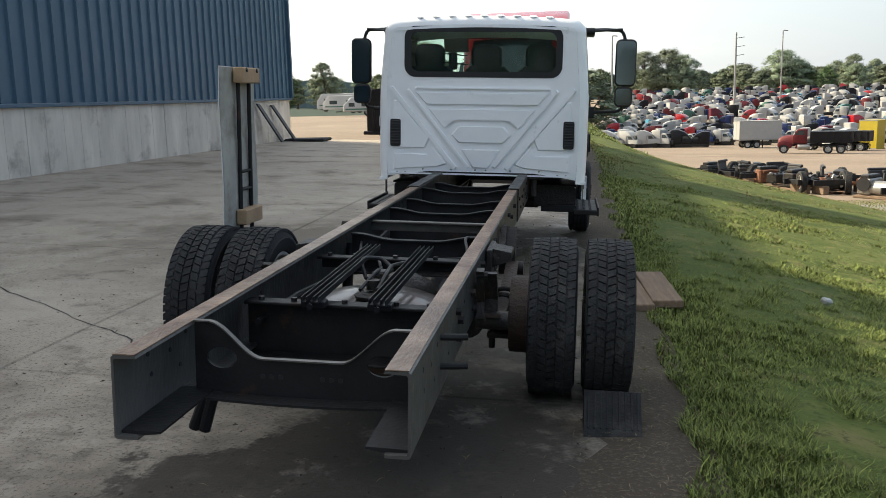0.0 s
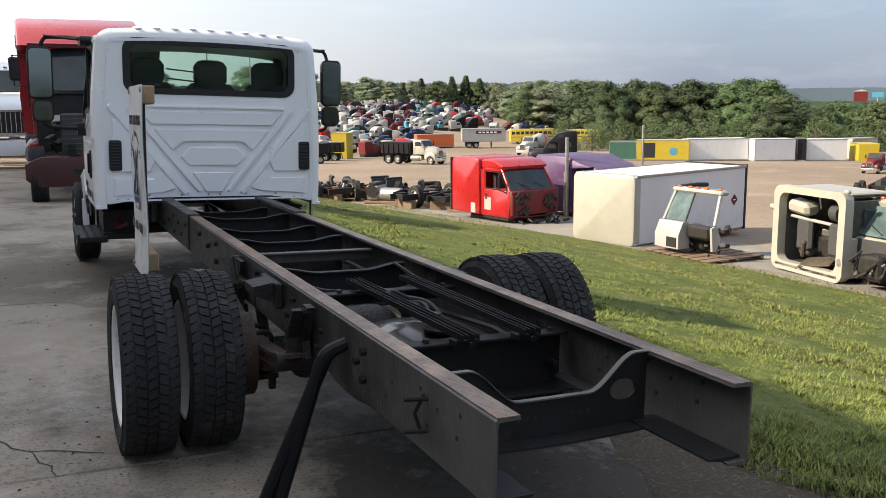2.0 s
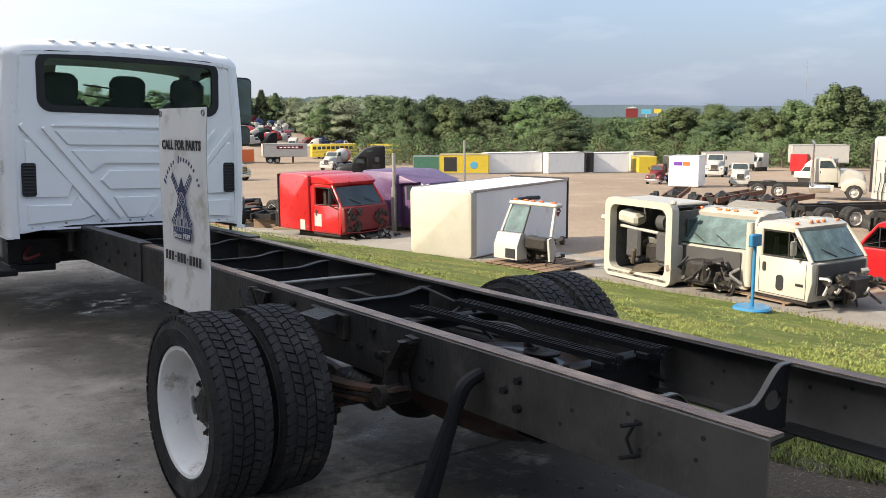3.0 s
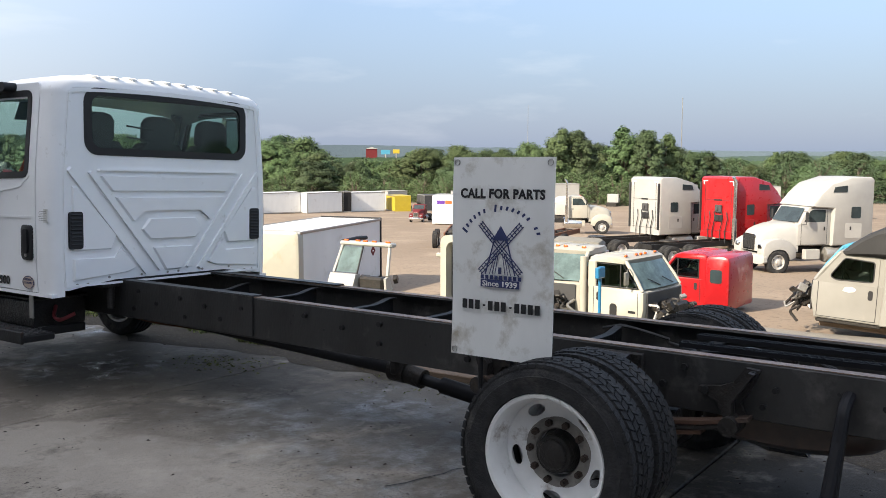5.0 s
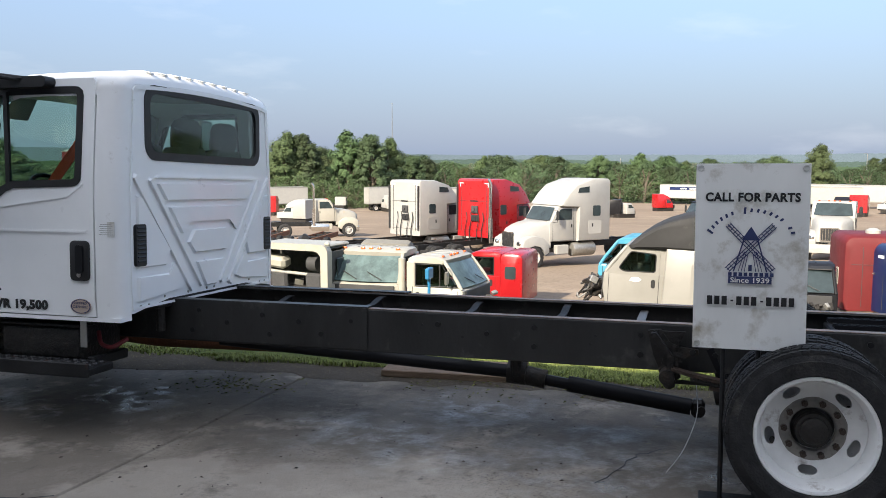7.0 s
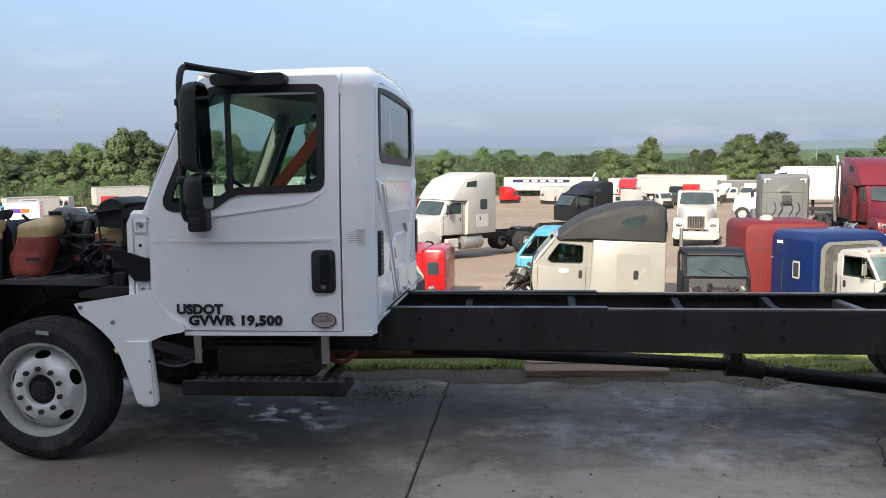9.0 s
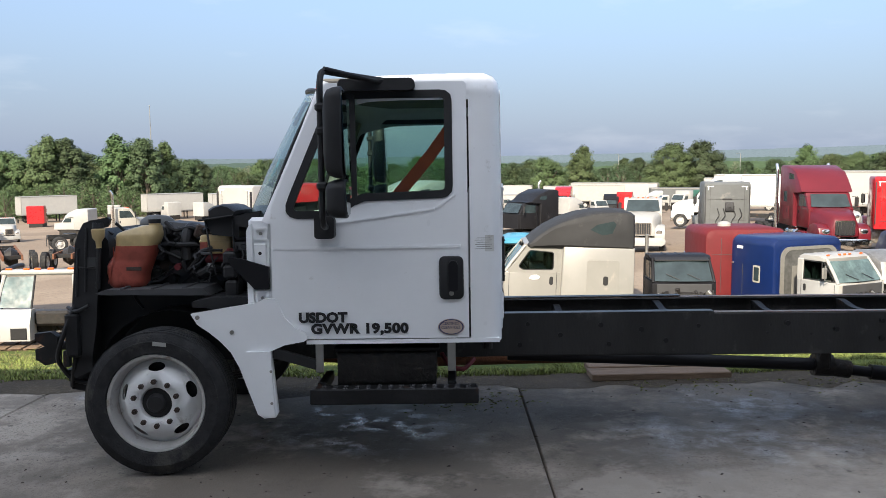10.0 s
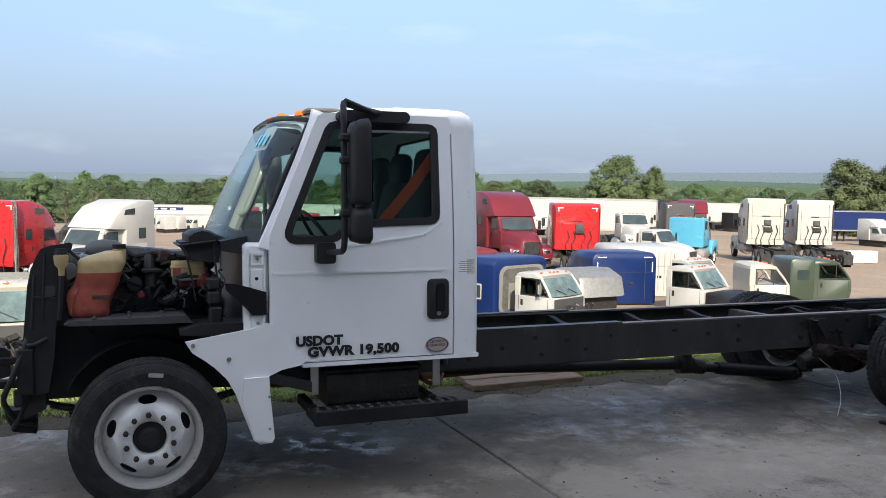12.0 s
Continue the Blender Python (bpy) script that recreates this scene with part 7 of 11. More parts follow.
            for k_, x_ in enumerate((-0.5, -0.2, 0.3, 0.62)):
                part("back_hose", Geo().tube(arc([(x_, -sleeper - 0.04, zm - 0.15), (x_ + 0.12, -sleeper - 0.10, zm - 0.5), (x_ - 0.08, -sleeper - 0.06, base + 0.3), (x_, -sleeper - 0.10, base - 0.2)], 0.1), 0.018 + 0.006 * (k_ % 2), 6), M["black_plastic"], slp)
            for s_ in (-1, 1):
                part("edge_rubber", Geo().box((s_ * 1.10, -sleeper - 0.05, base + top * 0.5), (0.04, 0.14, top * 0.8), 0.01), M["charcoal"], slp, "black rubber along the edge")
            part("heater_box", Geo().box((0.12, -L - 0.05, b + 0.95), (0.46, 0.12, 0.30), 0.03).cyl((0.12, -L - 0.1, b + 0.95), (0.12, -L - 0.13, b + 0.95), 0.09, 14), M["black_plastic"], slp, "black service box")
            g = Geo()
            for x in (-0.95, 0.95):
                g.box((x * 0.9, -L - 0.006, b + top - 0.22), (0.30, 0.012, 0.035)).box((x, -L - 0.006, b + top - 0.30), (0.035, 0.012, 0.2))
            part("reflective_tape", g, M["white_paint"], slp)
    if hood:
        g = Geo()
        rings = []
        for y, w1, w0, zt_, zb_ in ((1.52, 0.90, 0.98, 0.95, -0.25), (1.75, 0.84, 0.94, 0.94, -0.2), (2.2, 0.72, 0.84, 0.89, -0.1), (2.65, 0.60, 0.74, 0.79, -0.12), (2.98, 0.52, 0.66, 0.66, -0.2), (3.12, 0.47, 0.60, 0.54, -0.22), (3.17, 0.42, 0.54, 0.42, -0.2)):
            half_ = [(w0, zb_), (w0 * 1.0, (zt_ + zb_) * 0.5), (w1 * 1.06, zt_ - 0.20), (w1 * 0.96, zt_ - 0.07), (w1 * 0.80, zt_ - 0.01), (w1 * 0.4, zt_ + 0.02)]
            rings.append([(x, y, b + z) for x, z in half_] + [(-x, y, b + z) for x, z in half_[::-1]])
        g.loft(rings)
        hd = part("hood", g, c, th, "", 45)
        for s in (-1, 1):
            arch_ = [(2.5 + 0.60 * math.cos(radians(a_)), 0.50 + 0.60 * math.sin(radians(a_))) for a_ in (8, 30, 55, 90, 125, 150, 172)]
            wing_ = [(3.20, b - 0.42), (3.21, b - 0.05), (3.12, b + 0.16), (2.85, b + 0.30), (2.4, b + 0.34), (2.0, b + 0.22), (1.72, b - 0.05), (1.66, b - 0.45)]
            part("wing", hull(Geo(), arch_ + wing_[::-1], 0.27, 0.06, s * 0.86), c, hd)
        g = Geo().loft([[(x, 3.17 + d, b + 0.16 + z) for x, z in rounded(0.86, 0.66, 0.08)] for d in (0.0, 0.03)])
        gr = part("grille", g, M["chrome"], th, "chrome-edged grille")
        g = Geo().loft([[(x, 3.2 + d, b + 0.16 + z) for x, z in rounded(0.76, 0.56, 0.06)] for d in (0.0, 0.006)])
        part("grille_mesh", g, M["black_plastic"], gr)
        for k in range(6):
            part("grille_bar", Geo().box((-0.30 + 0.12 * k, 3.208, b + 0.16), (0.02, 0.01, 0.54)), M["chrome"], gr)
        for s in (-1, 1):
            part("headlamp", Geo().loft([[(s * (0.80 + 0.02 * d) + x * k, 3.10 + 0.10 * d, b + 0.0 + z * k) for x, z in rounded(0.34, 0.22, 0.08)] for d, k in ((0, 1), (1, 0.95), (1.3, 0.7))]), M["chrome"], hd, "clear headlamp")
        part("bumper", hull(Geo(), [(2.95, b - 0.70), (2.98, b - 0.30), (3.26, b - 0.32), (3.30, b - 0.5), (3.26, b - 0.72)], 1.15, 0.2), c if col in ("white_paint", "aged_white") else M["chrome"], th)
    if chassis:
        tail = -sleeper - 4.3
        for s in (-1, 1):
            part("frame_rail", Geo().box((s * 0.42, (tail + 3.0) / 2, b - 0.22), (0.09, 3.0 - tail, 0.26), 0.01), M["frame_black"], th)
            part("fuel_tank", Geo().lathe([(-0.05, 0.0), (0.0, 0.30), (0.05, 0.33), (1.25, 0.33), (1.3, 0.30), (1.35, 0.0)], (s * 0.85, -0.3 - sleeper * 0.4, b - 0.38), "y", 20), M["chrome"] if stack else M["steel"], th)
            part("step_box", Geo().box((s * 0.98, 0.9, b - 0.35), (0.26, 0.7, 0.42), 0.03), c if aero else M["steel"], th)
            road_wheel(th, s * 0.98, 2.5, 0.51)
            for y in (tail + 0.7, tail + 2.05):
                road_wheel(th, s * 1.02, y, 0.51)
                road_wheel(th, s * 0.70, y, 0.51, flip=True)
            part("mud_flap", Geo().box((s * 0.86, tail + 0.02, 0.55), (0.55, 0.015, 0.6)), M["rubber"], th)
        part("fifth_wheel", Geo().lathe([(0.0, 0.45), (0.05, 0.44), (0.06, 0.1)], (0, tail + 1.4, b - 0.05), "z", 20), M["greasy"], th)
        for y in (tail + 0.7, tail + 2.05):
            part("axle", Geo().cyl((-0.7, y, 0.51), (0.7, y, 0.51), 0.09, 10).box((0, y, 0.52), (0.4, 0.4, 0.34), 0.1), M["greasy"], th)
        part("crossmember", Geo().box((0, tail + 0.05, b - 0.22), (0.8, 0.08, 0.22), 0.01), M["frame_black"], th)
    if stack:
        for s in (-1, 1):
            if s < 0 and stack == 1:
                continue
            part("exhaust_pipe", Geo().cyl((s * 1.24, -sleeper - 0.15, b - 0.2), (s * 1.24, -sleeper - 0.15, b + 1.0), 0.12, 16).tube(arc([(s * 1.24, -sleeper - 0.15, b + 1.0), (s * 1.24, -sleeper - 0.15, b + 2.7), (s * 1.24, -sleeper - 0.3, b + 2.9)], 0.1), 0.075, 14), M["chrome"], th, "chrome exhaust stack")
    return th


def at_yard(x, y, az, dz=0.0, s=1.0, tilt=0.0):
    """On the ground at x, y with the nose towards compass bearing az."""
    return pose(x, y, ground_z(x, y) + dz, tilt, 0, -az) @ Matrix.Diagonal((s, s, s, 1))


def pallet(parent, w, l, z=0.0):
    for k in range(7):
        part("board", Geo().box((-w / 2 + w * (k + 0.5) / 7, 0, z + 0.11), (w / 7 * 0.82, l, 0.025), 0.004), M["wood"], parent)
    for y in (-l * 0.45, 0, l * 0.45):
        part("runner", Geo().box((0, y, z + 0.05), (w, 0.08, 0.095), 0.004), M["wood"], parent)


def engine_clutter(parent, y, z, seed, wid=1.3, n=16):
    """The torn-open front of a cab: block, pipes, brackets."""
    rnd_ = random.Random(seed)
    part("engine", Geo().box((0, y, z), (0.6, 0.6, 0.5), 0.06), M["greasy"], parent, "greasy engine block")
    dark_, pale_ = Geo(), Geo()
    for k in range(n + 8):
        g = pale_ if k % 5 == 0 else dark_
        x, yy, zz = wid * (rnd_.random() - 0.5), y + 0.5 * (rnd_.random() - 0.4), z + 0.6 * (rnd_.random() - 0.4)
        if k % 2:
            g.box((x, yy, zz), (0.08 + 0.2 * rnd_.random(), 0.06 + 0.15 * rnd_.random(), 0.05 + 0.15 * rnd_.random()), 0.01, pose(0, 0, 0, 60 * rnd_.random(), 30 * rnd_.random(), 60 * rnd_.random()))
        else:
            p = Vector((x, yy, zz))
            g.tube(arc([p, p + Vector((0.2 * (rnd_.random() - 0.5), 0.25 * rnd_.random(), -0.2 * rnd_.random())), p + Vector((0.3 * (rnd_.random() - 0.5), 0.3 * rnd_.random(), -0.4 * rnd_.random()))], 0.1), 0.02 + 0.02 * rnd_.random(), 6)
    tagged(part("engine_debris", dark_, M["greasy"], parent), kind="stuff")
    tagged(part("engine_debris", pale_, M["steel"], parent), kind="stuff")


M["interior"] = mat("interior", (0.07, 0.07, 0.066), 0.9, vary=0.3, scale=6)


def near_cab(name, label, col, m, lamps=True, bay=0, mirror=False, window=True, screen=True, sleeper=0.0, top=1.68, group="", pane=True, screen_m="glass_dust_sky"):
    """A hoodless cab, floor at z = 0, nose to +y, with open windows and an inside."""
    th = thing(name, label, "truck cab", m, group)
    c = M[col]
    g = hull(Geo(), [(0.02, 0.0), (0.02, 0.90), (1.50, 0.92), (1.60, 0.86), (1.62, 0.45), (1.52, 0.0)], 1.0, 0.06)
    body = part("body", g, c, th)
    part("roof", hull(Geo(), [(0.0, 1.50), (0.02, 1.62), (0.15, 1.685), (0.55, 1.70), (0.9, 1.685), (1.08, 1.61), (1.05, 1.50)], 0.96, 0.10), c, th)
    for x in (-0.45, 0.0, 0.45):
        part("roof_rib", Geo().box((x, 0.5, 1.70), (0.06, 0.6, 0.012), 0.005), c, th)
    part("back_panel", Geo().box((0, 0.05, 1.2), (1.9, 0.06, 0.66), 0.02), c, th)
    for s in (-1, 1):
        part("front_pillar", Geo().tube([(s * 0.95, 1.55, 0.88), (s * 0.93, 1.40, 1.12), (s * 0.88, 1.04, 1.58)], 0.05, 8), c, th)
        part("rear_pillar", Geo().box((s * 0.945, 0.13, 1.2), (0.09, 0.24, 0.70), 0.025), c, th)
        if window:
            part("door_glass", Geo().prism([(0.26, 0.92), (0.26, 1.50), (1.0, 1.50), (1.42, 0.94)], "x", s * 0.955, s * 0.962), M["glass_dark"], th, "greenish door glass")
        part("window_rubber", Geo().tube([(s * 0.975, 0.27, 0.93), (s * 0.955, 0.27, 1.49), (s * 0.945, 1.0, 1.49), (s * 0.97, 1.42, 0.95), (s * 0.975, 0.27, 0.93)], 0.016, 6), M["black_plastic"], th)
        part("window_post", Geo().box((s * 0.965, 0.95, 1.2), (0.02, 0.035, 0.58), 0.005), M["black_plastic"], th)
        for p, q in (((0.2, 0.06), (0.2, 0.9)), ((1.46, 0.06), (1.46, 0.86)), ((0.2, 0.06), (1.46, 0.06))):
            part("door_seam", Geo().box((s * 1.0, (p[0] + q[0]) / 2, (p[1] + q[1]) / 2), (0.008, max(0.012, abs(p[0] - q[0])), max(0.012, abs(p[1] - q[1])))), M["black_plastic"], th)
        part("door_handle", Geo().loft([[(s * (0.998 + d), 0.34 + y, 0.66 + z) for y, z in rounded(0.10, 0.22, 0.045)] for d in (0.0, 0.012)]), M["black_plastic"], th, "black oval pull handle")
        if mirror and s == mirror:
            part("mirror", Geo().box((s * 1.2, 1.25, 1.2), (0.2, 0.06, 0.34), 0.05).tube([(s * 0.97, 1.2, 1.42), (s * 1.2, 1.27, 1.42), (s * 1.2, 1.27, 0.98), (s * 0.98, 1.3, 0.96)], 0.014, 6), M["steel"], th, "dull metal mirror on its arm")
    if screen:
        rows = []
        for v in (0.0, 0.5, 1.0):
            rows.append([(x * (0.90 - 0.05 * v), 1.54 - 0.44 * v + 0.08 * (1 - x * x), 0.93 + 0.60 * v) for x in (-1, -0.6, -0.2, 0.2, 0.6, 1)])
        part("windscreen", Geo().loft(rows, caps=False, closed=False), M[screen_m], th, "dusty teal windscreen, tinted like mirrored sky", 60)
        part("screen_rubber", Geo().tube([rows[0][0], *rows[0], *rows[1][5:], *rows[2][::-1], *rows[1][:1], rows[0][0]], 0.02, 6), M["black_plastic"], th)
        part("wiper", Geo().tube([(-0.5, 1.60, 0.98), (-0.1, 1.50, 1.16)], 0.012, 5), M["black_plastic"], th)
        part("wiper", Geo().tube([(0.15, 1.60, 0.98), (0.55, 1.47, 1.16)], 0.012, 5), M["black_plastic"], th)
    part("dashboard", Geo().prism([(1.52, 0.5), (1.52, 0.93), (1.30, 0.98), (1.12, 0.88), (1.15, 0.5)], "x", -0.9, 0.9), M["charcoal"], th)
    for x in (-0.5, 0.5):
        part("seat", Geo().box((x, 0.38, 1.08), (0.46, 0.14, 0.62), 0.06).box((x, 0.62, 0.82), (0.46, 0.5, 0.16), 0.05), M["interior"], th)
    part("steering_wheel", Geo().lathe([(0.012 * math.cos(a), 0.21 + 0.014 * math.sin(a)) for a in [2 * math.pi * k / 6 for k in range(6)]], (0, 0, 0), "z", 20, True), M["black_plastic"], th, m=pose(-0.48, 1.05, 1.05, 50, 0, 0))
    part("floor", Geo().box((0, 0.78, -0.04), (1.9, 1.4, 0.10), 0.02), M["greasy"], th)
    part("skid", Geo().box((-0.6, 0.7, -0.16), (0.16, 1.5, 0.16), 0.01), M["wood"], th)
    part("skid", Geo().box((0.6, 0.7, -0.16), (0.16, 1.5, 0.16), 0.01), M["wood"], th)
    if lamps:
        for x in (-0.72, -0.22, 0.0, 0.22, 0.72):
            part("marker_lamp", Geo().loft([[(x + px * k, 0.94 + py * k, 1.675 + 0.035 * j) for px, py in rounded(0.11, 0.06, 0.025)] for k, j in ((1.0, 0.0), (1.0, 0.7), (0.6, 1.3))]), M["amber"], th)
    if bay:
        part("firewall", Geo().box((0, 1.63, 0.5), (1.7, 0.03, 0.7), 0.02), M["charcoal"], th)
        engine_clutter(th, 1.85, 0.35, bay, 1.7, 26)
    if sleeper:
        slp = part("sleeper", hull(Geo(), [(-sleeper, 0.0), (-sleeper, top - 0.16), (-sleeper + 0.05, top - 0.05), (-sleeper + 0.16, top), (-0.12, top), (-0.02, top - 0.05), (0.02, top - 0.16), (0.02, 0.0)], 1.08, 0.10), c, th)
        for s in (-1, 1) if pane else ():
            part("sleeper_pane", Geo().loft([[(s * (1.082 + d), -sleeper * 0.45 + y, top * 0.62 + z) for y, z in rounded(sleeper * 0.5, 0.42, 0.07)] for d in (-0.01, 0.006)]), M["glass_far"], slp)
    return th


def sleeper_box(name, label, col, m, L, w, top, arch=False, tape=True, vents=True):
    """A bunk box cut off behind its cab: back at y = -L, open or closed front at y = 0."""
    th = thing(name, label, "sleeper box", m)
    c = M[col]
    prof = rounded(2 * w, top + 0.3, 0.24, 6, 0.0, top / 2 - 0.15)
    prof = [(x, max(z, 0.0)) for x, z in prof]
    g = Geo().loft([[(x * k, y, 0.0 + z * (k if z > 0.05 else 1)) for x, z in prof] for y, k in ((-L - 0.02, 0.90), (-L + 0.03, 0.975), (-L + 0.12, 1.0), (-0.06, 1.0), (0.0, 0.985))])
    box = part("shell", g, c, th, "", 40)
    for s in (-1, 1):
        part("side_port", Geo().loft([[(s * (w + d), -L * 0.62 + y, top * 0.42 + z) for y, z in rounded(0.28, 0.48, 0.04)] for d in (-0.02, 0.012)]), M["cream_paint"], th, "pale frame round a small port")
        part("port_pane", Geo().loft([[(s * (w + d), -L * 0.62 + y, top * 0.42 + z) for y, z in rounded(0.2, 0.38, 0.03)] for d in (0.0, 0.016)]), M["glass_far"], th)
        part("locker_seam", Geo().box((s * (w + 0.001), -L * 0.28, top * 0.3), (0.012, 0.012, top * 0.5)), M["charcoal"], th)
        part("hinge", Geo().box((s * (w + 0.01), -0.08, top * 0.55), (0.04, 0.10, 0.05), 0.01), M["chrome"], th)
    if arch:
        o = [(x, top * 0.44 + z) for x, z in rounded(2 * w * 0.82, top * 0.86, 0.30, 6)]
        i = [(x, top * 0.44 + z) for x, z in rounded(2 * w * 0.72, top * 0.76, 0.26, 6)]
        g = Geo()
        ring_panel(g, o, i, (0, top * 0.44), lambda u, v, d: (u, -L - 0.05 + d, v), 0.04)
        part("arch_trim", g, M["trim_grey"], th, "grey rubber round the opening", 50)
        part("arch_inside", Geo().loft([[(u, -L - 0.03 - d, v) for u, v in i] for d in (0.0, 0.006)]), M["interior"], th, "dark inside of the bunk")
        part("inner_panel", Geo().box((-w * 0.25, -L - 0.045, top * 0.35), (w * 0.5, 0.01, top * 0.45), 0.004), M["trim_grey"], th)
    else:
        for x in (-0.62, 0.62):
            part("panel_seam", Geo().box((x * w, -L - 0.022, top * 0.46), (0.014, 0.012, top * 0.8)), M["charcoal"], th)
        part("panel_seam", Geo().box((0, -L - 0.022, top * 0.62), (1.7 * w, 0.012, 0.014)), M["charcoal"], th)
        part("latch", Geo().box((0.2 * w, -L - 0.03, top * 0.4), (0.18, 0.03, 0.10), 0.02), M["black_plastic"], th)
    if tape:
        for s in (-1, 1):
            part("reflective_tape", Geo().box((s * w * 0.70, -L - 0.026, top - 0.16), (w * 0.26, 0.012, 0.03)), M["white_paint"], th)
            part("reflective_tape", Geo().box((s * w * 0.84, -L - 0.026, top * 0.72), (0.03, 0.012, top * 0.2)), M["white_paint"], th)
    part("skid", Geo().box((0, -L / 2, -0.06), (2 * w * 0.8, L * 0.9, 0.14), 0.02), M["wood"], th)
    return th


# red sleeper cab standing on blocks, nose stripped to the engine
t = near_cab("sleeper_cab", "bright red sleeper cab without hood, engine bared, on the gravel", "red_paint", at_yard(14.75, 27.2, 171, 0.26, 1.10), lamps=False, bay=0, sleeper=1.6, top=1.92, pane=False, window=False, screen_m="glass_far")
part("roof_cap", hull(Geo(), [(-0.05, 1.60), (-0.05, 1.86), (0.5, 1.92), (0.95, 1.84), (1.22, 1.68), (1.18, 1.60)], 0.99, 0.16), M["red_paint"], t, "bulged red roof cap")
part("scuttle", hull(Geo(), [(1.58, 0.05), (1.58, 0.93), (1.70, 0.88), (1.76, 0.6), (1.74, 0.12)], 0.99, 0.05), M["dull_red"], t, "dull red scuttle with torn openings")
g = Geo()
rnd = random.Random(6)
for x0, z0, n in ((-0.60, 0.40, 26), (0.60, 0.46, 30)):
    for k in range(n):
        g.box((x0 + 0.55 * (rnd.random() - 0.5), 1.77 + 0.05 * rnd.random(), z0 + 0.7 * (rnd.random() - 0.5)), (0.05 + 0.13 * rnd.random(), 0.04, 0.04 + 0.13 * rnd.random()), 0.008, pose(0, 0, 0, 0, 70 * rnd.random(), 0))
tagged(part("torn_wiring", g, M["greasy"], t, "black wiring and brackets left on the scuttle"), kind="stuff")
part("trim_strip", Geo().tube([(-0.9, 1.79, 0.12), (-0.3, 1.84, 0.06), (0.4, 1.84, 0.05), (0.9, 1.79, 0.10)], 0.02, 6), M["dull_red"], t)
engine_clutter(t, 1.75, -0.28, 9, 1.9, 40)
engine_clutter(t, 2.05, -0.45, 19, 2.0, 30)
part("notice", Geo().box((1.004, 0.42, 0.42), (0.008, 0.36, 0.42)), M["aged_white"], t, "white paper notice")
part("notice", Geo().box((1.084, -0.30, 0.22), (0.008, 0.26, 0.34)), M["aged_white"], t, "white paper notice")
part("mirror_arm", Geo().tube([(0.97, 1.2, 1.5), (1.22, 1.32, 1.45), (1.22, 1.32, 0.95), (1.0, 1.4, 0.85)], 0.02, 6).box((1.22, 1.32, 1.2), (0.1, 0.06, 0.4), 0.03), M["black_plastic"], t, "torn black mirror arm")
part("block", Geo().box((0, 0.2, -0.30), (1.3, 2.6, 0.5), 0.06), M["greasy"], t)
part("side_extender", Geo().box((0, -1.63, 0.95), (2.2, 0.04, 1.86), 0.02), M["charcoal"], t, "dark back wall of the bunk")
# purple sleeper cab behind it
t = rig("sleeper_cab", "dusty purple sleeper cab with open black door", "purple_paint", at_yard(18.95, 27.3, 170, 0.05, 1.12), "truck cab", sleeper=1.9, top=1.98, hood=False, chassis=False, base=0.1, mirrors=False, lamps=False)
part("open_door", Geo().box((1.28, 1.35, 0.85), (0.5, 0.06, 1.4), 0.03), M["black_plastic"], t, "black inner side of the open door")
part("door_pane", Geo().box((1.28, 1.39, 1.35), (0.4, 0.02, 0.42), 0.02), M["glass_dust_sky"], t)
part("door_frame", Geo().tube([(1.02, 1.38, 1.05), (1.04, 1.38, 1.70), (1.48, 1.38, 1.66), (1.52, 1.38, 1.05)], 0.04, 8), M["aged_white"], t, "pale door frame")
part("muffler", Geo().cyl((1.28, -0.05, -0.1), (1.28, -0.05, 1.55), 0.10, 16).cyl((1.28, -0.05, 1.55), (1.28, -0.05, 2.75), 0.065, 16), M["steel"], t, "tall grey exhaust stack")
engine_clutter(t, 1.8, 0.3, 2, 1.2, 10)
# van body set down on the gravel
vb = thing("van_body", "white van body set down on the gravel, cream front end", "van body", pose(16.45, 20.0, ground_z(16.4, 20.0) + 0.08, 0, 0, 14))
part("shell", Geo().box((0, 0, 1.05), (5.6, 2.3, 2.0), 0.03), M["sheet_white"], vb, "white sheet sides")
part("front_cap", Geo().loft([[(-2.83 + d, y * k, 1.05 + z * k) for y, z in rounded(2.34, 2.06, 0.16)] for d, k in ((0.25, 1.0), (0.06, 1.0), (0.0, 0.985), (-0.03, 0.93))]), M["cream_paint"], vb, "cream moulded front with rounded edges")
part("roof_edge", Geo().box((0.05, -1.16, 2.03), (5.55, 0.05, 0.08), 0.015), M["steel"], vb)
part("roof_edge", Geo().box((0.05, 1.16, 2.03), (5.55, 0.05, 0.08), 0.015), M["steel"], vb)
part("base_rail", Geo().box((0, 0, 0.02), (5.5, 2.2, 0.14), 0.01), M["raw_wood"], vb)
part("placard", Geo().box((2.2, -1.157, 1.0), (0.26, 0.012, 0.26), 0.0, pose(0, 0, 0, 0, 45, 0)), M["dull_red"], vb, "red diamond placard")
part("placard_mark", Geo().box((2.2, -1.165, 1.0), (0.12, 0.01, 0.03)), M["white_paint"], vb)
part("tail_frame", Geo().box((2.83, 0, 1.05), (0.08, 2.36, 2.1), 0.01), M["black_plastic"], vb)
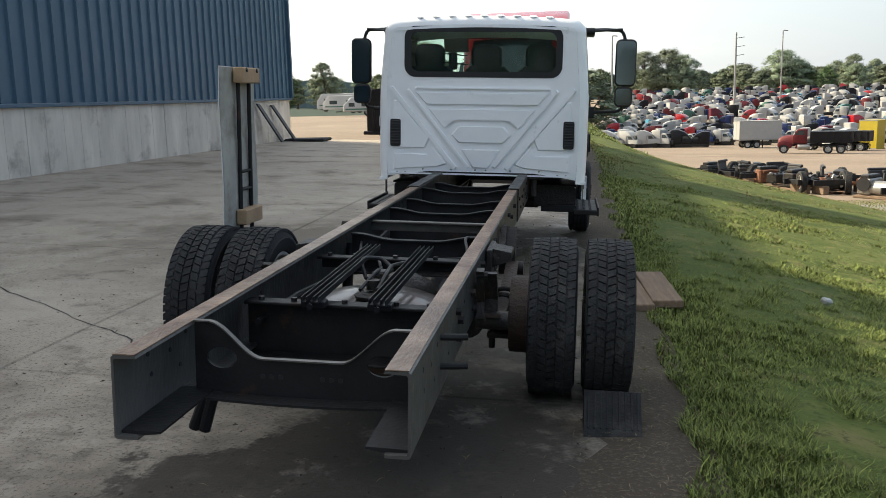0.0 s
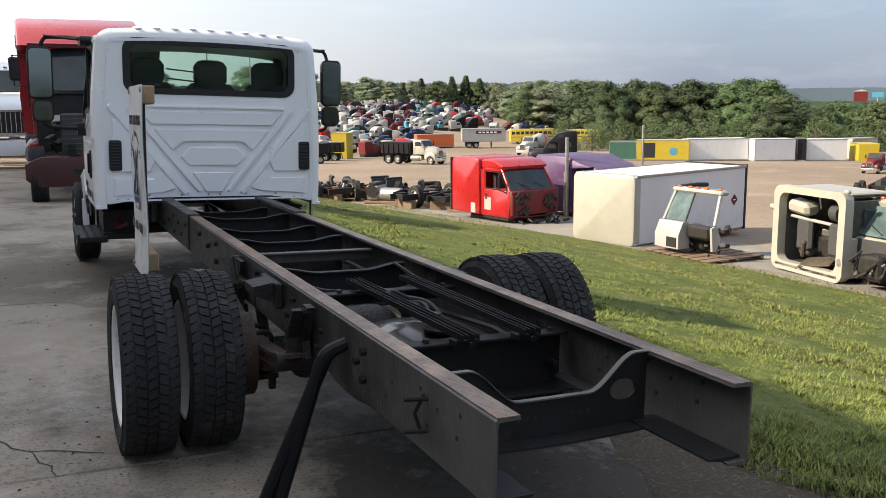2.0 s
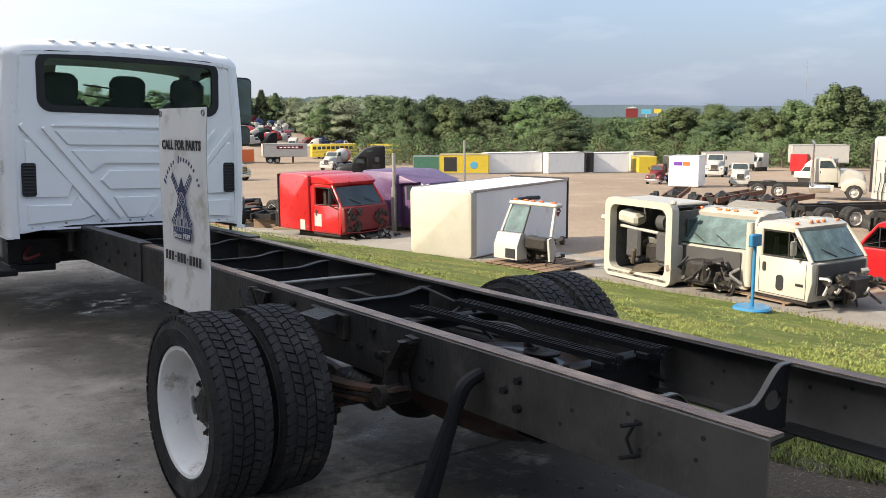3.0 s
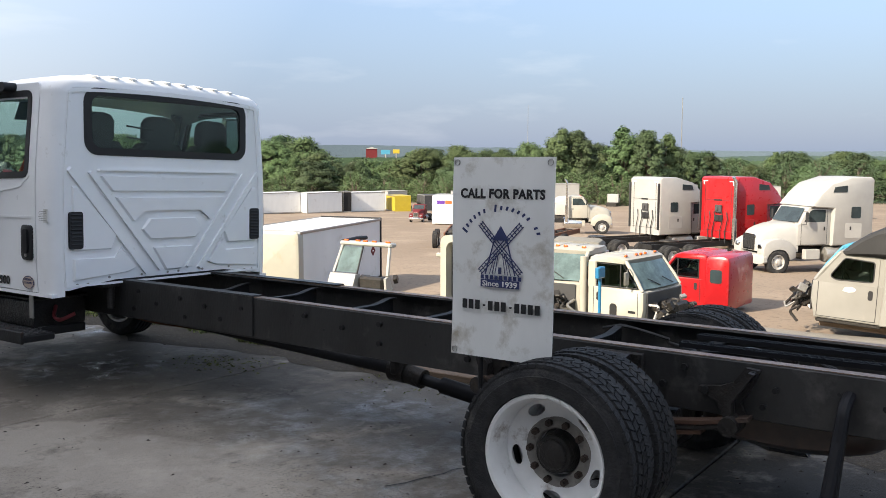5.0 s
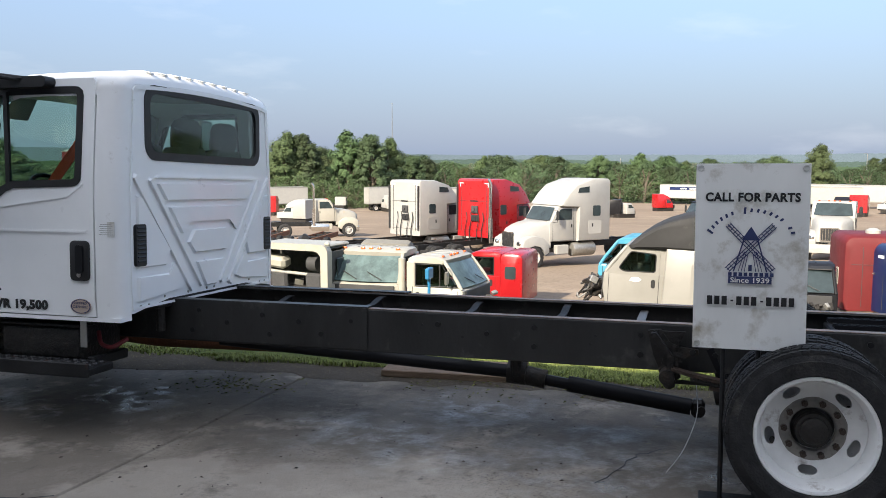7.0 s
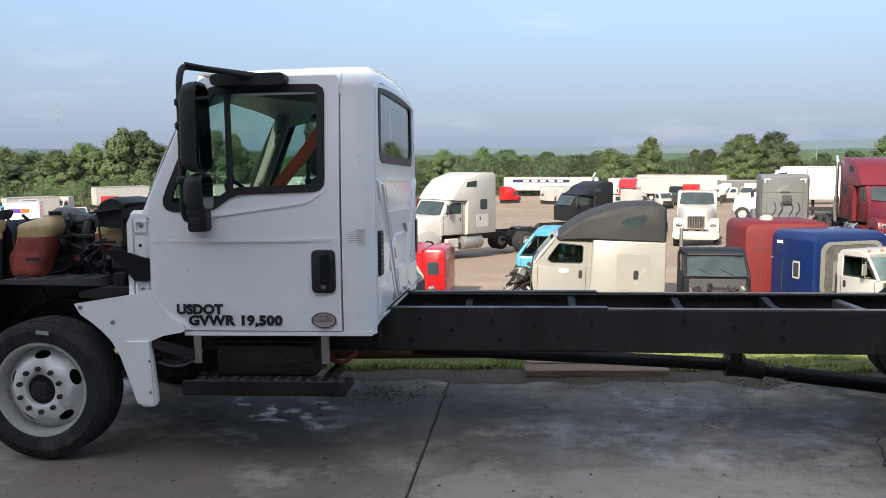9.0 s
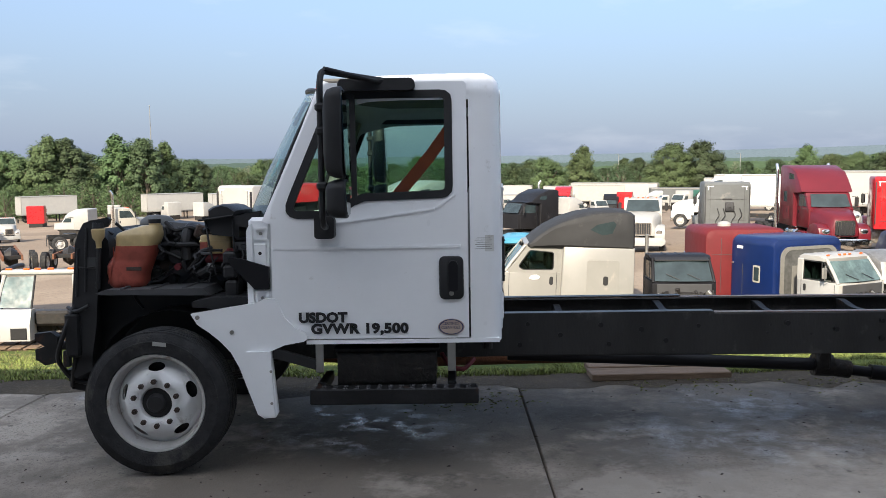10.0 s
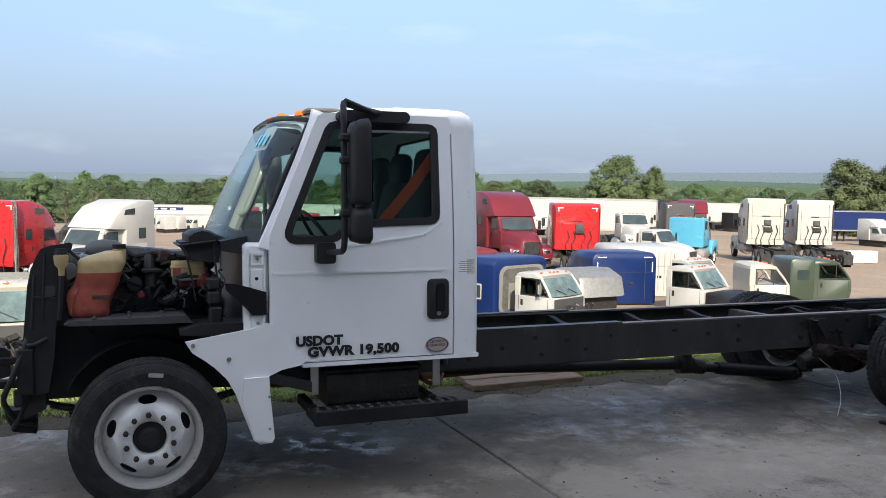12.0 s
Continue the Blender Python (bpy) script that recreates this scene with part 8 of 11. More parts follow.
# gutted white cab front on a pallet
gc = thing("cab_shell", "stripped white cab front with windscreen on a pallet", "cab shell", at_yard(14.5, 15.9, 266, 0.0))
pallet(gc, 2.4, 2.0)
for s in (-1, 1):
    part("pillar", Geo().tube([(s * 0.9, 0.55, 0.95), (s * 0.78, 0.25, 1.72)], 0.05, 8), M["aged_white"], gc)
    part("side_panel", Geo().prism([(0.50, 0.3), (0.62, 0.3), (0.68, 0.9), (0.5, 0.95), (0.35, 0.6)], "x", s * 0.86, s * 0.93), M["aged_white"], gc)
part("windscreen", Geo().loft([[(x, y, z) for x in (0.12, 0.80)] + [(x, y - 0.01, z) for x in (0.80, 0.12)] for y, z in ((0.58, 0.98), (0.27, 1.66))]), M["glass_dust_sky"], gc, "half a pale teal windscreen")
part("centre_post", Geo().tube([(0.1, 0.57, 0.95), (0.1, 0.26, 1.68)], 0.025, 8), M["black_plastic"], gc)
part("header", Geo().box((0, 0.18, 1.75), (1.75, 0.30, 0.12), 0.04), M["aged_white"], gc)
part("roof_strut", Geo().tube([(0.85, 0.2, 1.78), (0.9, -0.6, 1.80), (0.9, -1.0, 1.78)], 0.06, 8), M["black_plastic"], gc)
for x in (-0.7, -0.25, 0.05, 0.3, 0.7):
    part("marker_lamp", Geo().box((x, 0.22, 1.83), (0.14, 0.08, 0.05), 0.015), M["amber"], gc)
part("scuttle", Geo().prism([(0.45, 0.25), (0.85, 0.25), (0.85, 0.62), (0.7, 0.95), (0.5, 0.95)], "x", 0.05, 0.92), M["aged_white"], gc)
part("scuttle_hole", Geo().box((0.3, 0.86, 0.42), (0.36, 0.02, 0.26), 0.04), M["black_plastic"], gc)
part("dash_frame", Geo().box((-0.35, 0.45, 0.72), (0.8, 0.3, 0.35), 0.06), M["greasy"], gc)
engine_clutter(gc, 0.0, 0.45, 5, 1.6, 24)
# cream cab lying open at the back
oc = thing("cab_shell", "cream cab shell with its whole back cut open", "cab shell", at_yard(15.1, 12.4, 98, 0.05))
g = Geo()
ring_panel(g, [(x, 1.0 + z) for x, z in rounded(2.35, 2.0, 0.22, 5)], [(x, 1.02 + z) for x, z in rounded(1.95, 1.62, 0.2, 5)], (0, 1.0), lambda u, v, d: (u, -0.65 + d, v), 0.22)
part("back_frame", g, M["cream_paint"], oc, "cream frame round the opening", 50)
g = Geo()
for s in (-1, 1):
    g.box((s * 1.1, 0.05, 0.55), (0.08, 1.25, 0.9), 0.03)
g.box((0, 0.1, 1.93), (2.0, 1.3, 0.07), 0.03)
part("shell", g, M["cream_paint"], oc)
part("side_window", Geo().box((-1.12, 0.25, 1.35), (0.03, 0.7, 0.55), 0.03), M["glass_far"], oc)
part("side_window", Geo().box((1.12, 0.25, 1.35), (0.03, 0.7, 0.55), 0.03), M["glass_far"], oc)
part("floor", Geo().box((0, 0, 0.12), (2.1, 1.3, 0.1), 0.02), M["charcoal"], oc)
part("dash", Geo().box((0, 0.62, 0.75), (2.0, 0.2, 1.0), 0.06), M["charcoal"], oc)
part("cross_tube", Geo().cyl((-0.95, -0.3, 1.25), (0.95, -0.2, 1.15), 0.04, 10), M["aged_white"], oc)
for x in (-0.5, 0.55):
    part("seat", Geo().box((x, 0.0, 0.45), (0.5, 0.5, 0.2), 0.06).box((x, -0.25, 0.85), (0.5, 0.16, 0.75), 0.06), M["seat_grey"], oc, "dark torn seat")
engine_clutter(oc, 0.2, 0.6, 8, 1.5, 18)
# panels added over the inner walls to make the open inside dark
part("lining", Geo().box((-1.04, 0.0, 0.95), (0.03, 1.2, 1.7), 0.01).box((1.04, 0.0, 0.95), (0.03, 1.2, 1.7), 0.01).box((0, 0.0, 1.87), (2.0, 1.2, 0.03), 0.01).box((0, 0.52, 1.0), (2.0, 0.04, 1.6), 0.01), M["interior"], oc, "dark panels added to darken the inside")
part("air_cleaner", Geo().cyl((0.45, -0.25, 1.48), (0.75, -0.3, 1.48), 0.2, 16).cyl((0.42, -0.25, 1.48), (0.44, -0.25, 1.48), 0.12, 14), M["charcoal"], oc, "round dark air cleaner")
part("duct_box", Geo().box((-0.55, -0.3, 1.50), (0.7, 0.4, 0.30), 0.08, pose(0, 0, 0, 8, 6, 0)), M["cream_paint"], oc, "cream moulded duct")
part("torn_floor_mat", Geo().box((0.1, -0.35, 0.30), (0.8, 0.5, 0.05), 0.02, pose(0, 0, 0, 18, -10, 20)).box((-0.3, -0.45, 0.55), (0.12, 0.10, 0.5), 0.03, pose(0, 0, 0, 20, 30, 0)), M["dirt"], oc)
part("horn_bracket", Geo().box((-1.25, -0.6, 1.45), (0.2, 0.1, 0.12), 0.03).box((1.15, -0.6, 2.02), (0.14, 0.12, 0.1), 0.03), M["cream_paint"], oc)
# cab with its windscreen to the bank
t = near_cab("day_cab", "cream cab without hood, engine side torn open", "cream_paint", at_yard(16.35, 10.6, 270, 0.22), bay=12)
part("blue_rag", Geo().loft([[(-0.95, 1.15 + 0.05 * k, 1.35 - 0.25 * k), (-0.55, 1.2 + 0.05 * k, 1.32 - 0.25 * k), (-0.55, 1.22 + 0.05 * k, 1.32 - 0.25 * k), (-0.95, 1.17 + 0.05 * k, 1.35 - 0.25 * k)] for k in (0, 1, 2)]), M["light_blue"], t, "bright blue rag")
part("roof_duct", hull(Geo(), [(-0.5, 1.35), (-0.5, 1.70), (-0.3, 1.80), (-0.02, 1.72), (-0.02, 1.35)], 0.7, 0.12), M["trim_grey"], t, "grey moulded duct behind the roof")
part("blue_stripe", Geo().box((-1.0, 0.9, 0.3), (0.012, 0.5, 0.18), 0.0), M["trim_grey"], t)
t = near_cab("day_cab", "cream day cab on a pallet, hood gone, exhaust stub behind", "cream_paint", at_yard(15.6, 9.3, 188, 0.2, 0.94), bay=15, mirror=1)
pallet(t, 2.2, 2.2, -0.2)
part("exhaust_stub", Geo().cyl((0.98, -0.12, 0.1), (0.98, -0.12, 1.62), 0.09, 14), M["cream_paint"], t)
part("side_vent", Geo().loft([[(1.0 + d, 0.78 + y, 0.34 + z) for y, z in rounded(0.2, 0.36, 0.08)] for d in (0.0, 0.012)]), M["black_plastic"], t, "black oval vent")
part("number_bar", Geo().box((1.005, 1.30, 0.36), (0.012, 0.2, 0.06)), M["ink_black"], t)
# blue pump stand in the grass
bs = thing("pump_stand", "bright blue steel stand with a round foot in the grass", "stand", at_yard(12.9, 8.3, 0, 0.03))
M["stand_blue"] = mat("stand_blue", (0.02, 0.15, 0.30), 0.4, vary=0.1, coat=0.2)
part("foot", Geo().lathe([(0.0, 0.0), (0.0, 0.36), (0.06, 0.38), (0.10, 0.34), (0.10, 0.0)], (0, 0, 0), "z", 20), M["stand_blue"], bs)
part("pole", Geo().cyl((0, 0, 0.05), (0, 0, 1.55), 0.035, 10), M["stand_blue"], bs)
part("head", Geo().box((0, 0, 1.42), (0.34, 0.10, 0.24), 0.02), M["stand_blue"], bs)
# more cabs of the near row, behind the frame
near_cab("sleeper_cab", "red sleeper cab behind the cream cabs", "red_paint", at_yard(20.2, 8.0, 4, 0.12, 0.88), sleeper=0.75, top=1.66, lamps=False, bay=33)
t = thing("hood", "red truck hood lying on the gravel", "truck hood", at_yard(18.6, 13.6, 80, 0.05))
part("shell", hull(Geo(), [(0, 0.2), (0.0, 1.0), (0.8, 1.05), (1.5, 0.8), (1.7, 0.3), (1.5, 0.2)], 1.0, 0.2), M["red_paint"], t)
part("liner", Geo().box((0, 0.7, 0.15), (1.7, 1.3, 0.2), 0.05), M["black_plastic"], t)
t = near_cab("sleeper_cab", "beige sleeper cab with dull charcoal roof, hood gone", "beige_paint", at_yard(18.25, 3.32, 2, 0.35, 1.0, 2), bay=21, lamps=False, window=False)
L, top = 1.85, 2.56
part("bunk", hull(Geo(), [(-L, 0.0), (-L + 0.03, 1.60), (0.06, 1.60), (0.10, 0.0)], 1.1, 0.06), M["beige_paint"], t)
part("roof_fairing", hull(Geo(), [(-L + 0.02, 1.56), (-L + 0.03, 2.0), (-L + 0.06, top - 0.10), (-L + 0.16, top - 0.02), (-1.35, top), (-0.85, top - 0.03), (-0.35, top - 0.13), (0.12, top - 0.30), (0.50, top - 0.51), (0.80, top - 0.74), (1.02, 1.60), (0.98, 1.52), (0.3, 1.52)], 1.12, 0.20), M["roof_charcoal"], t, "dull charcoal roof fairing")
for s in (-1, 1):
    part("bunk_pane", Geo().loft([[(s * (1.10 + d), y, z) for y, z in ((-0.62, 2.06), (-0.80, 2.20), (-1.22, 2.30), (-1.30, 2.22), (-1.20, 1.98), (-0.95, 1.92))] for d in (-0.03, 0.025)]), M["glass_far"], t)
    part("locker_door", Geo().loft([[(s * (1.10 + d), -1.0 + y, 0.78 + z) for y, z in rounded(0.85, 0.95, 0.06)] for d in (-0.02, 0.010)]), M["beige_paint"], t)
    part("locker_latch", Geo().loft([[(s * (1.112 + d), -1.08 + y, 0.72 + z) for y, z in rounded(0.13, 0.24, 0.05)] for d in (-0.02, 0.010)]), M["black_plastic"], t)
    opening = arc([(0.30, 0.96), (0.30, 1.42), (0.93, 1.46), (1.22, 1.02), (1.10, 0.94)], 0.07, 4, True)
    g = Geo()
    ring_panel(g, [(0.20, 0.86), (0.20, 1.55), (1.02, 1.55), (1.50, 0.90), (1.50, 0.86)], opening, (0.70, 1.18), lambda u, v, d: (s * (1.004 - d), u, v), 0.03)
    if s < 0:
        g.f = [f[::-1] for f in g.f]
    part("upper_door", g, M["beige_paint"], t, "beige door frame round the window", 50)
    part("window_seal", Geo().tube([(s * 1.004, u, v) for u, v in opening + opening[:1]], 0.014, 6), M["black_plastic"], t)
    part("door_pane", Geo().loft([[(s * d, u, v) for u, v in opening] for d in (0.984, 0.988)]), M["glass_dark"], t, "greenish door glass")
    part("door_patch", Geo().loft([[(s * (1.001 + d), 0.78 + u, 0.74 + v) for u, v in ((-0.14, 0.02), (-0.04, 0.07), (0.10, 0.05), (0.15, -0.03), (0.03, -0.06), (-0.09, -0.04))] for d in (0.0, 0.004)]), M["white_paint"], t, "bare white patch")
# invented cab that fills the place of a bright blue tarp
t = near_cab("day_cab", "light blue cab form standing in for a blue tarp beside the beige sleeper", "light_blue", at_yard(21.2, 3.7, 5, 0.35), lamps=False)
part("block", Geo().box((0, 0.7, -0.3), (1.6, 1.3, 0.5), 0.05), M["greasy"], t)
t = near_cab("day_cab", "black day cab on the gravel", "black_paint", at_yard(18.4, 0.15, 272, 0.1, 0.84), bay=52, screen_m="glass_far", lamps=False)
part("stack_stub", Geo().cyl((0.85, -0.2, 0.3), (0.85, -0.2, 2.25), 0.06, 14), M["steel"], t)
part("sun_visor", Geo().box((0, 1.12, 1.58), (1.7, 0.22, 0.04), 0.015, pose(0, 0, 0, -20, 0, 0)), M["black_plastic"], t, "black visor")
t = sleeper_box("sleeper_box", "faded red bunk box standing on the gravel", "dull_red", at_yard(22.2, -2.35, 88, 0.05), 2.1, 1.22, 2.02, tape=False)
part("roof_vent", Geo().lathe([(0, 0.2), (0.1, 0.2), (0.16, 0.1), (0.17, 0.0)], (-0.3, -1.0, 2.0), "z", 16), M["aged_white"], t, "white round roof vent")
t = sleeper_box("sleeper_box", "glossy dark blue bunk box with open arch", "blue_paint", at_yard(20.0, -2.95, 68, 0.06), 1.7, 1.22, 1.78, arch=True, tape=False)
part("number_bar", Geo().box((-1.222, -0.35, 1.45), (0.01, 0.24, 0.08)), M["white_paint"], t)
t = sleeper_box("sleeper_box", "dark blue bunk box with taped flat back", "blue_paint", at_yard(21.6, -8.45, 98, 0.06), 1.7, 1.2, 1.76)
part("cab_side", hull(Geo(), [(-0.1, 0.0), (-0.1, 1.75), (0.6, 1.62), (1.1, 1.1), (1.1, 0.0)], 1.1, 0.12), M["blue_paint"], t)
t = near_cab("day_cab", "white day cab with roof lamps, hood gone", "aged_white", at_yard(17.6, -3.55, 244, 0.02, 0.84), bay=172, mirror=1)
t = near_cab("day_cab", "white day cab with black hood tipped ahead", "aged_white", at_yard(18.8, -9.65, 246, 0.02, 0.86))
part("front_hood", hull(Geo(), [(1.62, 0.2), (1.62, 0.80), (2.2, 0.86), (2.7, 0.7), (2.9, 0.3)], 0.95, 0.16), M["black_paint"], t, "black hood")
near_cab("cab_shell", "cream cab shell with missing glass", "cream_paint", at_yard(19.2, -12.5, 200, 0.02, 0.88), window=False, screen=False)
near_cab("cab_shell", "white cab roof behind the cream shell", "aged_white", at_yard(22.4, -12.2, 250, 0.0, 0.86))
near_cab("sleeper_cab", "dark green flat-top cab on the gravel", "dark_green", at_yard(20.4, -16.4, 200, 0.05, 0.9), sleeper=1.0, top=1.74)
t = sleeper_box("sleeper_box", "long white bunk box with ribbed flank", "aged_white", at_yard(24.6, -11.2, 100, 0.05), 2.6, 1.4, 1.85, tape=False)
for k in range(9):
    part("rib", Geo().box((-0.95 + 0.24 * k, -2.64, 1.0), (0.04, 0.02, 1.5), 0.006), M["aged_white"], t)
t = thing("hood", "silver truck hood with headlamps lying on the gravel", "truck hood", at_yard(19.4, -6.0, 262, 0.05))
part("shell", hull(Geo(), [(0, 0.5), (0.0, 1.30), (0.8, 1.35), (1.4, 1.1), (1.55, 0.5)], 0.9, 0.2), M["steel"], t)
part("base", Geo().box((0, 0.7, 0.25), (1.5, 1.2, 0.55), 0.05), M["greasy"], t)

# ---- parked tractors and trucks across the yard ----
rig("tractor", "white aero tractor with bonnet and torn fairing, dusty", "aged_white", at_yard(35.6, 8.6, 312), sleeper=1.9, top=2.85, stack=False)
rig("tractor", "bright red sleeper tractor, tail to the bank, chrome stack", "red_paint", at_yard(38.8, 12.3, 119), sleeper=2.0, top=2.9, stack=1, back=True)
rig("tractor", "white sleeper tractor seen from its flat back", "aged_white", at_yard(39.5, 16.2, 119), sleeper=2.0, top=2.85, back=True)
rig("day_truck", "cream day-cab tractor on a long bare frame", "cream_paint", at_yard(55.5, 30.3, 150), sleeper=0.0, stack=1)
rig("tractor", "dark sleeper tractor with its hood off", "black_paint", at_yard(49.5, 1.4, 330), sleeper=1.4, top=2.4, stack=1, hood=False)
rig("dump_truck", "white truck with black grille facing the bank", "aged_white", at_yard(42.5, -4.2, 282), sleeper=0.0)
rig("tractor", "matt grey sleeper tractor seen from behind", "grey_paint", at_yard(41.1, -8.1, 98), sleeper=1.7, top=2.3, aero=False, back=True, hood=True)
rig("tractor", "maroon aero sleeper tractor facing the bank", "maroon_paint", at_yard(35.5, -10.9, 272), sleeper=1.9, top=2.85, stack=2)
rig("tractor", "red sleeper tractor seen from behind", "red_paint", at_yard(34.2, -13.9, 108), sleeper=1.8, top=2.3, aero=False, back=True)
rig("day_truck", "light blue day cab on a bare frame", "light_blue", at_yard(35.4, -21.9, 140, 0, 0.98), sleeper=0.0)
rig("tractor", "white flat-backed sleeper tractor, rust streaks", "cream_paint", at_yard(40.3, -31.1, 118), sleeper=1.9, top=2.9, back=True)
rig("tractor", "white sleeper with roof cap torn off", "aged_white", at_yard(40.6, -35.3, 118), sleeper=1.9, top=2.9, back=True)
rig("tractor", "red aero sleeper tractor far across the yard", "red_paint", at_yard(120.0, -9.5, 285), sleeper=1.9, top=2.85)
rig("tractor", "black aero sleeper tractor broadside", "black_paint", at_yard(45.0, 70.5, 303, 0, 0.93), sleeper=1.9, top=2.75)
t = rig("tractor", "red sleeper tractor parked ahead on the apron, hood off", "red_paint", pose(-0.36, 17.4, apron_z(0, 17) - 0.01, 0, 0, 180), sleeper=1.9, top=2.3, hood=False, lamps=False, screen=False)
engine_clutter(t, 2.2, 1.15, 44, 1.5, 34)
g = Geo()
g.loft([[(x * (0.80 + 0.09 * v), 1.14 + 0.50 * v + 0.06 * (1 - x * x) + 0.02 * d, 2.74 - 0.78 * v + 0.014 * d) for x, v in ((-1, 0.02), (-0.5, 0), (0, 0), (0.5, 0), (1, 0.02), (1, 0.5), (1, 0.98), (0.5, 1), (0, 1), (-0.5, 1), (-1, 0.98), (-1, 0.5))] for d in (0.0, 1.0)])
part("windscreen", g, M["glass_far"], t, "big dark windscreen", 60)
# maroon paints the shadow on the red visor
part("visor", Geo().loft([[(x, 1.10 + d, z - 0.12 * d) for x, z in ((-0.98, 2.79), (-0.98, 2.86), (0.98, 2.86), (0.98, 2.79))] for d in (0.0, 0.26)]), M["maroon_paint"], t, "red visor over the windscreen, darkened to maroon for its shadow")
part("firewall", Geo().box((0, 1.62, 1.42), (1.86, 0.08, 1.08), 0.02).box((0, 1.66, 1.93), (1.9, 0.12, 0.06), 0.02), M["black_plastic"], t, "black firewall of the open engine bay")
part("radiator", Geo().box((0.15, 2.75, 1.15), (0.85, 0.1, 0.85), 0.03), M["charcoal"], t, "dark radiator core")
for k in range(9):
    part("radiator_fin", Geo().box((0.15, 2.805, 0.80 + 0.085 * k), (0.80, 0.012, 0.012)), M["grey_paint"], t)
M["faded_maroon"] = mat("faded_maroon", (0.075, 0.030, 0.030), 0.55, spec=0.3, vary=0.2, scale=2, dirt=(0.12, 0.075, 0.065), dirt_amt=0.3)
part("bumper", hull(Geo(), [(2.72, 0.36), (2.75, 0.86), (3.02, 0.84), (3.08, 0.60), (3.0, 0.34)], 1.18, 0.25), M["faded_maroon"], t, "faded maroon moulded bumper")
for x in (-0.45, 0.0, 0.35):
    part("bumper_slot", Geo().loft([[(x + a, 3.05 + d, 0.60 + b) for a, b in rounded(0.16, 0.09, 0.04)] for d in (0.0, 0.03)]), M["black_plastic"], t)
t = rig("tractor", "white aero tractor behind the red one", "white_paint", pose(-1.9, 27.5, apron_z(-1, 27) - 0.01, 0, 0, 180), sleeper=1.7, top=1.9)
rig("day_truck", "white service truck facing the bank", "aged_white", at_yard(70.0, 45.5, 235, 0, 0.75), sleeper=0.0)
rig("day_truck", "small red pickup truck with dark bed", "dull_red", at_yard(66.5, 52.0, 250, 0, 0.62), sleeper=0.0, lamps=False)
rig("day_truck", "white pickup truck on the gravel", "aged_white", at_yard(31.0, -16.4, 245, 0, 0.8), sleeper=0.0, lamps=False)
rig("day_truck", "white cab-over truck among trailers", "aged_white", at_yard(92, 63, 240), sleeper=0.0)
rig("tractor", "black sleeper tractor among trailers", "black_paint", at_yard(92, -58.5, 285), sleeper=1.9, top=2.85)
rig("day_truck", "white day-cab truck parked behind the tractors", "aged_white", at_yard(47.0, -25.5, 285), sleeper=0.0)
rig("tractor", "charcoal sleeper tractor with flat back", "charcoal", at_yard(53.0, -33.5, 110), sleeper=1.8, top=2.5, aero=False, back=True)
rig("tractor", "maroon aero sleeper beside the charcoal one", "maroon_paint", at_yard(58.0, -39.0, 300), sleeper=1.9, top=2.8)
rig("day_truck", "white day-cab tractor facing the bank", "aged_white", at_yard(50.5, -17.0, 262), sleeper=0.0)
rig("tractor", "white sleeper tractor broadside behind the row", "sheet_white", at_yard(62.0, -14.0, 20), sleeper=1.9, top=2.85)
rig("tractor", "maroon sleeper tractor among trailers", "maroon_paint", at_yard(98, -66, 285), sleeper=1.9, top=2.85)


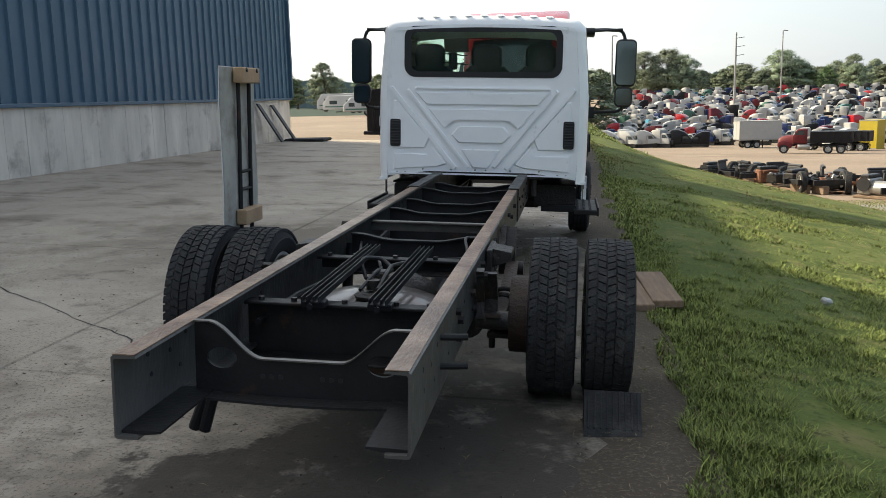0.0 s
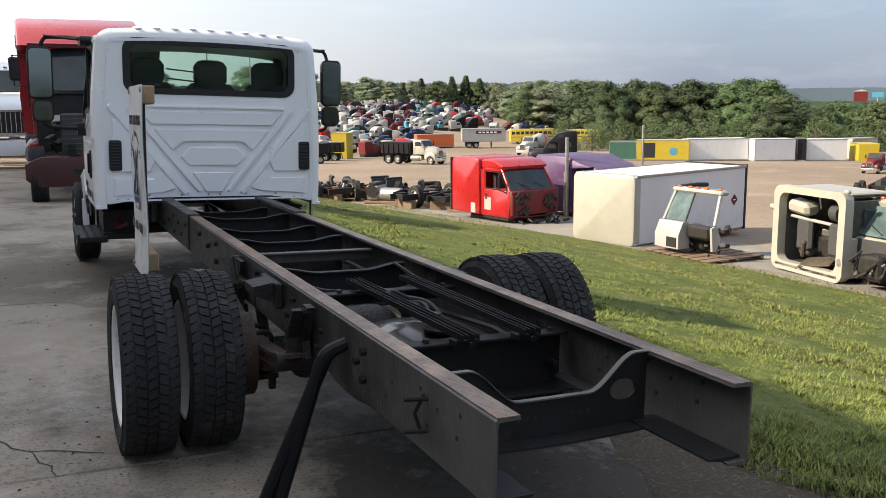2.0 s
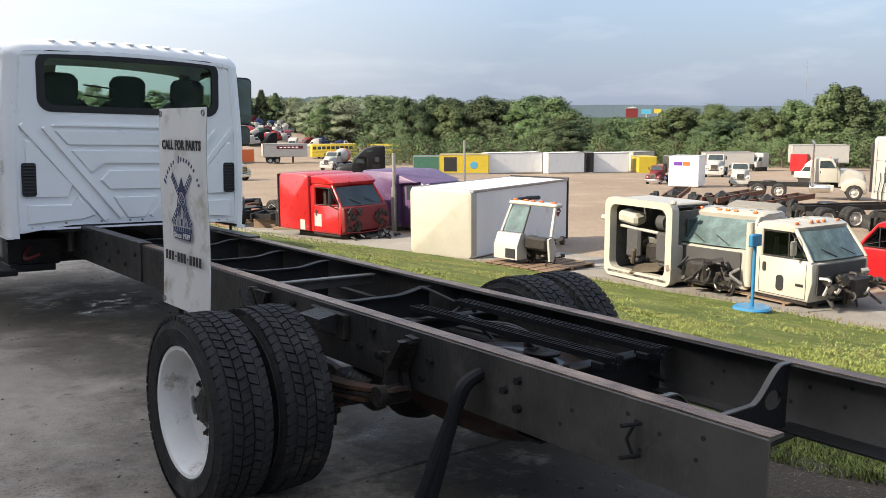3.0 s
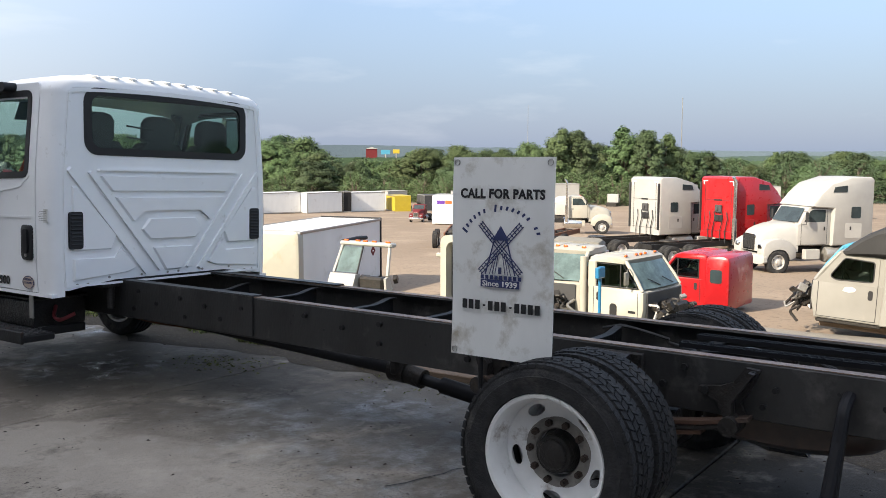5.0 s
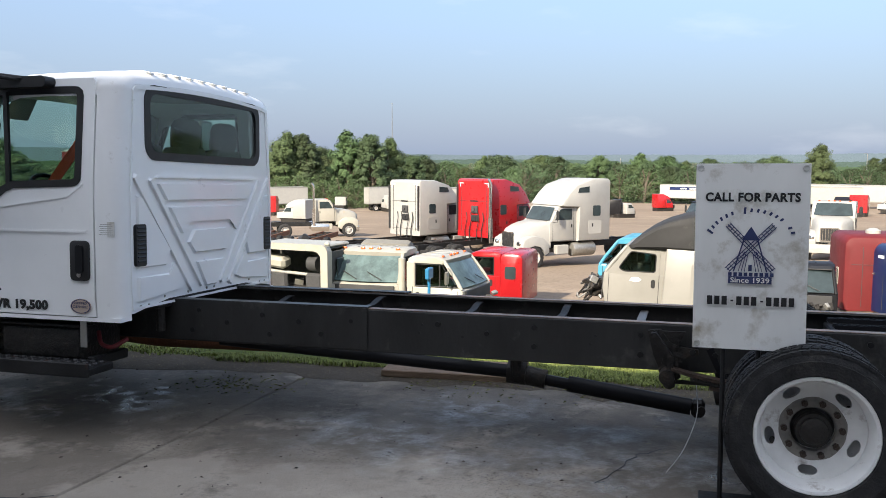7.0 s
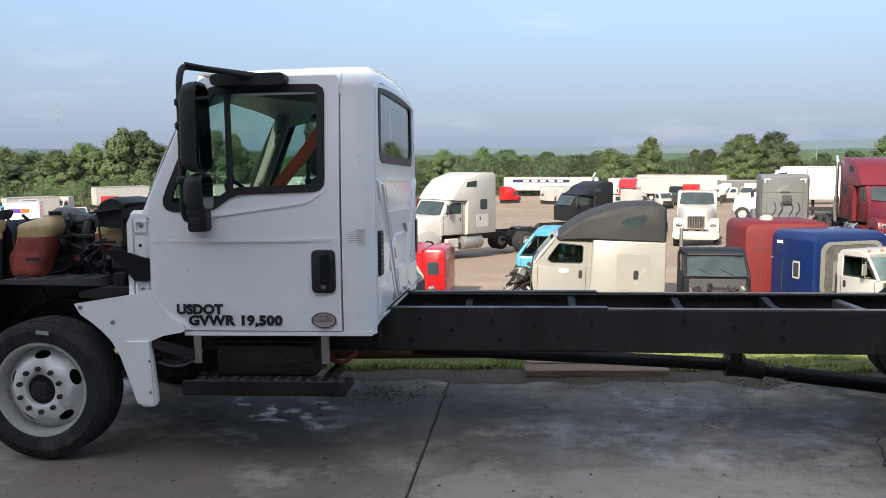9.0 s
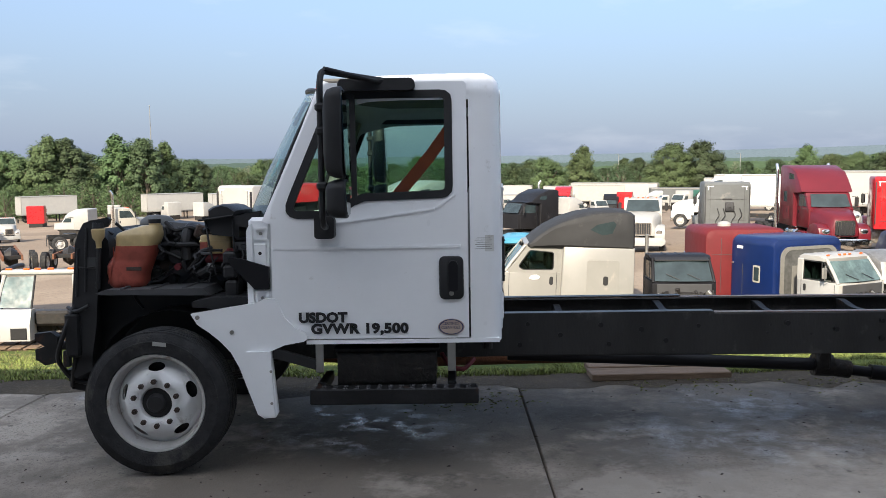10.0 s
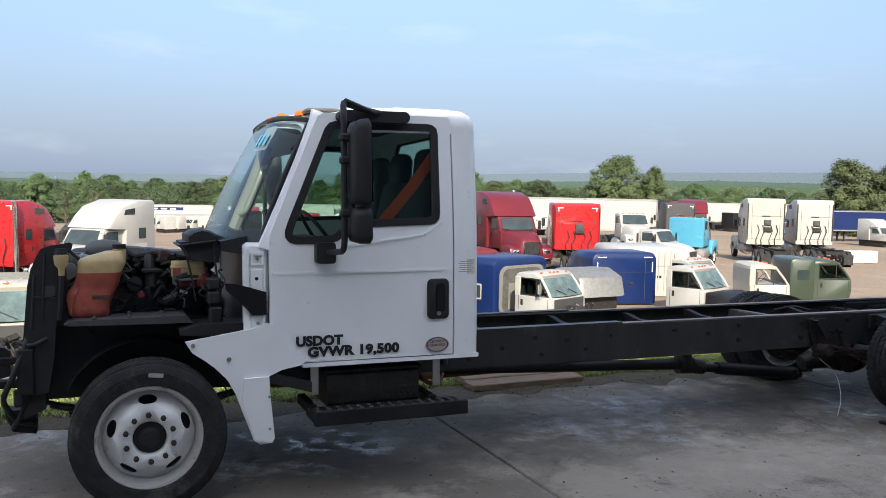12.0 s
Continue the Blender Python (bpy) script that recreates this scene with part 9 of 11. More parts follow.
def trailer(label, col, x, y, az, length, height=2.7, wheels=True, tilt=0.0, stripe=None, name="trailer"):
    """A box trailer, nose to +y, standing on its wheels or set on the ground."""
    th = thing(name, label, "trailer", at_yard(x, y, az, 0, 1.0, tilt), "box trailers")
    b = 1.15 if wheels else 0.05
    part("box", Geo().box((0, 0, b + height / 2), (2.5, length, height), 0.05), M[col], th)
    for s in (-1, 1):
        part("top_rail", Geo().box((s * 1.26, 0, b + height - 0.05), (0.03, length, 0.12), 0.01), M["steel"], th)
        part("bottom_rail", Geo().box((s * 1.26, 0, b + 0.08), (0.03, length, 0.16), 0.01), M["steel"], th)
    part("tail_frame", Geo().box((0, -length / 2 - 0.02, b + height / 2), (2.52, 0.06, height + 0.04), 0.02), M["steel"], th)
    part("rear_door", Geo().box((-0.6, -length / 2 - 0.06, b + height / 2), (1.14, 0.03, height - 0.2), 0.01), M[col], th)
    part("rear_door", Geo().box((0.6, -length / 2 - 0.06, b + height / 2), (1.14, 0.03, height - 0.2), 0.01), M[col], th)
    if wheels:
        for s in (-1, 1):
            for yy in (-length / 2 + 1.2, -length / 2 + 2.5):
                road_wheel(th, s * 1.0, yy, 0.51)
            part("landing_leg", Geo().box((s * 0.6, length / 2 - 2.5, 0.6), (0.14, 0.14, 1.2), 0.01), M["frame_black"], th)
        part("bogie", Geo().box((0, -length / 2 + 1.85, 0.85), (1.0, 2.6, 0.5), 0.03), M["frame_black"], th)
    if col == "yellow_paint" and length > 5:
        part("hatch", Geo().box((-1.262, -length * 0.28, b + height * 0.5), (0.03, length * 0.26, height * 0.72), 0.01), M["black_plastic"], th, "black hatch")
        part("hatch", Geo().box((1.262, -length * 0.28, b + height * 0.5), (0.03, length * 0.26, height * 0.72), 0.01), M["black_plastic"], th, "black hatch")
        for s in (-1, 1):
            part("round_mark", Geo().lathe([(s * 1.255, 0.5), (s * 1.275, 0.48), (s * 1.275, 0.0)], (0, length * 0.2, b + height * 0.45), "x", 18), M["light_blue"], th)
    if stripe:
        for s in (-1, 1):
            part("livery_band", Geo().box((s * 1.262, 0.1 * length, b + height * 0.72), (0.012, length * 0.6, height * 0.22)), M[stripe], th)
            for k in range(5):
                part("livery_bar", Geo().box((s * 1.27, length * (-0.1 + 0.09 * k), b + height * 0.72), (0.012, length * 0.06, height * 0.09)), M["white_paint"], th)
    return th


for lb, c, x, y, az, ln, h, w, st in (
        ("yellow trailer body with black hatch", "yellow_paint", 72.5, 88.6, 130, 6.5, 2.6, False, None),
        ("dark green trailer body", "green_paint", 69.5, 92.0, 130, 4.5, 2.4, False, None),
        ("long white trailer on the ground", "sheet_white", 78.8, 86.0, 112, 7.8, 2.8, False, None),
        ("long white trailer on the ground", "sheet_white", 84.6, 82.2, 108, 5.4, 2.8, False, None),
        ("long white trailer on the ground", "sheet_white", 91.6, 80.2, 116, 5.2, 2.8, False, None),
        ("white trailer with open dark end", "cream_paint", 100.4, 82.1, 96, 4.2, 2.8, False, None),
        ("bright yellow trailer box", "yellow_paint", 96.0, 77.5, 215, 4.0, 2.3, False, None),
        ("black trailer bed tipped on its side", "charcoal", 99.5, 73.8, 120, 4.0, 2.4, False, None),
        # added black box paints the dark inside of the neighbouring trailer's open end
        ("black box standing in for the shaded inside of an open trailer", "black_paint", 88.4, 80.9, 130, 1.0, 2.9, False, None),
        ("white trailer behind the parcel box", "aged_white", 111.0, 74.0, 130, 7.0, 2.7, False, None),
        ("white box trailer on wheels", "aged_white", 123.0, 66.5, 135, 8.0, 2.7, True, None),
        ("white livery trailer with blue band", "aged_white", 182.0, -0.7, 8, 20.0, 2.8, True, "blue_paint"),
        ("white box trailer on wheels", "aged_white", 148.0, -22.0, 20, 15.0, 2.7, True, None),
        ("white box truck body on wheels", "aged_white", 96.0, -28.5, 30, 9.0, 2.6, True, None),
        ("white box trailer on wheels", "cream_paint", 111.0, -66.0, 25, 12.0, 2.7, True, None),
        ("white box trailer on wheels", "aged_white", 105.0, -52.0, 25, 12.0, 2.7, True, None),
        ("white box trailer on wheels", "aged_white", 96.0, -74.0, 25, 12.0, 2.7, True, None),
        ("white box trailer behind the tractors", "aged_white", 60.5, -29.0, 30, 13.0, 2.7, True, None),
        ("white box trailer behind the tractors", "sheet_white", 68.0, -21.5, 22, 11.0, 2.7, True, None),
        ("white box trailer with coloured band", "aged_white", 74.0, -38.0, 34, 12.0, 2.7, True, "dull_red"),
        ("bright blue trailer on the gravel", "blue_paint", 69.0, -69.5, 10, 10.0, 2.2, True, None),
        ("bright blue trailer on the gravel", "blue_paint", 71.0, -81.0, 10, 10.0, 2.2, True, None),
        ("white trailer at the back of the yard", "aged_white", 130.0, 50.0, 140, 9.0, 2.7, True, None),
        ("white trailer at the back of the yard", "aged_white", 128.0, 38.0, 150, 11.0, 2.7, True, None),
        ("white box beside the dump trucks", "aged_white", 27.0, 128.5, 80, 6.0, 2.7, True, None),
        ("orange curtain trailer on the gravel", "orange_paint", 67.0, 147.5, 100, 7.0, 2.4, False, None),
        ("white trailer behind the orange one", "aged_white", 75.0, 143.0, 110, 8.0, 2.4, True, "dull_red"),
        ("tall yellow box standing on end", "yellow_paint", 40.0, 121.0, 130, 2.4, 3.8, False, None)):
    trailer(lb, c, x, y, az, ln, h, w, 0.0, st)
# parcel box: white with a purple and orange mark
px = thing("parcel_box", "white parcel body on the ground with a two-colour mark", "van body", at_yard(63.2, 46.4, 245, 0.05))
part("shell", Geo().box((0, 0, 1.35), (2.6, 3.2, 2.6), 0.06), M["white_paint"], px)
M["mark_purple"] = mat("mark_purple", (0.10, 0.03, 0.25), 0.4)
for x, w, m_ in ((0.5, 0.75, "mark_purple"), (-0.22, 0.62, "orange_paint")):
    part("mark", Geo().box((x, 1.61, 2.05), (w, 0.015, 0.34)), M[m_], px)
part("roof_cap", Geo().box((0, 0, 2.66), (2.55, 3.1, 0.08), 0.03), M["aged_white"], px)


def dump(label, cabcol, x, y, az):
    th = rig("dump_truck", label, cabcol, at_yard(x, y, az), sleeper=0.0, hood=True)
    g = Geo()
    g.loft([[(xx * k, yy, z) for xx, yy in ((-1.2, -4.6), (1.2, -4.6), (1.2, -0.3), (-1.2, -0.3))] for z, k in ((1.25, 0.92), (2.55, 1.0))])
    part("tipper_body", g, M["black_paint"], th, "black steel tipper body")
    for s in (-1, 1):
        for k in range(6):
            part("body_rib", Geo().box((s * 1.2, -4.3 + 0.75 * k, 1.9), (0.08, 0.10, 1.3), 0.01), M["black_paint"], th)
    return th


dump("red truck with black tipper body", "dull_red", 28.0, 105.5, 285)
dump("black tipper truck with high body", "black_paint", 34.0, 117.0, 300)
dump("cream truck with black tipper body", "cream_paint", 39.5, 92.0, 150)
for k in range(2):
    bx = thing("school_bus", "yellow school bus parked far off", "bus", at_yard(92 + 17 * k, 152 + 5 * k, 112 + 8 * k), "school buses")
    part("body", hull(Geo(), [(-5.5, 0.5), (-5.5, 2.9), (-5.3, 3.05), (3.6, 3.05), (3.9, 2.8), (4.0, 1.6), (5.2, 1.5), (5.4, 1.2), (5.4, 0.5)], 1.2, 0.12), M["yellow_paint"], bx)
    for s in (-1, 1):
        for j in range(9):
            part("window", Geo().box((s * 1.2, -4.9 + 0.92 * j, 2.3), (0.03, 0.7, 0.6), 0.02), M["glass_far"], bx)
        for yy in (-3.6, 4.3):
            road_wheel(bx, s * 1.05, yy, 0.51)
        part("rub_rail", Geo().box((s * 1.205, -0.8, 1.5), (0.02, 9.2, 0.1)), M["black_plastic"], bx)
mx = rig("concrete_mixer", "white concrete mixer truck with striped drum", "aged_white", at_yard(70.0, 117.0, 240), sleeper=0.0)
part("drum", Geo().lathe([(-4.4, 0.4), (-3.6, 0.95), (-2.2, 1.15), (-1.0, 0.9), (-0.4, 0.4)], (0, 0, 2.1), "y", 24), M["aged_white"], mx, "white mixer drum")
part("drum_stripe", Geo().lathe([(-2.9, 1.09), (-2.6, 1.15), (-2.3, 1.17), (-2.1, 1.16)], (0, 0, 2.1), "y", 24), M["orange_paint"], mx)

# concrete blocks and a kerb of stones in the yard
for x, y in ((37.9, -36.8), (38.0, -38.0), (17.0, 46.0)):
    cb = tagged(new("concrete_block", Geo().box((0, 0, 0.4), (0.8, 1.1, 0.8), 0.04).mesh("concrete_block", M["grey_concrete"])), "weathered grey concrete block on the gravel", "block", "concrete blocks")
    cb.matrix_basis = at_yard(x, y, 20)

# ---- salvage laid out along the foot of the bank ----
rnd = random.Random(31)
eng_col = ["greasy", "rust", "greasy", "steel", "charcoal"]
for k in range(58):
    f = k / 57
    x = 15.6 - 6.3 * f + 2.6 * (rnd.random() - 0.3)
    y = 31.5 + 22 * f + 2.0 * (rnd.random() - 0.5)
    kind = k % 6
    if kind == 0:
        e = thing("engine", "greasy salvaged diesel engine on the ground", "engine", at_yard(x, y, rnd.random() * 360), "salvaged engines")
        part("block", Geo().box((0, 0, 0.5), (0.6, 1.1, 0.7), 0.06), M[eng_col[k % 5]], e)
        part("head", Geo().box((0, 0, 0.93), (0.4, 1.0, 0.16), 0.04), M["greasy"], e)
        part("fan", Geo().lathe([(0.56, 0.0), (0.58, 0.3), (0.62, 0.3), (0.62, 0.0)], (0, 0, 0.6), "y", 14), M["black_plastic"], e)
        part("manifold", Geo().tube([(0.36, -0.4, 0.75), (0.4, 0, 0.8), (0.36, 0.4, 0.75)], 0.07, 8), M["rust"], e)
        part("skid", Geo().box((0, 0, 0.06), (0.9, 1.2, 0.12), 0.02), M["wood"], e)
    elif kind == 1:
        e = thing("axle", "salvaged truck axle with tyres lying on the ground", "axle", at_yard(x, y, rnd.random() * 180), "salvaged axles")
        for s in (-1, 1):
            road_wheel(e, s * 0.95, 0, 0.51)
        part("beam", Geo().cyl((-0.9, 0, 0.5), (0.9, 0, 0.5), 0.1, 10).box((0, 0, 0.5), (0.5, 0.5, 0.4), 0.12), M["rust"], e)
    elif kind == 2:
        e = thing("chassis_frame", "cut black chassis frame on the ground", "frame", at_yard(x, y, 40 + 60 * rnd.random()), "salvaged frames")
        for s in (-1, 1):
            part("rail", Geo().box((s * 0.42, 0, 0.55), (0.08, 3.2, 0.26), 0.01), M["frame_black"], e)
        for yy in (-1.3, 0, 1.3):
            part("crossmember", Geo().box((0, yy, 0.55), (0.8, 0.12, 0.2), 0.01), M["frame_black"], e)
        part("block", Geo().box((0, 1.0, 0.2), (1.0, 0.3, 0.42), 0.03), M["wood"], e)
        part("block", Geo().box((0, -1.0, 0.2), (1.0, 0.3, 0.42), 0.03), M["wood"], e)
    elif kind == 4:
        e = thing("radiator", "upright dusty radiator core leaning on a block", "radiator", at_yard(x, y, rnd.random() * 360), "salvaged radiators")
        part("core", Geo().box((0, 0, 0.62), (0.95, 0.12, 0.9), 0.02, pose(0, 0, 0, 8, 0, 0)), M["charcoal"], e)
        for zz in (0.14, 1.10):
            part("tank", Geo().box((0, 0, zz), (1.0, 0.16, 0.14), 0.03, pose(0, 0, 0, 8, 0, 0)), M["black_plastic"], e)
        part("block", Geo().box((0, 0.22, 0.2), (0.4, 0.3, 0.42), 0.03), M["wood"], e)
    elif kind == 5:
        e = thing("parts_pallet", "wooden pallet heaped with greasy truck parts", "pallet", at_yard(x, y, rnd.random() * 360), "parts pallets")
        pallet(e, 1.2, 1.1)
        engine_clutter(e, 0.0, 0.45, k, 0.9, 12)
    else:
        e = thing("fuel_tank", "loose steel tank on a timber", "tank", at_yard(x, y, rnd.random() * 360), "salvaged tanks")
        part("drum", Geo().lathe([(-0.65, 0.0), (-0.62, 0.28), (-0.58, 0.32), (0.58, 0.32), (0.62, 0.28), (0.65, 0.0)], (0, 0, 0.42), "y", 18), M["steel"] if k % 4 == 3 else M["charcoal"], e)
        part("timber", Geo().box((0, 0, 0.06), (0.8, 1.0, 0.12), 0.01), M["wood"], e)
# bare frames with tyres between the bank and the parked tractors
for x, y, az in ((38.5, 25.5, 80), (37.5, 22.2, 84), (38.0, 28.8, 60)):
    e = thing("chassis_frame", "bare truck frame on its tyres, no cab", "frame", at_yard(x, y, az), "bare frames")
    for s in (-1, 1):
        part("rail", Geo().box((s * 0.42, 0, 0.85), (0.09, 6.0, 0.26), 0.01), M["rust"], e)
        for yy in (-2.2, -0.9):
            road_wheel(e, s * 1.0, yy, 0.51)
    for yy in (-2.6, -1.5, 0, 1.5, 2.8):
        part("crossmember", Geo().box((0, yy, 0.85), (0.8, 0.12, 0.2), 0.01), M["frame_black"], e)
    part("hump", Geo().lathe([(-0.3, 0.3), (0.0, 0.5), (0.3, 0.3)], (0, -1.5, 0.75), "x", 14), M["greasy"], e)

# ---- the far field of cabs, standing in rows up the rise ----
protos = []
for i, (c, lb, slp_, tp, aero) in enumerate((("aged_white", "white salvaged aero cab in a row", 1.6, 2.6, True), ("red_paint", "red salvaged aero cab in a row", 1.6, 2.6, True), ("blue_paint", "dark blue salvaged cab in a row", 1.5, 2.1, False),
                                         ("aged_white", "white salvaged day cab in a row", 0.0, 1.66, False), ("black_paint", "black salvaged aero cab in a row", 1.6, 2.6, True), ("dull_red", "faded red salvaged cab in a row", 1.5, 2.2, False),
                                         ("light_blue", "pale blue salvaged day cab in a row", 0.0, 1.66, False), ("green_paint", "green salvaged aero cab in a row", 1.6, 2.4, True), ("aged_white", "white salvaged flat-top cab in a row", 1.5, 2.2, False), ("maroon_paint", "maroon salvaged aero cab in a row", 1.6, 2.6, True))):
    th = thing("salvage_cab", lb, "truck cab", None, "rows of salvaged cabs")
    nose = 2.2 if i in (0, 5) else 1.55
    g = hull(Geo(), [(0.0, 0.1), (0.0, 1.62), (0.1, 1.70), (0.95, 1.70), (1.38, 0.98), (nose, 0.86), (nose + 0.05, 0.1)], 1.02, 0.06)
    if slp_:
        hull(g, ([(-slp_, 0.1), (-slp_, tp - 0.08), (-slp_ + 0.1, tp), (-slp_ * 0.25, tp), (0.5, tp - 0.42), (0.98, 1.72), (0.0, 1.6), (0.0, 0.1)] if aero else [(-slp_, 0.0), (-slp_, tp - 0.1), (-slp_ + 0.1, tp), (0.05, tp), (0.1, 0.1)]), 1.15, 0.06)
    part("body", g, M[c], th)
    part("windscreen", Geo().loft([[(x, y + d, z) for x, y, z in ((-0.8, 1.02, 1.60), (0.8, 1.02, 1.60), (0.88, 1.50, 1.0), (-0.88, 1.50, 1.0))] for d in (0.0, 0.03)]), M["glass_far"], th)
    for s in (-1, 1):
        part("door_window", Geo().prism([(0.3, 1.0), (0.3, 1.5), (0.9, 1.5), (1.25, 1.0)], "x", s * 1.03, s * 1.062), M["glass_far"], th)
    part("engine_bay", Geo().box((0, 1.75, 0.25), (1.3, 0.7, 0.7), 0.08), M["greasy"], th)
    # dark block standing in for the frame and the shaded gap under the cab
    part("skid", Geo().box((0, 0.1, -0.22), (1.8, 3.3, 0.75), 0.03), M["greasy"], th)
    protos.append(th)
rnd = random.Random(7)
first = [True] * len(protos)
far_g, far_m, far_s = Geo(), [], []
d = 129.0
while d < 332:
    az = 2.5 + 1.2 * rnd.random()
    lim = 24.5 + 4.0 * smooth(170, 240, d)
    while az < lim:
        x, y = d * math.sin(radians(az)), 5 + d * math.cos(radians(az))
        i = rnd.choices(range(10), (30, 4, 11, 26, 20, 5, 5, 5, 20, 5))[0]
        if rnd.random() < 0.86 and min(math.hypot(x - a_, y - b_) for a_, b_ in ((27, 128.5), (40, 121), (34, 117), (28, 105.5), (67, 147.5), (75, 143), (70, 117))) > 7.5:
            m = pose(x, y, ground_z(x, y) + 0.5, 4 * rnd.random(), 0, 45 + 65 * rnd.random() + (180 if rnd.random() < 0.45 else 0)) @ Matrix.Diagonal((0.92, 0.92, 0.80 + 0.2 * rnd.random(), 1))
            if first[i]:
                protos[i].matrix_basis, first[i] = m, False
            elif d < 195:
                copy_thing(protos[i], m)
            else:
                for ch_ in protos[i].children:
                    o = len(far_g.v)
                    far_g.v += [tuple(m @ v.co) for v in ch_.data.vertices]
                    far_g.f += [tuple(k + o for k in p.vertices) for p in ch_.data.polygons]
                    if ch_.data.materials[0] not in far_m:
                        far_m.append(ch_.data.materials[0])
                    far_s += [far_m.index(ch_.data.materials[0])] * len(ch_.data.polygons)
        az += math.degrees(2.75 / d) * (0.85 + 0.5 * rnd.random())
    d += 7.6 + 0.035 * (d - 129)
tagged(new("distant_cabs", far_g.mesh("distant_cabs", far_m, 34, far_s)), "many-coloured salvaged cabs in far rows", "truck cabs", kind="stuff")
for i, p in enumerate(protos):
    if first[i]:
        p.matrix_basis = at_yard(30 + 3 * i, 150, 80)
# scattered vehicles in front of the far trees
for k in range(26):
    az = 27 + 14 * rnd.random()
    d = 215 + 60 * rnd.random()
    x, y = d * math.sin(radians(az)), 5 + d * math.cos(radians(az))
    copy_thing(protos[rnd.randrange(10)], pose(x, y, ground_z(x, y), 0, 0, 360 * rnd.random()))

# ---- far clutter: loose cabs, frames and trailers behind the parked tractors ----
rnd = random.Random(91)
for k in range(56):
    az = (57 + 34 * (k + rnd.random()) / 14) if k < 14 else 91 + 50 * (k - 14 + rnd.random()) / 42
    d = rnd.choice((86, 104, 118, 131, 142)) + 8 * rnd.random()
    x, y = -3 + d * math.sin(radians(az)), 5 + d * math.cos(radians(az))
    i = rnd.choices(range(10), (18, 7, 6, 20, 8, 6, 5, 2, 18, 8))[0]
    copy_thing(protos[i], pose(x, y, ground_z(x, y) + 0.5, 0, 0, 360 * rnd.random()))
for k in range(13):
    az = 91 + 50 * (k + 0.7 * rnd.random()) / 13
    d = 136 + 18 * rnd.random()
    trailer("white box trailer standing far across the yard", ("aged_white", "aged_white", "cream_paint", "grey_paint")[k % 4], -3 + d * math.sin(radians(az)), 5 + d * math.cos(radians(az)), az + 90 + 50 * (rnd.random() - 0.5), 8 + 5 * rnd.random(), 2.6, k % 3 != 0)


# ---- beyond the apron's end: dark bin, handler, campers ----
bin_ = thing("dumpster", "black steel container at the end of the apron", "container", pose(-5.7, 34.2, 0.02, 0, 0, 2))
part("shell", Geo().box((0, 0, 1.0), (3.6, 2.2, 1.75), 0.03).box((0, 0, 0.09), (3.9, 2.3, 0.16), 0.03), M["black_paint"], bin_)
for k in range(5):
    part("rib", Geo().box((-1.5 + 0.75 * k, -1.12, 1.0), (0.10, 0.07, 1.7), 0.01), M["black_paint"], bin_)
part("sticker", Geo().box((-1.1, -1.165, 1.5), (0.16, 0.012, 0.07)), M["aged_white"], bin_)
part("sticker", Geo().box((-0.3, -1.165, 0.65), (0.16, 0.012, 0.10)), M["aged_white"], bin_)
th = thing("telehandler", "small dark handler with black wheels before the container", "handler", pose(-3.75, 32.2, 0.0, 0, 0, -92) @ Matrix.Diagonal((0.55, 0.55, 0.55, 1)))
part("body", hull(Geo(), [(-2.0, 0.7), (-2.0, 1.4), (-0.4, 1.5), (1.4, 1.45), (1.8, 1.2), (1.8, 0.7)], 0.9, 0.1), M["aged_white"], th)
part("under_body", Geo().box((0, -0.1, 0.72), (1.5, 3.4, 0.45), 0.06), M["charcoal"], th)
part("cab_frame", hull(Geo(), [(-0.9, 1.4), (-0.8, 2.25), (0.3, 2.3), (0.9, 1.5), (0.9, 1.4)], 0.5, 0.08, -0.35), M["glass_far"], th, "dark glazed cab")
part("engine_cover", Geo().box((0.5, -1.3, 1.6), (0.8, 1.2, 0.5), 0.12), M["black_plastic"], th)
part("boom", Geo().box((0.25, 0.6, 1.75), (0.4, 4.0, 0.35), 0.04, pose(0, 0, 0, -6, 0, 0)), M["aged_white"], th)
part("name_bar", Geo().box((0.905, 0.3, 1.1), (0.012, 0.7, 0.14)), M["ink_black"], th)
part("name_bar", Geo().box((-0.905, 0.3, 1.1), (0.012, 0.7, 0.14)), M["ink_black"], th)
for s in (-1, 1):
    for y in (-1.35, 1.35):
        road_wheel(th, s * 0.95, y, 0.55, 1.08)
for x, y, az, ln, h in ((-21.5, 92.0, 100, 4.6, 2.0), (-14.6, 91.0, 4, 6.0, 2.9), (-13.4, 108.0, 92, 7.0, 3.4), (-31.0, 122.0, 85, 9.0, 2.6), (-18.4, 99.0, 2, 7.0, 3.1), (-27.5, 111.0, 80, 8.0, 2.3)):
    rv = thing("camper", "white travel trailer parked beyond the apron", "camper", pose(x, y, -0.46, 0, 0, az), "parked campers")
    part("body", hull(Geo(), [(-ln / 2, 0.5), (-ln / 2, h - 0.3), (-ln / 2 + 0.4, h), (ln / 2 - 0.8, h), (ln / 2, h * 0.6), (ln / 2, 0.5)], 1.2, 0.15), M["aged_white"], rv)
    for s in (-1, 1):
        for k in range(3):
            part("window", Geo().box((s * 1.2, -ln * 0.3 + ln * 0.3 * k, h * 0.62), (0.03, ln * 0.14, h * 0.2), 0.03), M["glass_far"], rv)
        part("stripe", Geo().box((s * 1.203, 0, h * 0.38), (0.02, ln * 0.9, 0.14)), M["green_paint"], rv)
        road_wheel(rv, s * 1.0, -0.3, 0.4, 0.8)
    part("hitch", Geo().box((0, ln / 2 + 0.4, 0.5), (0.3, 1.0, 0.1), 0.02), M["frame_black"], rv)

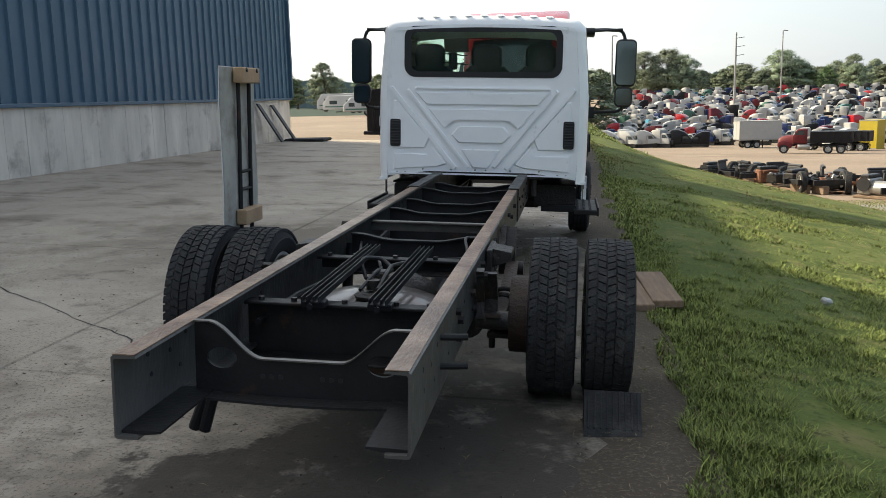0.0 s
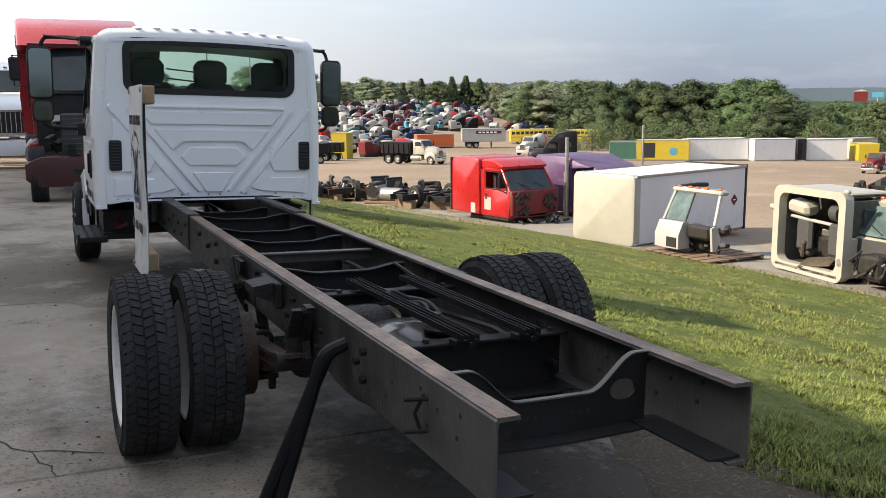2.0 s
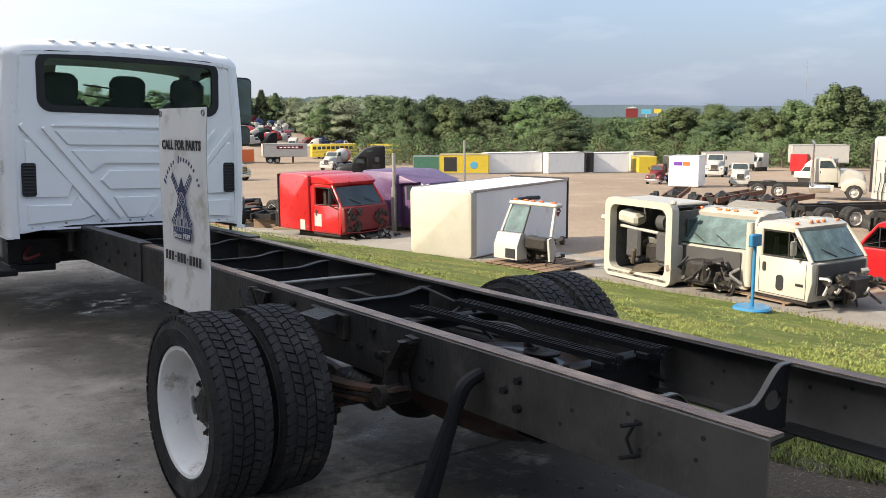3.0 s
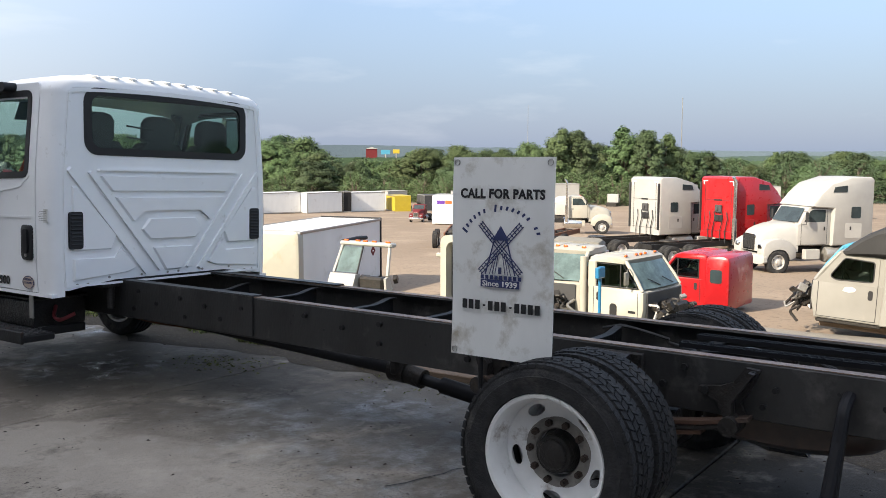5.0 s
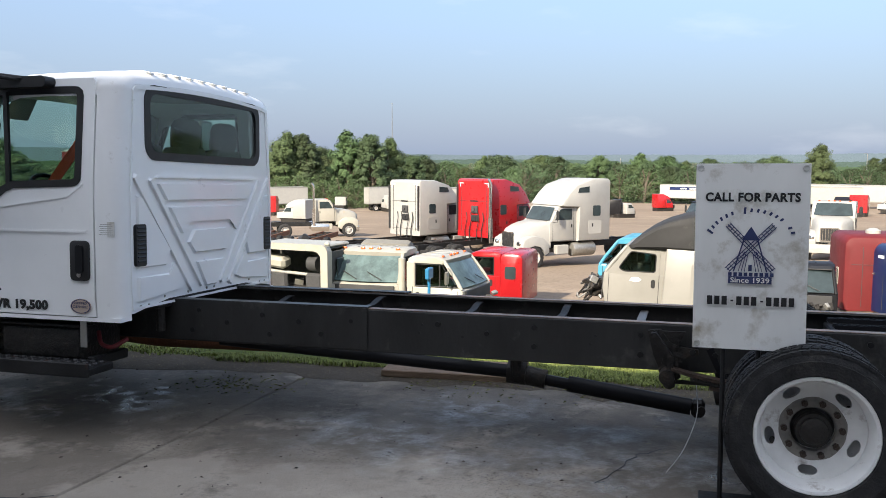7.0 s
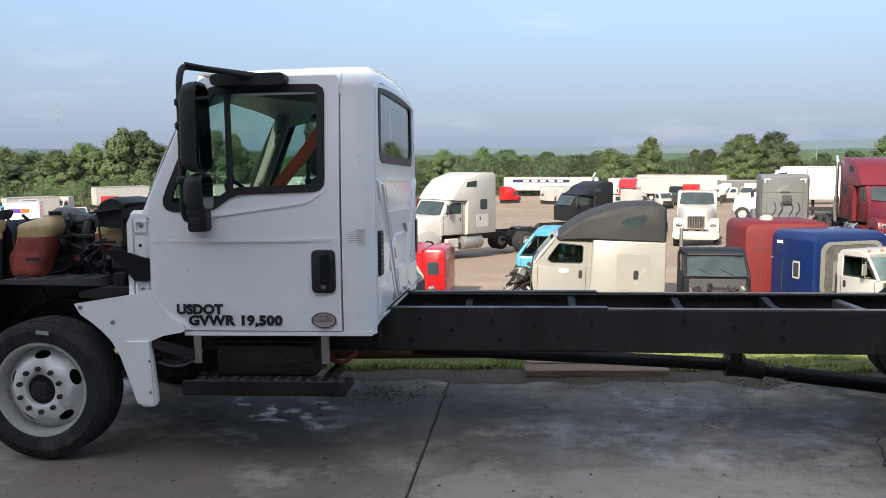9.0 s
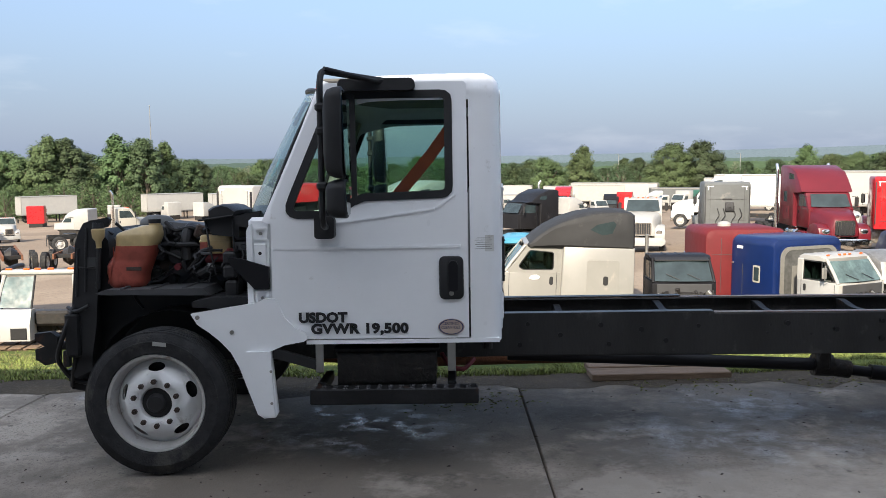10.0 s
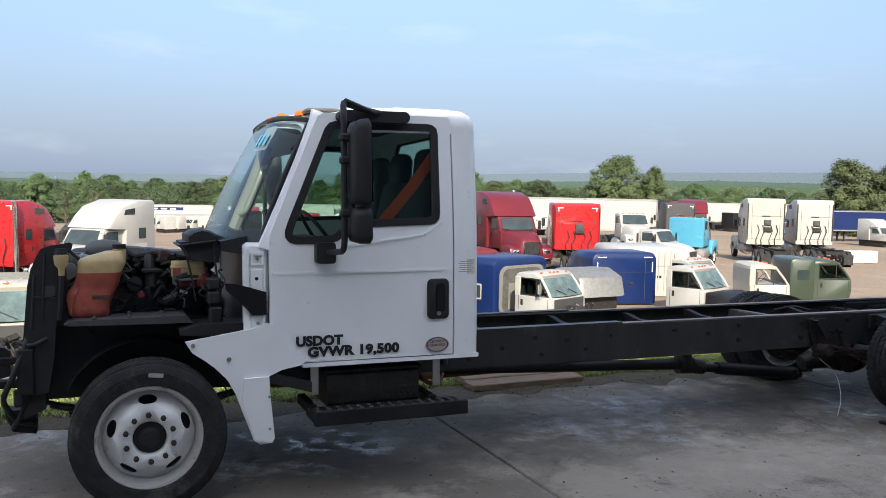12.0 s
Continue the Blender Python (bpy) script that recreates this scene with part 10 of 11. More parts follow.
# planks leaning on the hall's end and other bits near the truck
for k, (y, z) in enumerate(((23.9, 1.25), (25.2, 1.2))):
    g = Geo().loft([[(WALL_X + 0.5 + dx, y + 0.9, apron_z(WALL_X, y) + 0.01) for dx in (0, 0.06)] + [(WALL_X + 0.56 - dx, y + 1.12, apron_z(WALL_X, y) + 0.01) for dx in (0, 0.06)], [(WALL_X + 0.06 + dx, y, apron_z(WALL_X, y) + z) for dx in (0, 0.06)] + [(WALL_X + 0.12 - dx, y + 0.22, apron_z(WALL_X, y) + z) for dx in (0, 0.06)]])
    tagged(new("beam", g.mesh("beam", M["charcoal"])), "dark timber leaning on the concrete plinth", "beam", "leaning timbers")
tagged(new("rubber_mat", Geo().box((-8.0, 26.6, apron_z(-8, 26.6) + 0.05), (1.4, 1.0, 0.1), 0.04).mesh("rubber_mat", M["rubber"])), "dark rubber mat lying by the wall", "mat")
for k, (x, y, rz, l) in enumerate(((1.30, 4.58, 4, 1.15), (1.52, 4.62, 3, 1.05))):
    pl = tagged(new("plank", Geo().box((0, 0, 0.03), (0.22, l, 0.055), 0.006).mesh("plank", M["wood"])), "weathered plank lying at the grass edge", "plank", "planks")
    pl.matrix_basis = pose(x, y, ground_z(x, y) + 0.01 + 0.03 * k, 0, 0, rz)
ch = thing("wheel_chock", "black ridged rubber chock behind the rear tyre", "chock", TRUCK @ pose(1.06, 1.70, 0.0, 0, 0, 0))
part("wedge", Geo().prism([(-0.12, 0.0), (-0.10, 0.03), (0.06, 0.16), (0.10, 0.15), (0.10, 0.0)], "x", -0.12, 0.14), M["rubber"], ch)
for k in range(9):
    part("ridge", Geo().box((-0.10 + 0.028 * k, -0.02, 0.098), (0.008, 0.2, 0.012), 0.002, pose(0, 0, 0, 39, 0, 0)), M["rubber"], ch)

# ---- trees and distance ----
def leaf_mat(name, col, vary=0.25):
    m = bpy.data.materials.new(name)
    m.use_nodes = True
    nt = m.node_tree
    b = nt.nodes["Principled BSDF"]
    geo = nt.nodes.new("ShaderNodeNewGeometry")
    oi = nt.nodes.new("ShaderNodeObjectInfo")
    mr = nt.nodes.new("ShaderNodeMapRange")
    mr.inputs["To Min"].default_value, mr.inputs["To Max"].default_value = 1 - vary, 1 + vary
    m2 = nt.nodes.new("ShaderNodeMapRange")
    m2.inputs["To Min"].default_value, m2.inputs["To Max"].default_value = 0.75, 1.25
    h2 = nt.nodes.new("ShaderNodeMapRange")
    h2.inputs["To Min"].default_value, h2.inputs["To Max"].default_value = 0.47, 0.52
    mu = nt.nodes.new("ShaderNodeMath")
    mu.operation = "MULTIPLY"
    hs = nt.nodes.new("ShaderNodeHueSaturation")
    hs.inputs["Color"].default_value = (*col, 1)
    ln = nt.links.new
    ln(geo.outputs["Random Per Island"], mr.inputs["Value"])
    ln(oi.outputs["Random"], m2.inputs["Value"])
    ln(oi.outputs["Random"], h2.inputs["Value"])
    ln(mr.outputs["Result"], mu.inputs[0])
    ln(m2.outputs["Result"], mu.inputs[1])
    ln(mu.outputs[0], hs.inputs["Value"])
    ln(h2.outputs["Result"], hs.inputs["Hue"])
    ln(hs.outputs["Color"], b.inputs["Base Color"])
    b.inputs["Roughness"].default_value = 0.75
    b.inputs["Specular IOR Level"].default_value = 0.25
    return m


M["leaves"] = leaf_mat("leaves", (0.074, 0.108, 0.045))
M["leaves_dark"] = leaf_mat("leaves_dark", (0.056, 0.085, 0.040))
# paler leaf colour carries the aerial haze of distant trees
M["leaves_hazed"] = leaf_mat("leaves_hazed", (0.175, 0.212, 0.135))
M["bark"] = mat("bark", (0.10, 0.08, 0.06), 0.9, vary=0.3, scale=4, bump=0.5, bscale=20)


def tree_proto(name, label, seed, kind, leaf, nleaf, big=1.0):
    """A tree 10 m tall."""
    rr = random.Random(seed)
    th = thing(name, label, "tree", None, "trees round the yard")
    g = Geo()
    lean = Vector((rr.uniform(-0.4, 0.4), rr.uniform(-0.4, 0.4), 0))
    g.loft([[Vector((r * math.cos(a), r * math.sin(a), z)) + lean * (z / 6) ** 2 for a in [2 * math.pi * k / 8 for k in range(8)]] for z, r in ((-0.6, 0.34), (0.0, 0.26), (1.5, 0.2), (4.0, 0.15), (7.0, 0.08), (8.8, 0.03))])
    clumps = []
    if kind == "conifer":
        for k in range(26):
            z = 1.2 + 8.4 * k / 25
            r = 3.6 * (1 - (z - 1) / 8.9) * rr.uniform(0.75, 1.1) + 0.08
            for j in range(5):
                a = rr.uniform(0, 6.28)
                clumps.append((Vector((r * 0.7 * math.cos(a), r * 0.7 * math.sin(a), z)), 0.55))
    else:
        spread = {"broad": 3.5, "tall": 2.1, "bush": 3.6}[kind]
        z0 = {"broad": 1.3, "tall": 1.1, "bush": 0.5}[kind]
        for k in range(150 if kind != "tall" else 110):
            f = rr.random()
            z = z0 + (9.3 - z0) * f
            rad = spread * (math.sin(math.pi * min(1, 0.20 + 0.77 * f)) ** 0.7) * math.sqrt(rr.uniform(0.08, 1.0))
            a = rr.uniform(0, 6.28)
            c = Vector((rad * math.cos(a), rad * math.sin(a), z)) + lean * (z / 6) ** 2
            clumps.append((c, rr.uniform(0.45, 0.95) * (0.8 if kind == "tall" else 1.0)))
            if k % 7 == 0:
                p0 = Vector((0, 0, max(0.8, z * 0.55))) + lean * (z * 0.55 / 6) ** 2
                mid = (p0 + c) / 2 + Vector((0, 0, 0.3))
                g.tube([p0, mid, c], 0.05, 5)
    part("trunk", g, M["bark"], th, "grey-brown trunk and limbs")
    g = Geo()
    vs, fs = g.v, g.f
    for n in range(nleaf):
        c, r = clumps[rr.randrange(len(clumps))]
        d = Vector((rr.gauss(0, 1), rr.gauss(0, 1), rr.gauss(0, 0.8))).normalized() * r * (rr.random() ** 0.45)
        p = c + d
        u = Vector((rr.gauss(0, 1), rr.gauss(0, 1), rr.gauss(0, 0.7))).normalized()
        nrm = (d.normalized() * 0.9 + (c - Vector((0, 0, 4.5))).normalized() * 0.9 + Vector((rr.gauss(0, 0.4), rr.gauss(0, 0.4), rr.gauss(0.35, 0.4)))).normalized()
        u = (u - nrm * u.dot(nrm)).normalized()
        w = nrm.cross(u)
        s = rr.uniform(0.065, 0.15) * big
        o = len(vs)
        vs += [tuple(p + u * s), tuple(p + w * s * 0.7), tuple(p - u * s), tuple(p - w * s * 0.7)]
        fs.append((o, o + 1, o + 2, o + 3))
    crown = part("crown", g, M[leaf], th, "uneven green crown with gaps", 0)
    return th


protos_t = [tree_proto("tree", "broad green leafy tree at the edge of the yard", 1, "broad", "leaves", 24000),
            tree_proto("tree", "broad dense dark green tree in the belt", 2, "broad", "leaves_dark", 24000),
            tree_proto("tree", "tall narrow poplar-like green tree", 3, "tall", "leaves", 19000),
            tree_proto("tree", "tall slender dark green tree", 4, "tall", "leaves_dark", 19000),
            tree_proto("tree", "low spreading green thicket tree", 5, "bush", "leaves", 19000),
            tree_proto("tree", "dark pointed conifer in the belt", 6, "conifer", "leaves_dark", 19000),
            tree_proto("shrub", "low round shrub in the scrub", 8, "bush", "leaves", 2200, 1.15),
            tree_proto("tree", "hazy broad tree beyond the field of cabs", 11, "broad", "leaves_hazed", 13000),
            tree_proto("tree", "hazy tall tree beyond the field of cabs", 12, "tall", "leaves_hazed", 13000)]
used = [False] * len(protos_t)
rnd = random.Random(77)


def plant(kind, az, dist, top_deg, wide=1.0, into=None):
    """A tree whose tip stands top_deg above the eye's level, as seen from near the truck."""
    # distant broad and tall trees switch to the crowns with haze in their colour
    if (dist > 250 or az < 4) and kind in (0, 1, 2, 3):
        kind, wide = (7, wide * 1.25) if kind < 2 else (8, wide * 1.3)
    x, y = -3 + dist * math.sin(radians(az)), 3 + dist * math.cos(radians(az))
    zb = yard_z(x, y) - 1.1 if x > EDGE else -0.3
    h = max(3.5, 1.7 + dist * math.tan(radians(top_deg)) - zb)
    m = pose(x, y, zb, 0, 0, rnd.uniform(0, 360)) @ Matrix.Diagonal((h / 10 * wide, h / 10 * wide, h / 10, 1))
    if into is not None:
        for ch_ in into[0].children:
            o = len(into[1].v)
            into[1].v += [tuple(m @ v.co) for v in ch_.data.vertices]
            into[1].f += [tuple(k + o for k in p.vertices) for p in ch_.data.polygons]
            into[2].extend([1 if ch_.name.startswith("trunk") else 0] * len(ch_.data.polygons))
    elif not used[kind]:
        protos_t[kind].matrix_basis, used[kind] = m, True
        protos_t[kind].scale = (h / 10 * wide, h / 10 * wide, h / 10)
    else:
        ob = copy_thing(protos_t[kind], Matrix.Identity(4))
        ob.matrix_basis = m


# single trees that stand out: kind, bearing, distance, tip height in degrees
for kind, az, dd, el in ((0, -8.5, 150, 3.6), (2, -15, 150, 2.4), (0, 5.2, 350, 2.5), (0, 6.6, 352, 2.6), (1, 7.6, 350, 2.2), (0, 13.3, 348, 2.3), (0, 14.2, 352, 1.7), (2, 17.2, 350, 1.9), (2, 63.5, 165, 1.8), (3, 65.2, 165, 1.6), (2, 67.6, 168, 1.9), (3, 69.3, 165, 1.6), (2, 70.3, 170, 1.4),
                         (0, 62.0, 170, 0.8), (2, 97.3, 175, 1.0), (0, 95.4, 180, 0.2), (0, 103, 170, 1.1), (1, 105, 172, 1.2), (2, 111, 165, 0.9), (0, 120, 130, 2.2), (2, 122.6, 132, 1.5), (0, 135, 120, 2.1), (0, 137, 122, 1.7), (2, 86.6, 210, 0.4), (0, 84, 210, 0.2), (0, 57.2, 170, 0.6), (5, 23.2, 345, 1.1), (5, 24.4, 345, 1.35), (5, 25.2, 347, 1.1), (5, 26.4, 345, 1.45), (5, 27.3, 347, 1.5), (5, 28.2, 345, 1.3), (0, 29.4, 345, 1.1)):
    plant(kind, az, dd, el, 1.15)
# belts of wood between them
for a0, a1, dd, lo, hi, n in ((-28, 3, 160, 1.2, 2.2, 26), (2, 24, 360, 0.9, 1.6, 36), (22, 36, 350, 0.7, 1.3, 26), (36, 47, 205, 0.4, 1.25, 30), (30, 38, 290, 0.2, 0.9, 16), (46, 62, 175, -0.6, 0.4, 28), (60, 72, 185, -0.5, 0.8, 20), (71, 96, 215, -0.8, 0.2, 42), (96, 114, 210, -0.9, 0.2, 32), (112, 145, 165, -0.7, 0.4, 44)):
    for k in range(n):
        az = a0 + (a1 - a0) * (k + rnd.random()) / n
        plant(rnd.choice((0, 1, 1, 4, 2, 3)), az, dd * rnd.uniform(0.94, 1.16), rnd.uniform(lo, hi), rnd.uniform(1.1, 1.7))
# low scrub before the wood, and trees behind the apron
plant(6, 40.0, 152, -1.6, 1.6)
scrub = (protos_t[6], Geo(), [])
for k in range(60):
    plant(6, rnd.uniform(34, 72), rnd.uniform(150, 165), rnd.uniform(-1.9, -1.1), 1.6, scrub)
tagged(new("scrub", scrub[1].mesh("scrub", [M["leaves"], M["bark"]], 0, scrub[2])), "low green scrub in front of the wood", "shrubs", kind="stuff")
wood = (protos_t[6], Geo(), [])
for k in range(150):
    plant(6, 46 + 100 * (k + rnd.random()) / 150, rnd.uniform(165, 180) if k > 95 else rnd.uniform(185, 225), rnd.uniform(-1.0, -0.1), 1.5, wood)
tagged(new("thicket", wood[1].mesh("thicket", [M["leaves_dark"], M["bark"]], 0, wood[2])), "dense dark green thicket between the trees", "trees", kind="stuff")
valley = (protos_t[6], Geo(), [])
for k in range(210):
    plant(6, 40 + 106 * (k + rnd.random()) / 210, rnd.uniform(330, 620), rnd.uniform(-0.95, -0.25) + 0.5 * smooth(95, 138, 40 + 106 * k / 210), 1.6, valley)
tagged(new("valley_woods", valley[1].mesh("valley_woods", [M["leaves_hazed"], M["bark"]], 0, valley[2])), "hazy green woods in the valley beyond the yard", "trees", kind="stuff")
belt = (protos_t[6], Geo(), [])
for k in range(26):
    plant(6, 150 + 70 * (k + rnd.random()) / 26, rnd.uniform(50, 66), rnd.uniform(6, 10), 1.5, belt)
tagged(new("tree_belt", belt[1].mesh("tree_belt", [M["leaves_dark"], M["bark"]], 0, belt[2])), "dark green tree belt behind the apron", "trees", kind="stuff")


def ridge(name, label, dist, a0, a1, base_el, amp, col, seed, n=1400):
    g = Geo()
    for k in range(n + 1):
        az = a0 + (a1 - a0) * k / n
        el = (base_el(az) if callable(base_el) else base_el) + amp * (noise.noise(Vector((az * 0.07, seed, 0))) * 1.2 + 0.35 * noise.noise(Vector((az * 0.6, seed, 2))) + 0.22 * noise.noise(Vector((az * 3.1, seed, 5))) + 0.24 * noise.noise(Vector((az * 9.0, seed, 7))) + 0.16 * noise.noise(Vector((az * 23.0, seed, 8))))
        x, y = dist * math.sin(radians(az)), dist * math.cos(radians(az))
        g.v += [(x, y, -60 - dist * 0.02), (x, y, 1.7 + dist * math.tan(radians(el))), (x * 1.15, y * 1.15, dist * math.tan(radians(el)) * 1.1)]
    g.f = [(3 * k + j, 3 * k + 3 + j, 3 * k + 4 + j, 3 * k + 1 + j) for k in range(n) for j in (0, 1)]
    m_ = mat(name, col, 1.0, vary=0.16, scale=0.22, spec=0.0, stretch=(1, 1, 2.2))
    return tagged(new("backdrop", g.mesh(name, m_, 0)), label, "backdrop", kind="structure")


def skyline(az):
    return 0.12 + 0.28 * smooth(72, 48, az) + 0.85 * smooth(88, 138, az)


# aerial haze is mixed into the colours of the far, mid and north ridges
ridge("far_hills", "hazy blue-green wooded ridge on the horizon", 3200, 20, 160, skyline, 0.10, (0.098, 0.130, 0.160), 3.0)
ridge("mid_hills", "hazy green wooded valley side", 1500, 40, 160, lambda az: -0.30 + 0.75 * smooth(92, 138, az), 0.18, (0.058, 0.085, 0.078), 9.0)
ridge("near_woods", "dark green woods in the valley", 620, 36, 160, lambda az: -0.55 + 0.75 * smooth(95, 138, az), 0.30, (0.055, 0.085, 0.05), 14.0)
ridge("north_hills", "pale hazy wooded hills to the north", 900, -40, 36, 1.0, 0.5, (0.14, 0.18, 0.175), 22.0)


def mast(name, label, az, dist, top_deg, r, kind=""):
    x, y = -3 + dist * math.sin(radians(az)), 3 + dist * math.cos(radians(az))
    zb = yard_z(x, y) - 2
    zt = 1.7 + dist * math.tan(radians(top_deg))
    th = thing(name, label, "mast", pose(x, y, zb))
    part("pole", Geo().cyl((0, 0, 0), (0, 0, zt - zb), r, 8, r * 0.6), M["steel"], th)
    if kind == "lines":
        for k in range(4):
            part("insulator", Geo().cyl((0, 0, zt - zb - 1.5 - 2.2 * k), (2.2, 0.5, zt - zb - 1.2 - 2.2 * k), 0.07, 5), M["charcoal"], th)
    elif kind == "lamp":
        part("arm", Geo().tube(arc([(0, 0, zt - zb), (0.3, 0, zt - zb + 0.2), (1.4, 0.6, zt - zb + 0.1)], 0.2), r * 0.5, 6), M["steel"], th)
    else:
        part("antenna", Geo().box((0, 0, zt - zb - 0.5), (r * 4, r * 1.2, r * 0.8)), M["steel"], th)
    return th


mast("power_pole", "tall steel power pole with side insulators", 11.0, 240, 3.35, 0.35, "lines")
mast("power_pole", "tall steel power pole beyond the cabs", 13.6, 260, 3.3, 0.25, "lamp")
mast("power_pole", "tall steel power pole beyond the cabs", 3.4, 250, 3.4, 0.3, "lamp")
mast("radio_mast", "thin radio mast on the horizon", 70.7, 800, 3.4, 0.5)
mast("radio_mast", "thin radio mast on the horizon", 61.0, 900, 3.0, 0.3)
mast("street_lamp", "grey lamp pole at the yard edge", 100.0, 230, 0.2, 0.12, "lamp")
mast("street_lamp", "grey lamp pole at the yard edge", 107.5, 230, 0.2, 0.12, "lamp")
mast("utility_pole", "grey pole in the valley", 85.5, 300, -0.1, 0.2)
pl = thing("post", "thin grey post standing in the yard", "post", at_yard(21.5, 27.5, 0))
part("pole", Geo().cyl((0, 0, 0), (0, 0, 3.6), 0.045, 8), M["steel"], pl)
for az, dist, el, w, h, c in ((50.5, 700, -0.05, 9, 3, "dull_red"), (60, 900, -0.95, 50, 6, "aged_white"), (93, 1100, -1.0, 50, 6, "cream_paint"), (84.5, 900, -1.1, 40, 6, "aged_white"), (113, 900, -0.9, 30, 6, "aged_white")):
    x, y = dist * math.sin(radians(az)), dist * math.cos(radians(az))
    b_ = thing("shed", "low pale shed far off in the valley", "building", pose(x, y, 1.7 + dist * math.tan(radians(el)) - 20, 0, 0, -az))
    part("wall", Geo().box((0, 0, 10 + h / 2), (w, 12, 20 + h), 0.1), M[c], b_)
    part("roof", Geo().prism([(-w / 2 - 0.5, 20 + h), (0, 21.5 + h), (w / 2 + 0.5, 20 + h)], "y", -6.5, 6.5), M["aged_white"], b_)
bb = thing("billboard", "small roadside sign on two poles far off", "sign", pose(660 * math.sin(radians(51.4)), 660 * math.cos(radians(51.4)), -13, 0, 0, -51.4))
part("panel", Geo().box((0, 0, 14.5), (7, 0.6, 3.4), 0.1), M["light_blue"], bb)
part("panel", Geo().box((8, 0, 15), (5, 0.6, 3.0), 0.1), M["yellow_paint"], bb)
part("pole", Geo().cyl((0, 0, 0), (0, 0, 13), 0.5, 8), M["steel"], bb)
part("pole", Geo().cyl((8, 0, 0), (8, 0, 13.6), 0.5, 8), M["steel"], bb)

# ---- grass blades on the bank, thinning with distance ----
M["blades"] = leaf_mat("blades", (0.140, 0.166, 0.044), 0.7)
M["straw"] = leaf_mat("straw", (0.19, 0.165, 0.075), 0.3)


def blades(name, label, material, fields, seed):
    """Thin bent blades, each of three faces, strewn over fields of (x0, x1, y0, y1, number, height, width)."""
    rs = np.random.RandomState(seed)
    allv = []
    for x0, x1, y0, y1, n, h, w in fields:
        x = rs.uniform(x0, x1, n)
        y = rs.uniform(y0, y1, n)
        tuft = np.array([noise.noise(Vector((a * 1.1, b * 1.1, 4))) for a, b in zip(x, y)])
        clump = np.array([noise.noise(Vector((a * 5.5, b * 5.5, 9))) for a, b in zip(x, y)])
        keep = rs.uniform(-0.75, 0.6, n) < tuft + 0.45 * clump + 0.85
        keep &= (x > EDGE - 0.02 + 0.22 * np.array([noise.noise(Vector((0, b * 1.6, 7))) for b in y]))
        x, y, tuft, clump = x[keep], y[keep], tuft[keep], clump[keep]
        n = len(x)
        z = np.array([ground_z(max(a, EDGE + 0.001), b) for a, b in zip(x, y)]) + 0.01
        hh = h * rs.uniform(0.5, 1.3, n) * (1 + 0.9 * tuft) * (0.75 + 1.5 * np.maximum(clump, 0))
        a = rs.uniform(0, 2 * np.pi, n)
        b = rs.uniform(0.3, 1.5, n) * hh
        ww = w * rs.uniform(0.6, 1.3, n)
        dx, dy = np.cos(a), np.sin(a)
        px, py = -dy * ww / 2, dx * ww / 2
        v = np.empty((n, 5, 3))
        v[:, 0] = np.stack([x - px, y - py, z - 0.02], 1)
        v[:, 1] = np.stack([x + px, y + py, z - 0.02], 1)
        v[:, 2] = np.stack([x + dx * b * 0.35 + px * 0.8, y + dy * b * 0.35 + py * 0.8, z + hh * 0.6], 1)
        v[:, 3] = np.stack([x + dx * b * 0.35 - px * 0.8, y + dy * b * 0.35 - py * 0.8, z + hh * 0.6], 1)
        v[:, 4] = np.stack([x + dx * b, y + dy * b, z + hh], 1)
        allv.append(v)
    v = np.concatenate(allv)
    n = len(v)
    me = bpy.data.meshes.new(name)
    me.vertices.add(n * 5)
    me.vertices.foreach_set("co", v.reshape(-1))
    base = (np.arange(n) * 5)[:, None]
    loops = np.concatenate([base + np.array([0, 1, 2, 3]), base + np.array([3, 2, 4])], 1).reshape(-1)
    me.loops.add(n * 7)
    me.loops.foreach_set("vertex_index", loops.astype(np.int32))
    me.polygons.add(n * 2)
    starts = (np.arange(n) * 7)[:, None] + np.array([0, 4])
    me.polygons.foreach_set("loop_start", starts.reshape(-1).astype(np.int32))
    me.update(calc_edges=True)
    me.validate()
    me.materials.append(material)
    return tagged(new(name, me), label, "grass", kind="stuff")


blades("grass", "uneven green grass blades covering the bank", M["blades"], (
    (1.3, 4.0, -2.0, 2.5, 110000, 0.044, 0.0065), (1.3, 4.0, 2.5, 7.0, 80000, 0.042, 0.0075), (4.0, 7.5, -2.0, 7.0, 70000, 0.042, 0.010),
    (1.3, 7.5, 7.0, 16.0, 80000, 0.04, 0.014), (7.5, 13.8, -6.0, 16.0, 90000, 0.036, 0.016), (1.4, 13.5, 16.0, 36.0, 40000, 0.033, 0.018), (1.4, 8.0, 36.0, 60.0, 9000, 0.08, 0.04),
    (1.3, 13.5, -16.0, -2.0, 12000, 0.12, 0.02)), 3)
# dry blades; the extra pale ones beyond x 4.5 stand in for sunlight
blades("dry_grass", "dry straw-coloured blades among the green, thickened to paint the sunlit part of the bank", M["straw"], ((1.1, 7.5, -2.0, 10.0, 26000, 0.035, 0.006), (4.5, 14.2, -4.0, 18.0, 52000, 0.034, 0.012), (1.4, 12.0, 10.0, 30.0, 30000, 0.036, 0.017)), 5)

# ---- dirt verge between slab and grass, with clippings ----
g = Geo()
ys = steps(-6, 28, 240)
for y in ys:
    w = 0.42 + 0.3 * noise.noise(Vector((y * 0.6, 5, 0))) + 0.2 * noise.noise(Vector((y * 3.1, 9, 0)))
    for x in (EDGE - w, EDGE - w * 0.5, EDGE + 0.08):
        g.v.append((x, y, apron_z(x, y) + (0.002 if x < EDGE - w * 0.9 else 0.014)))
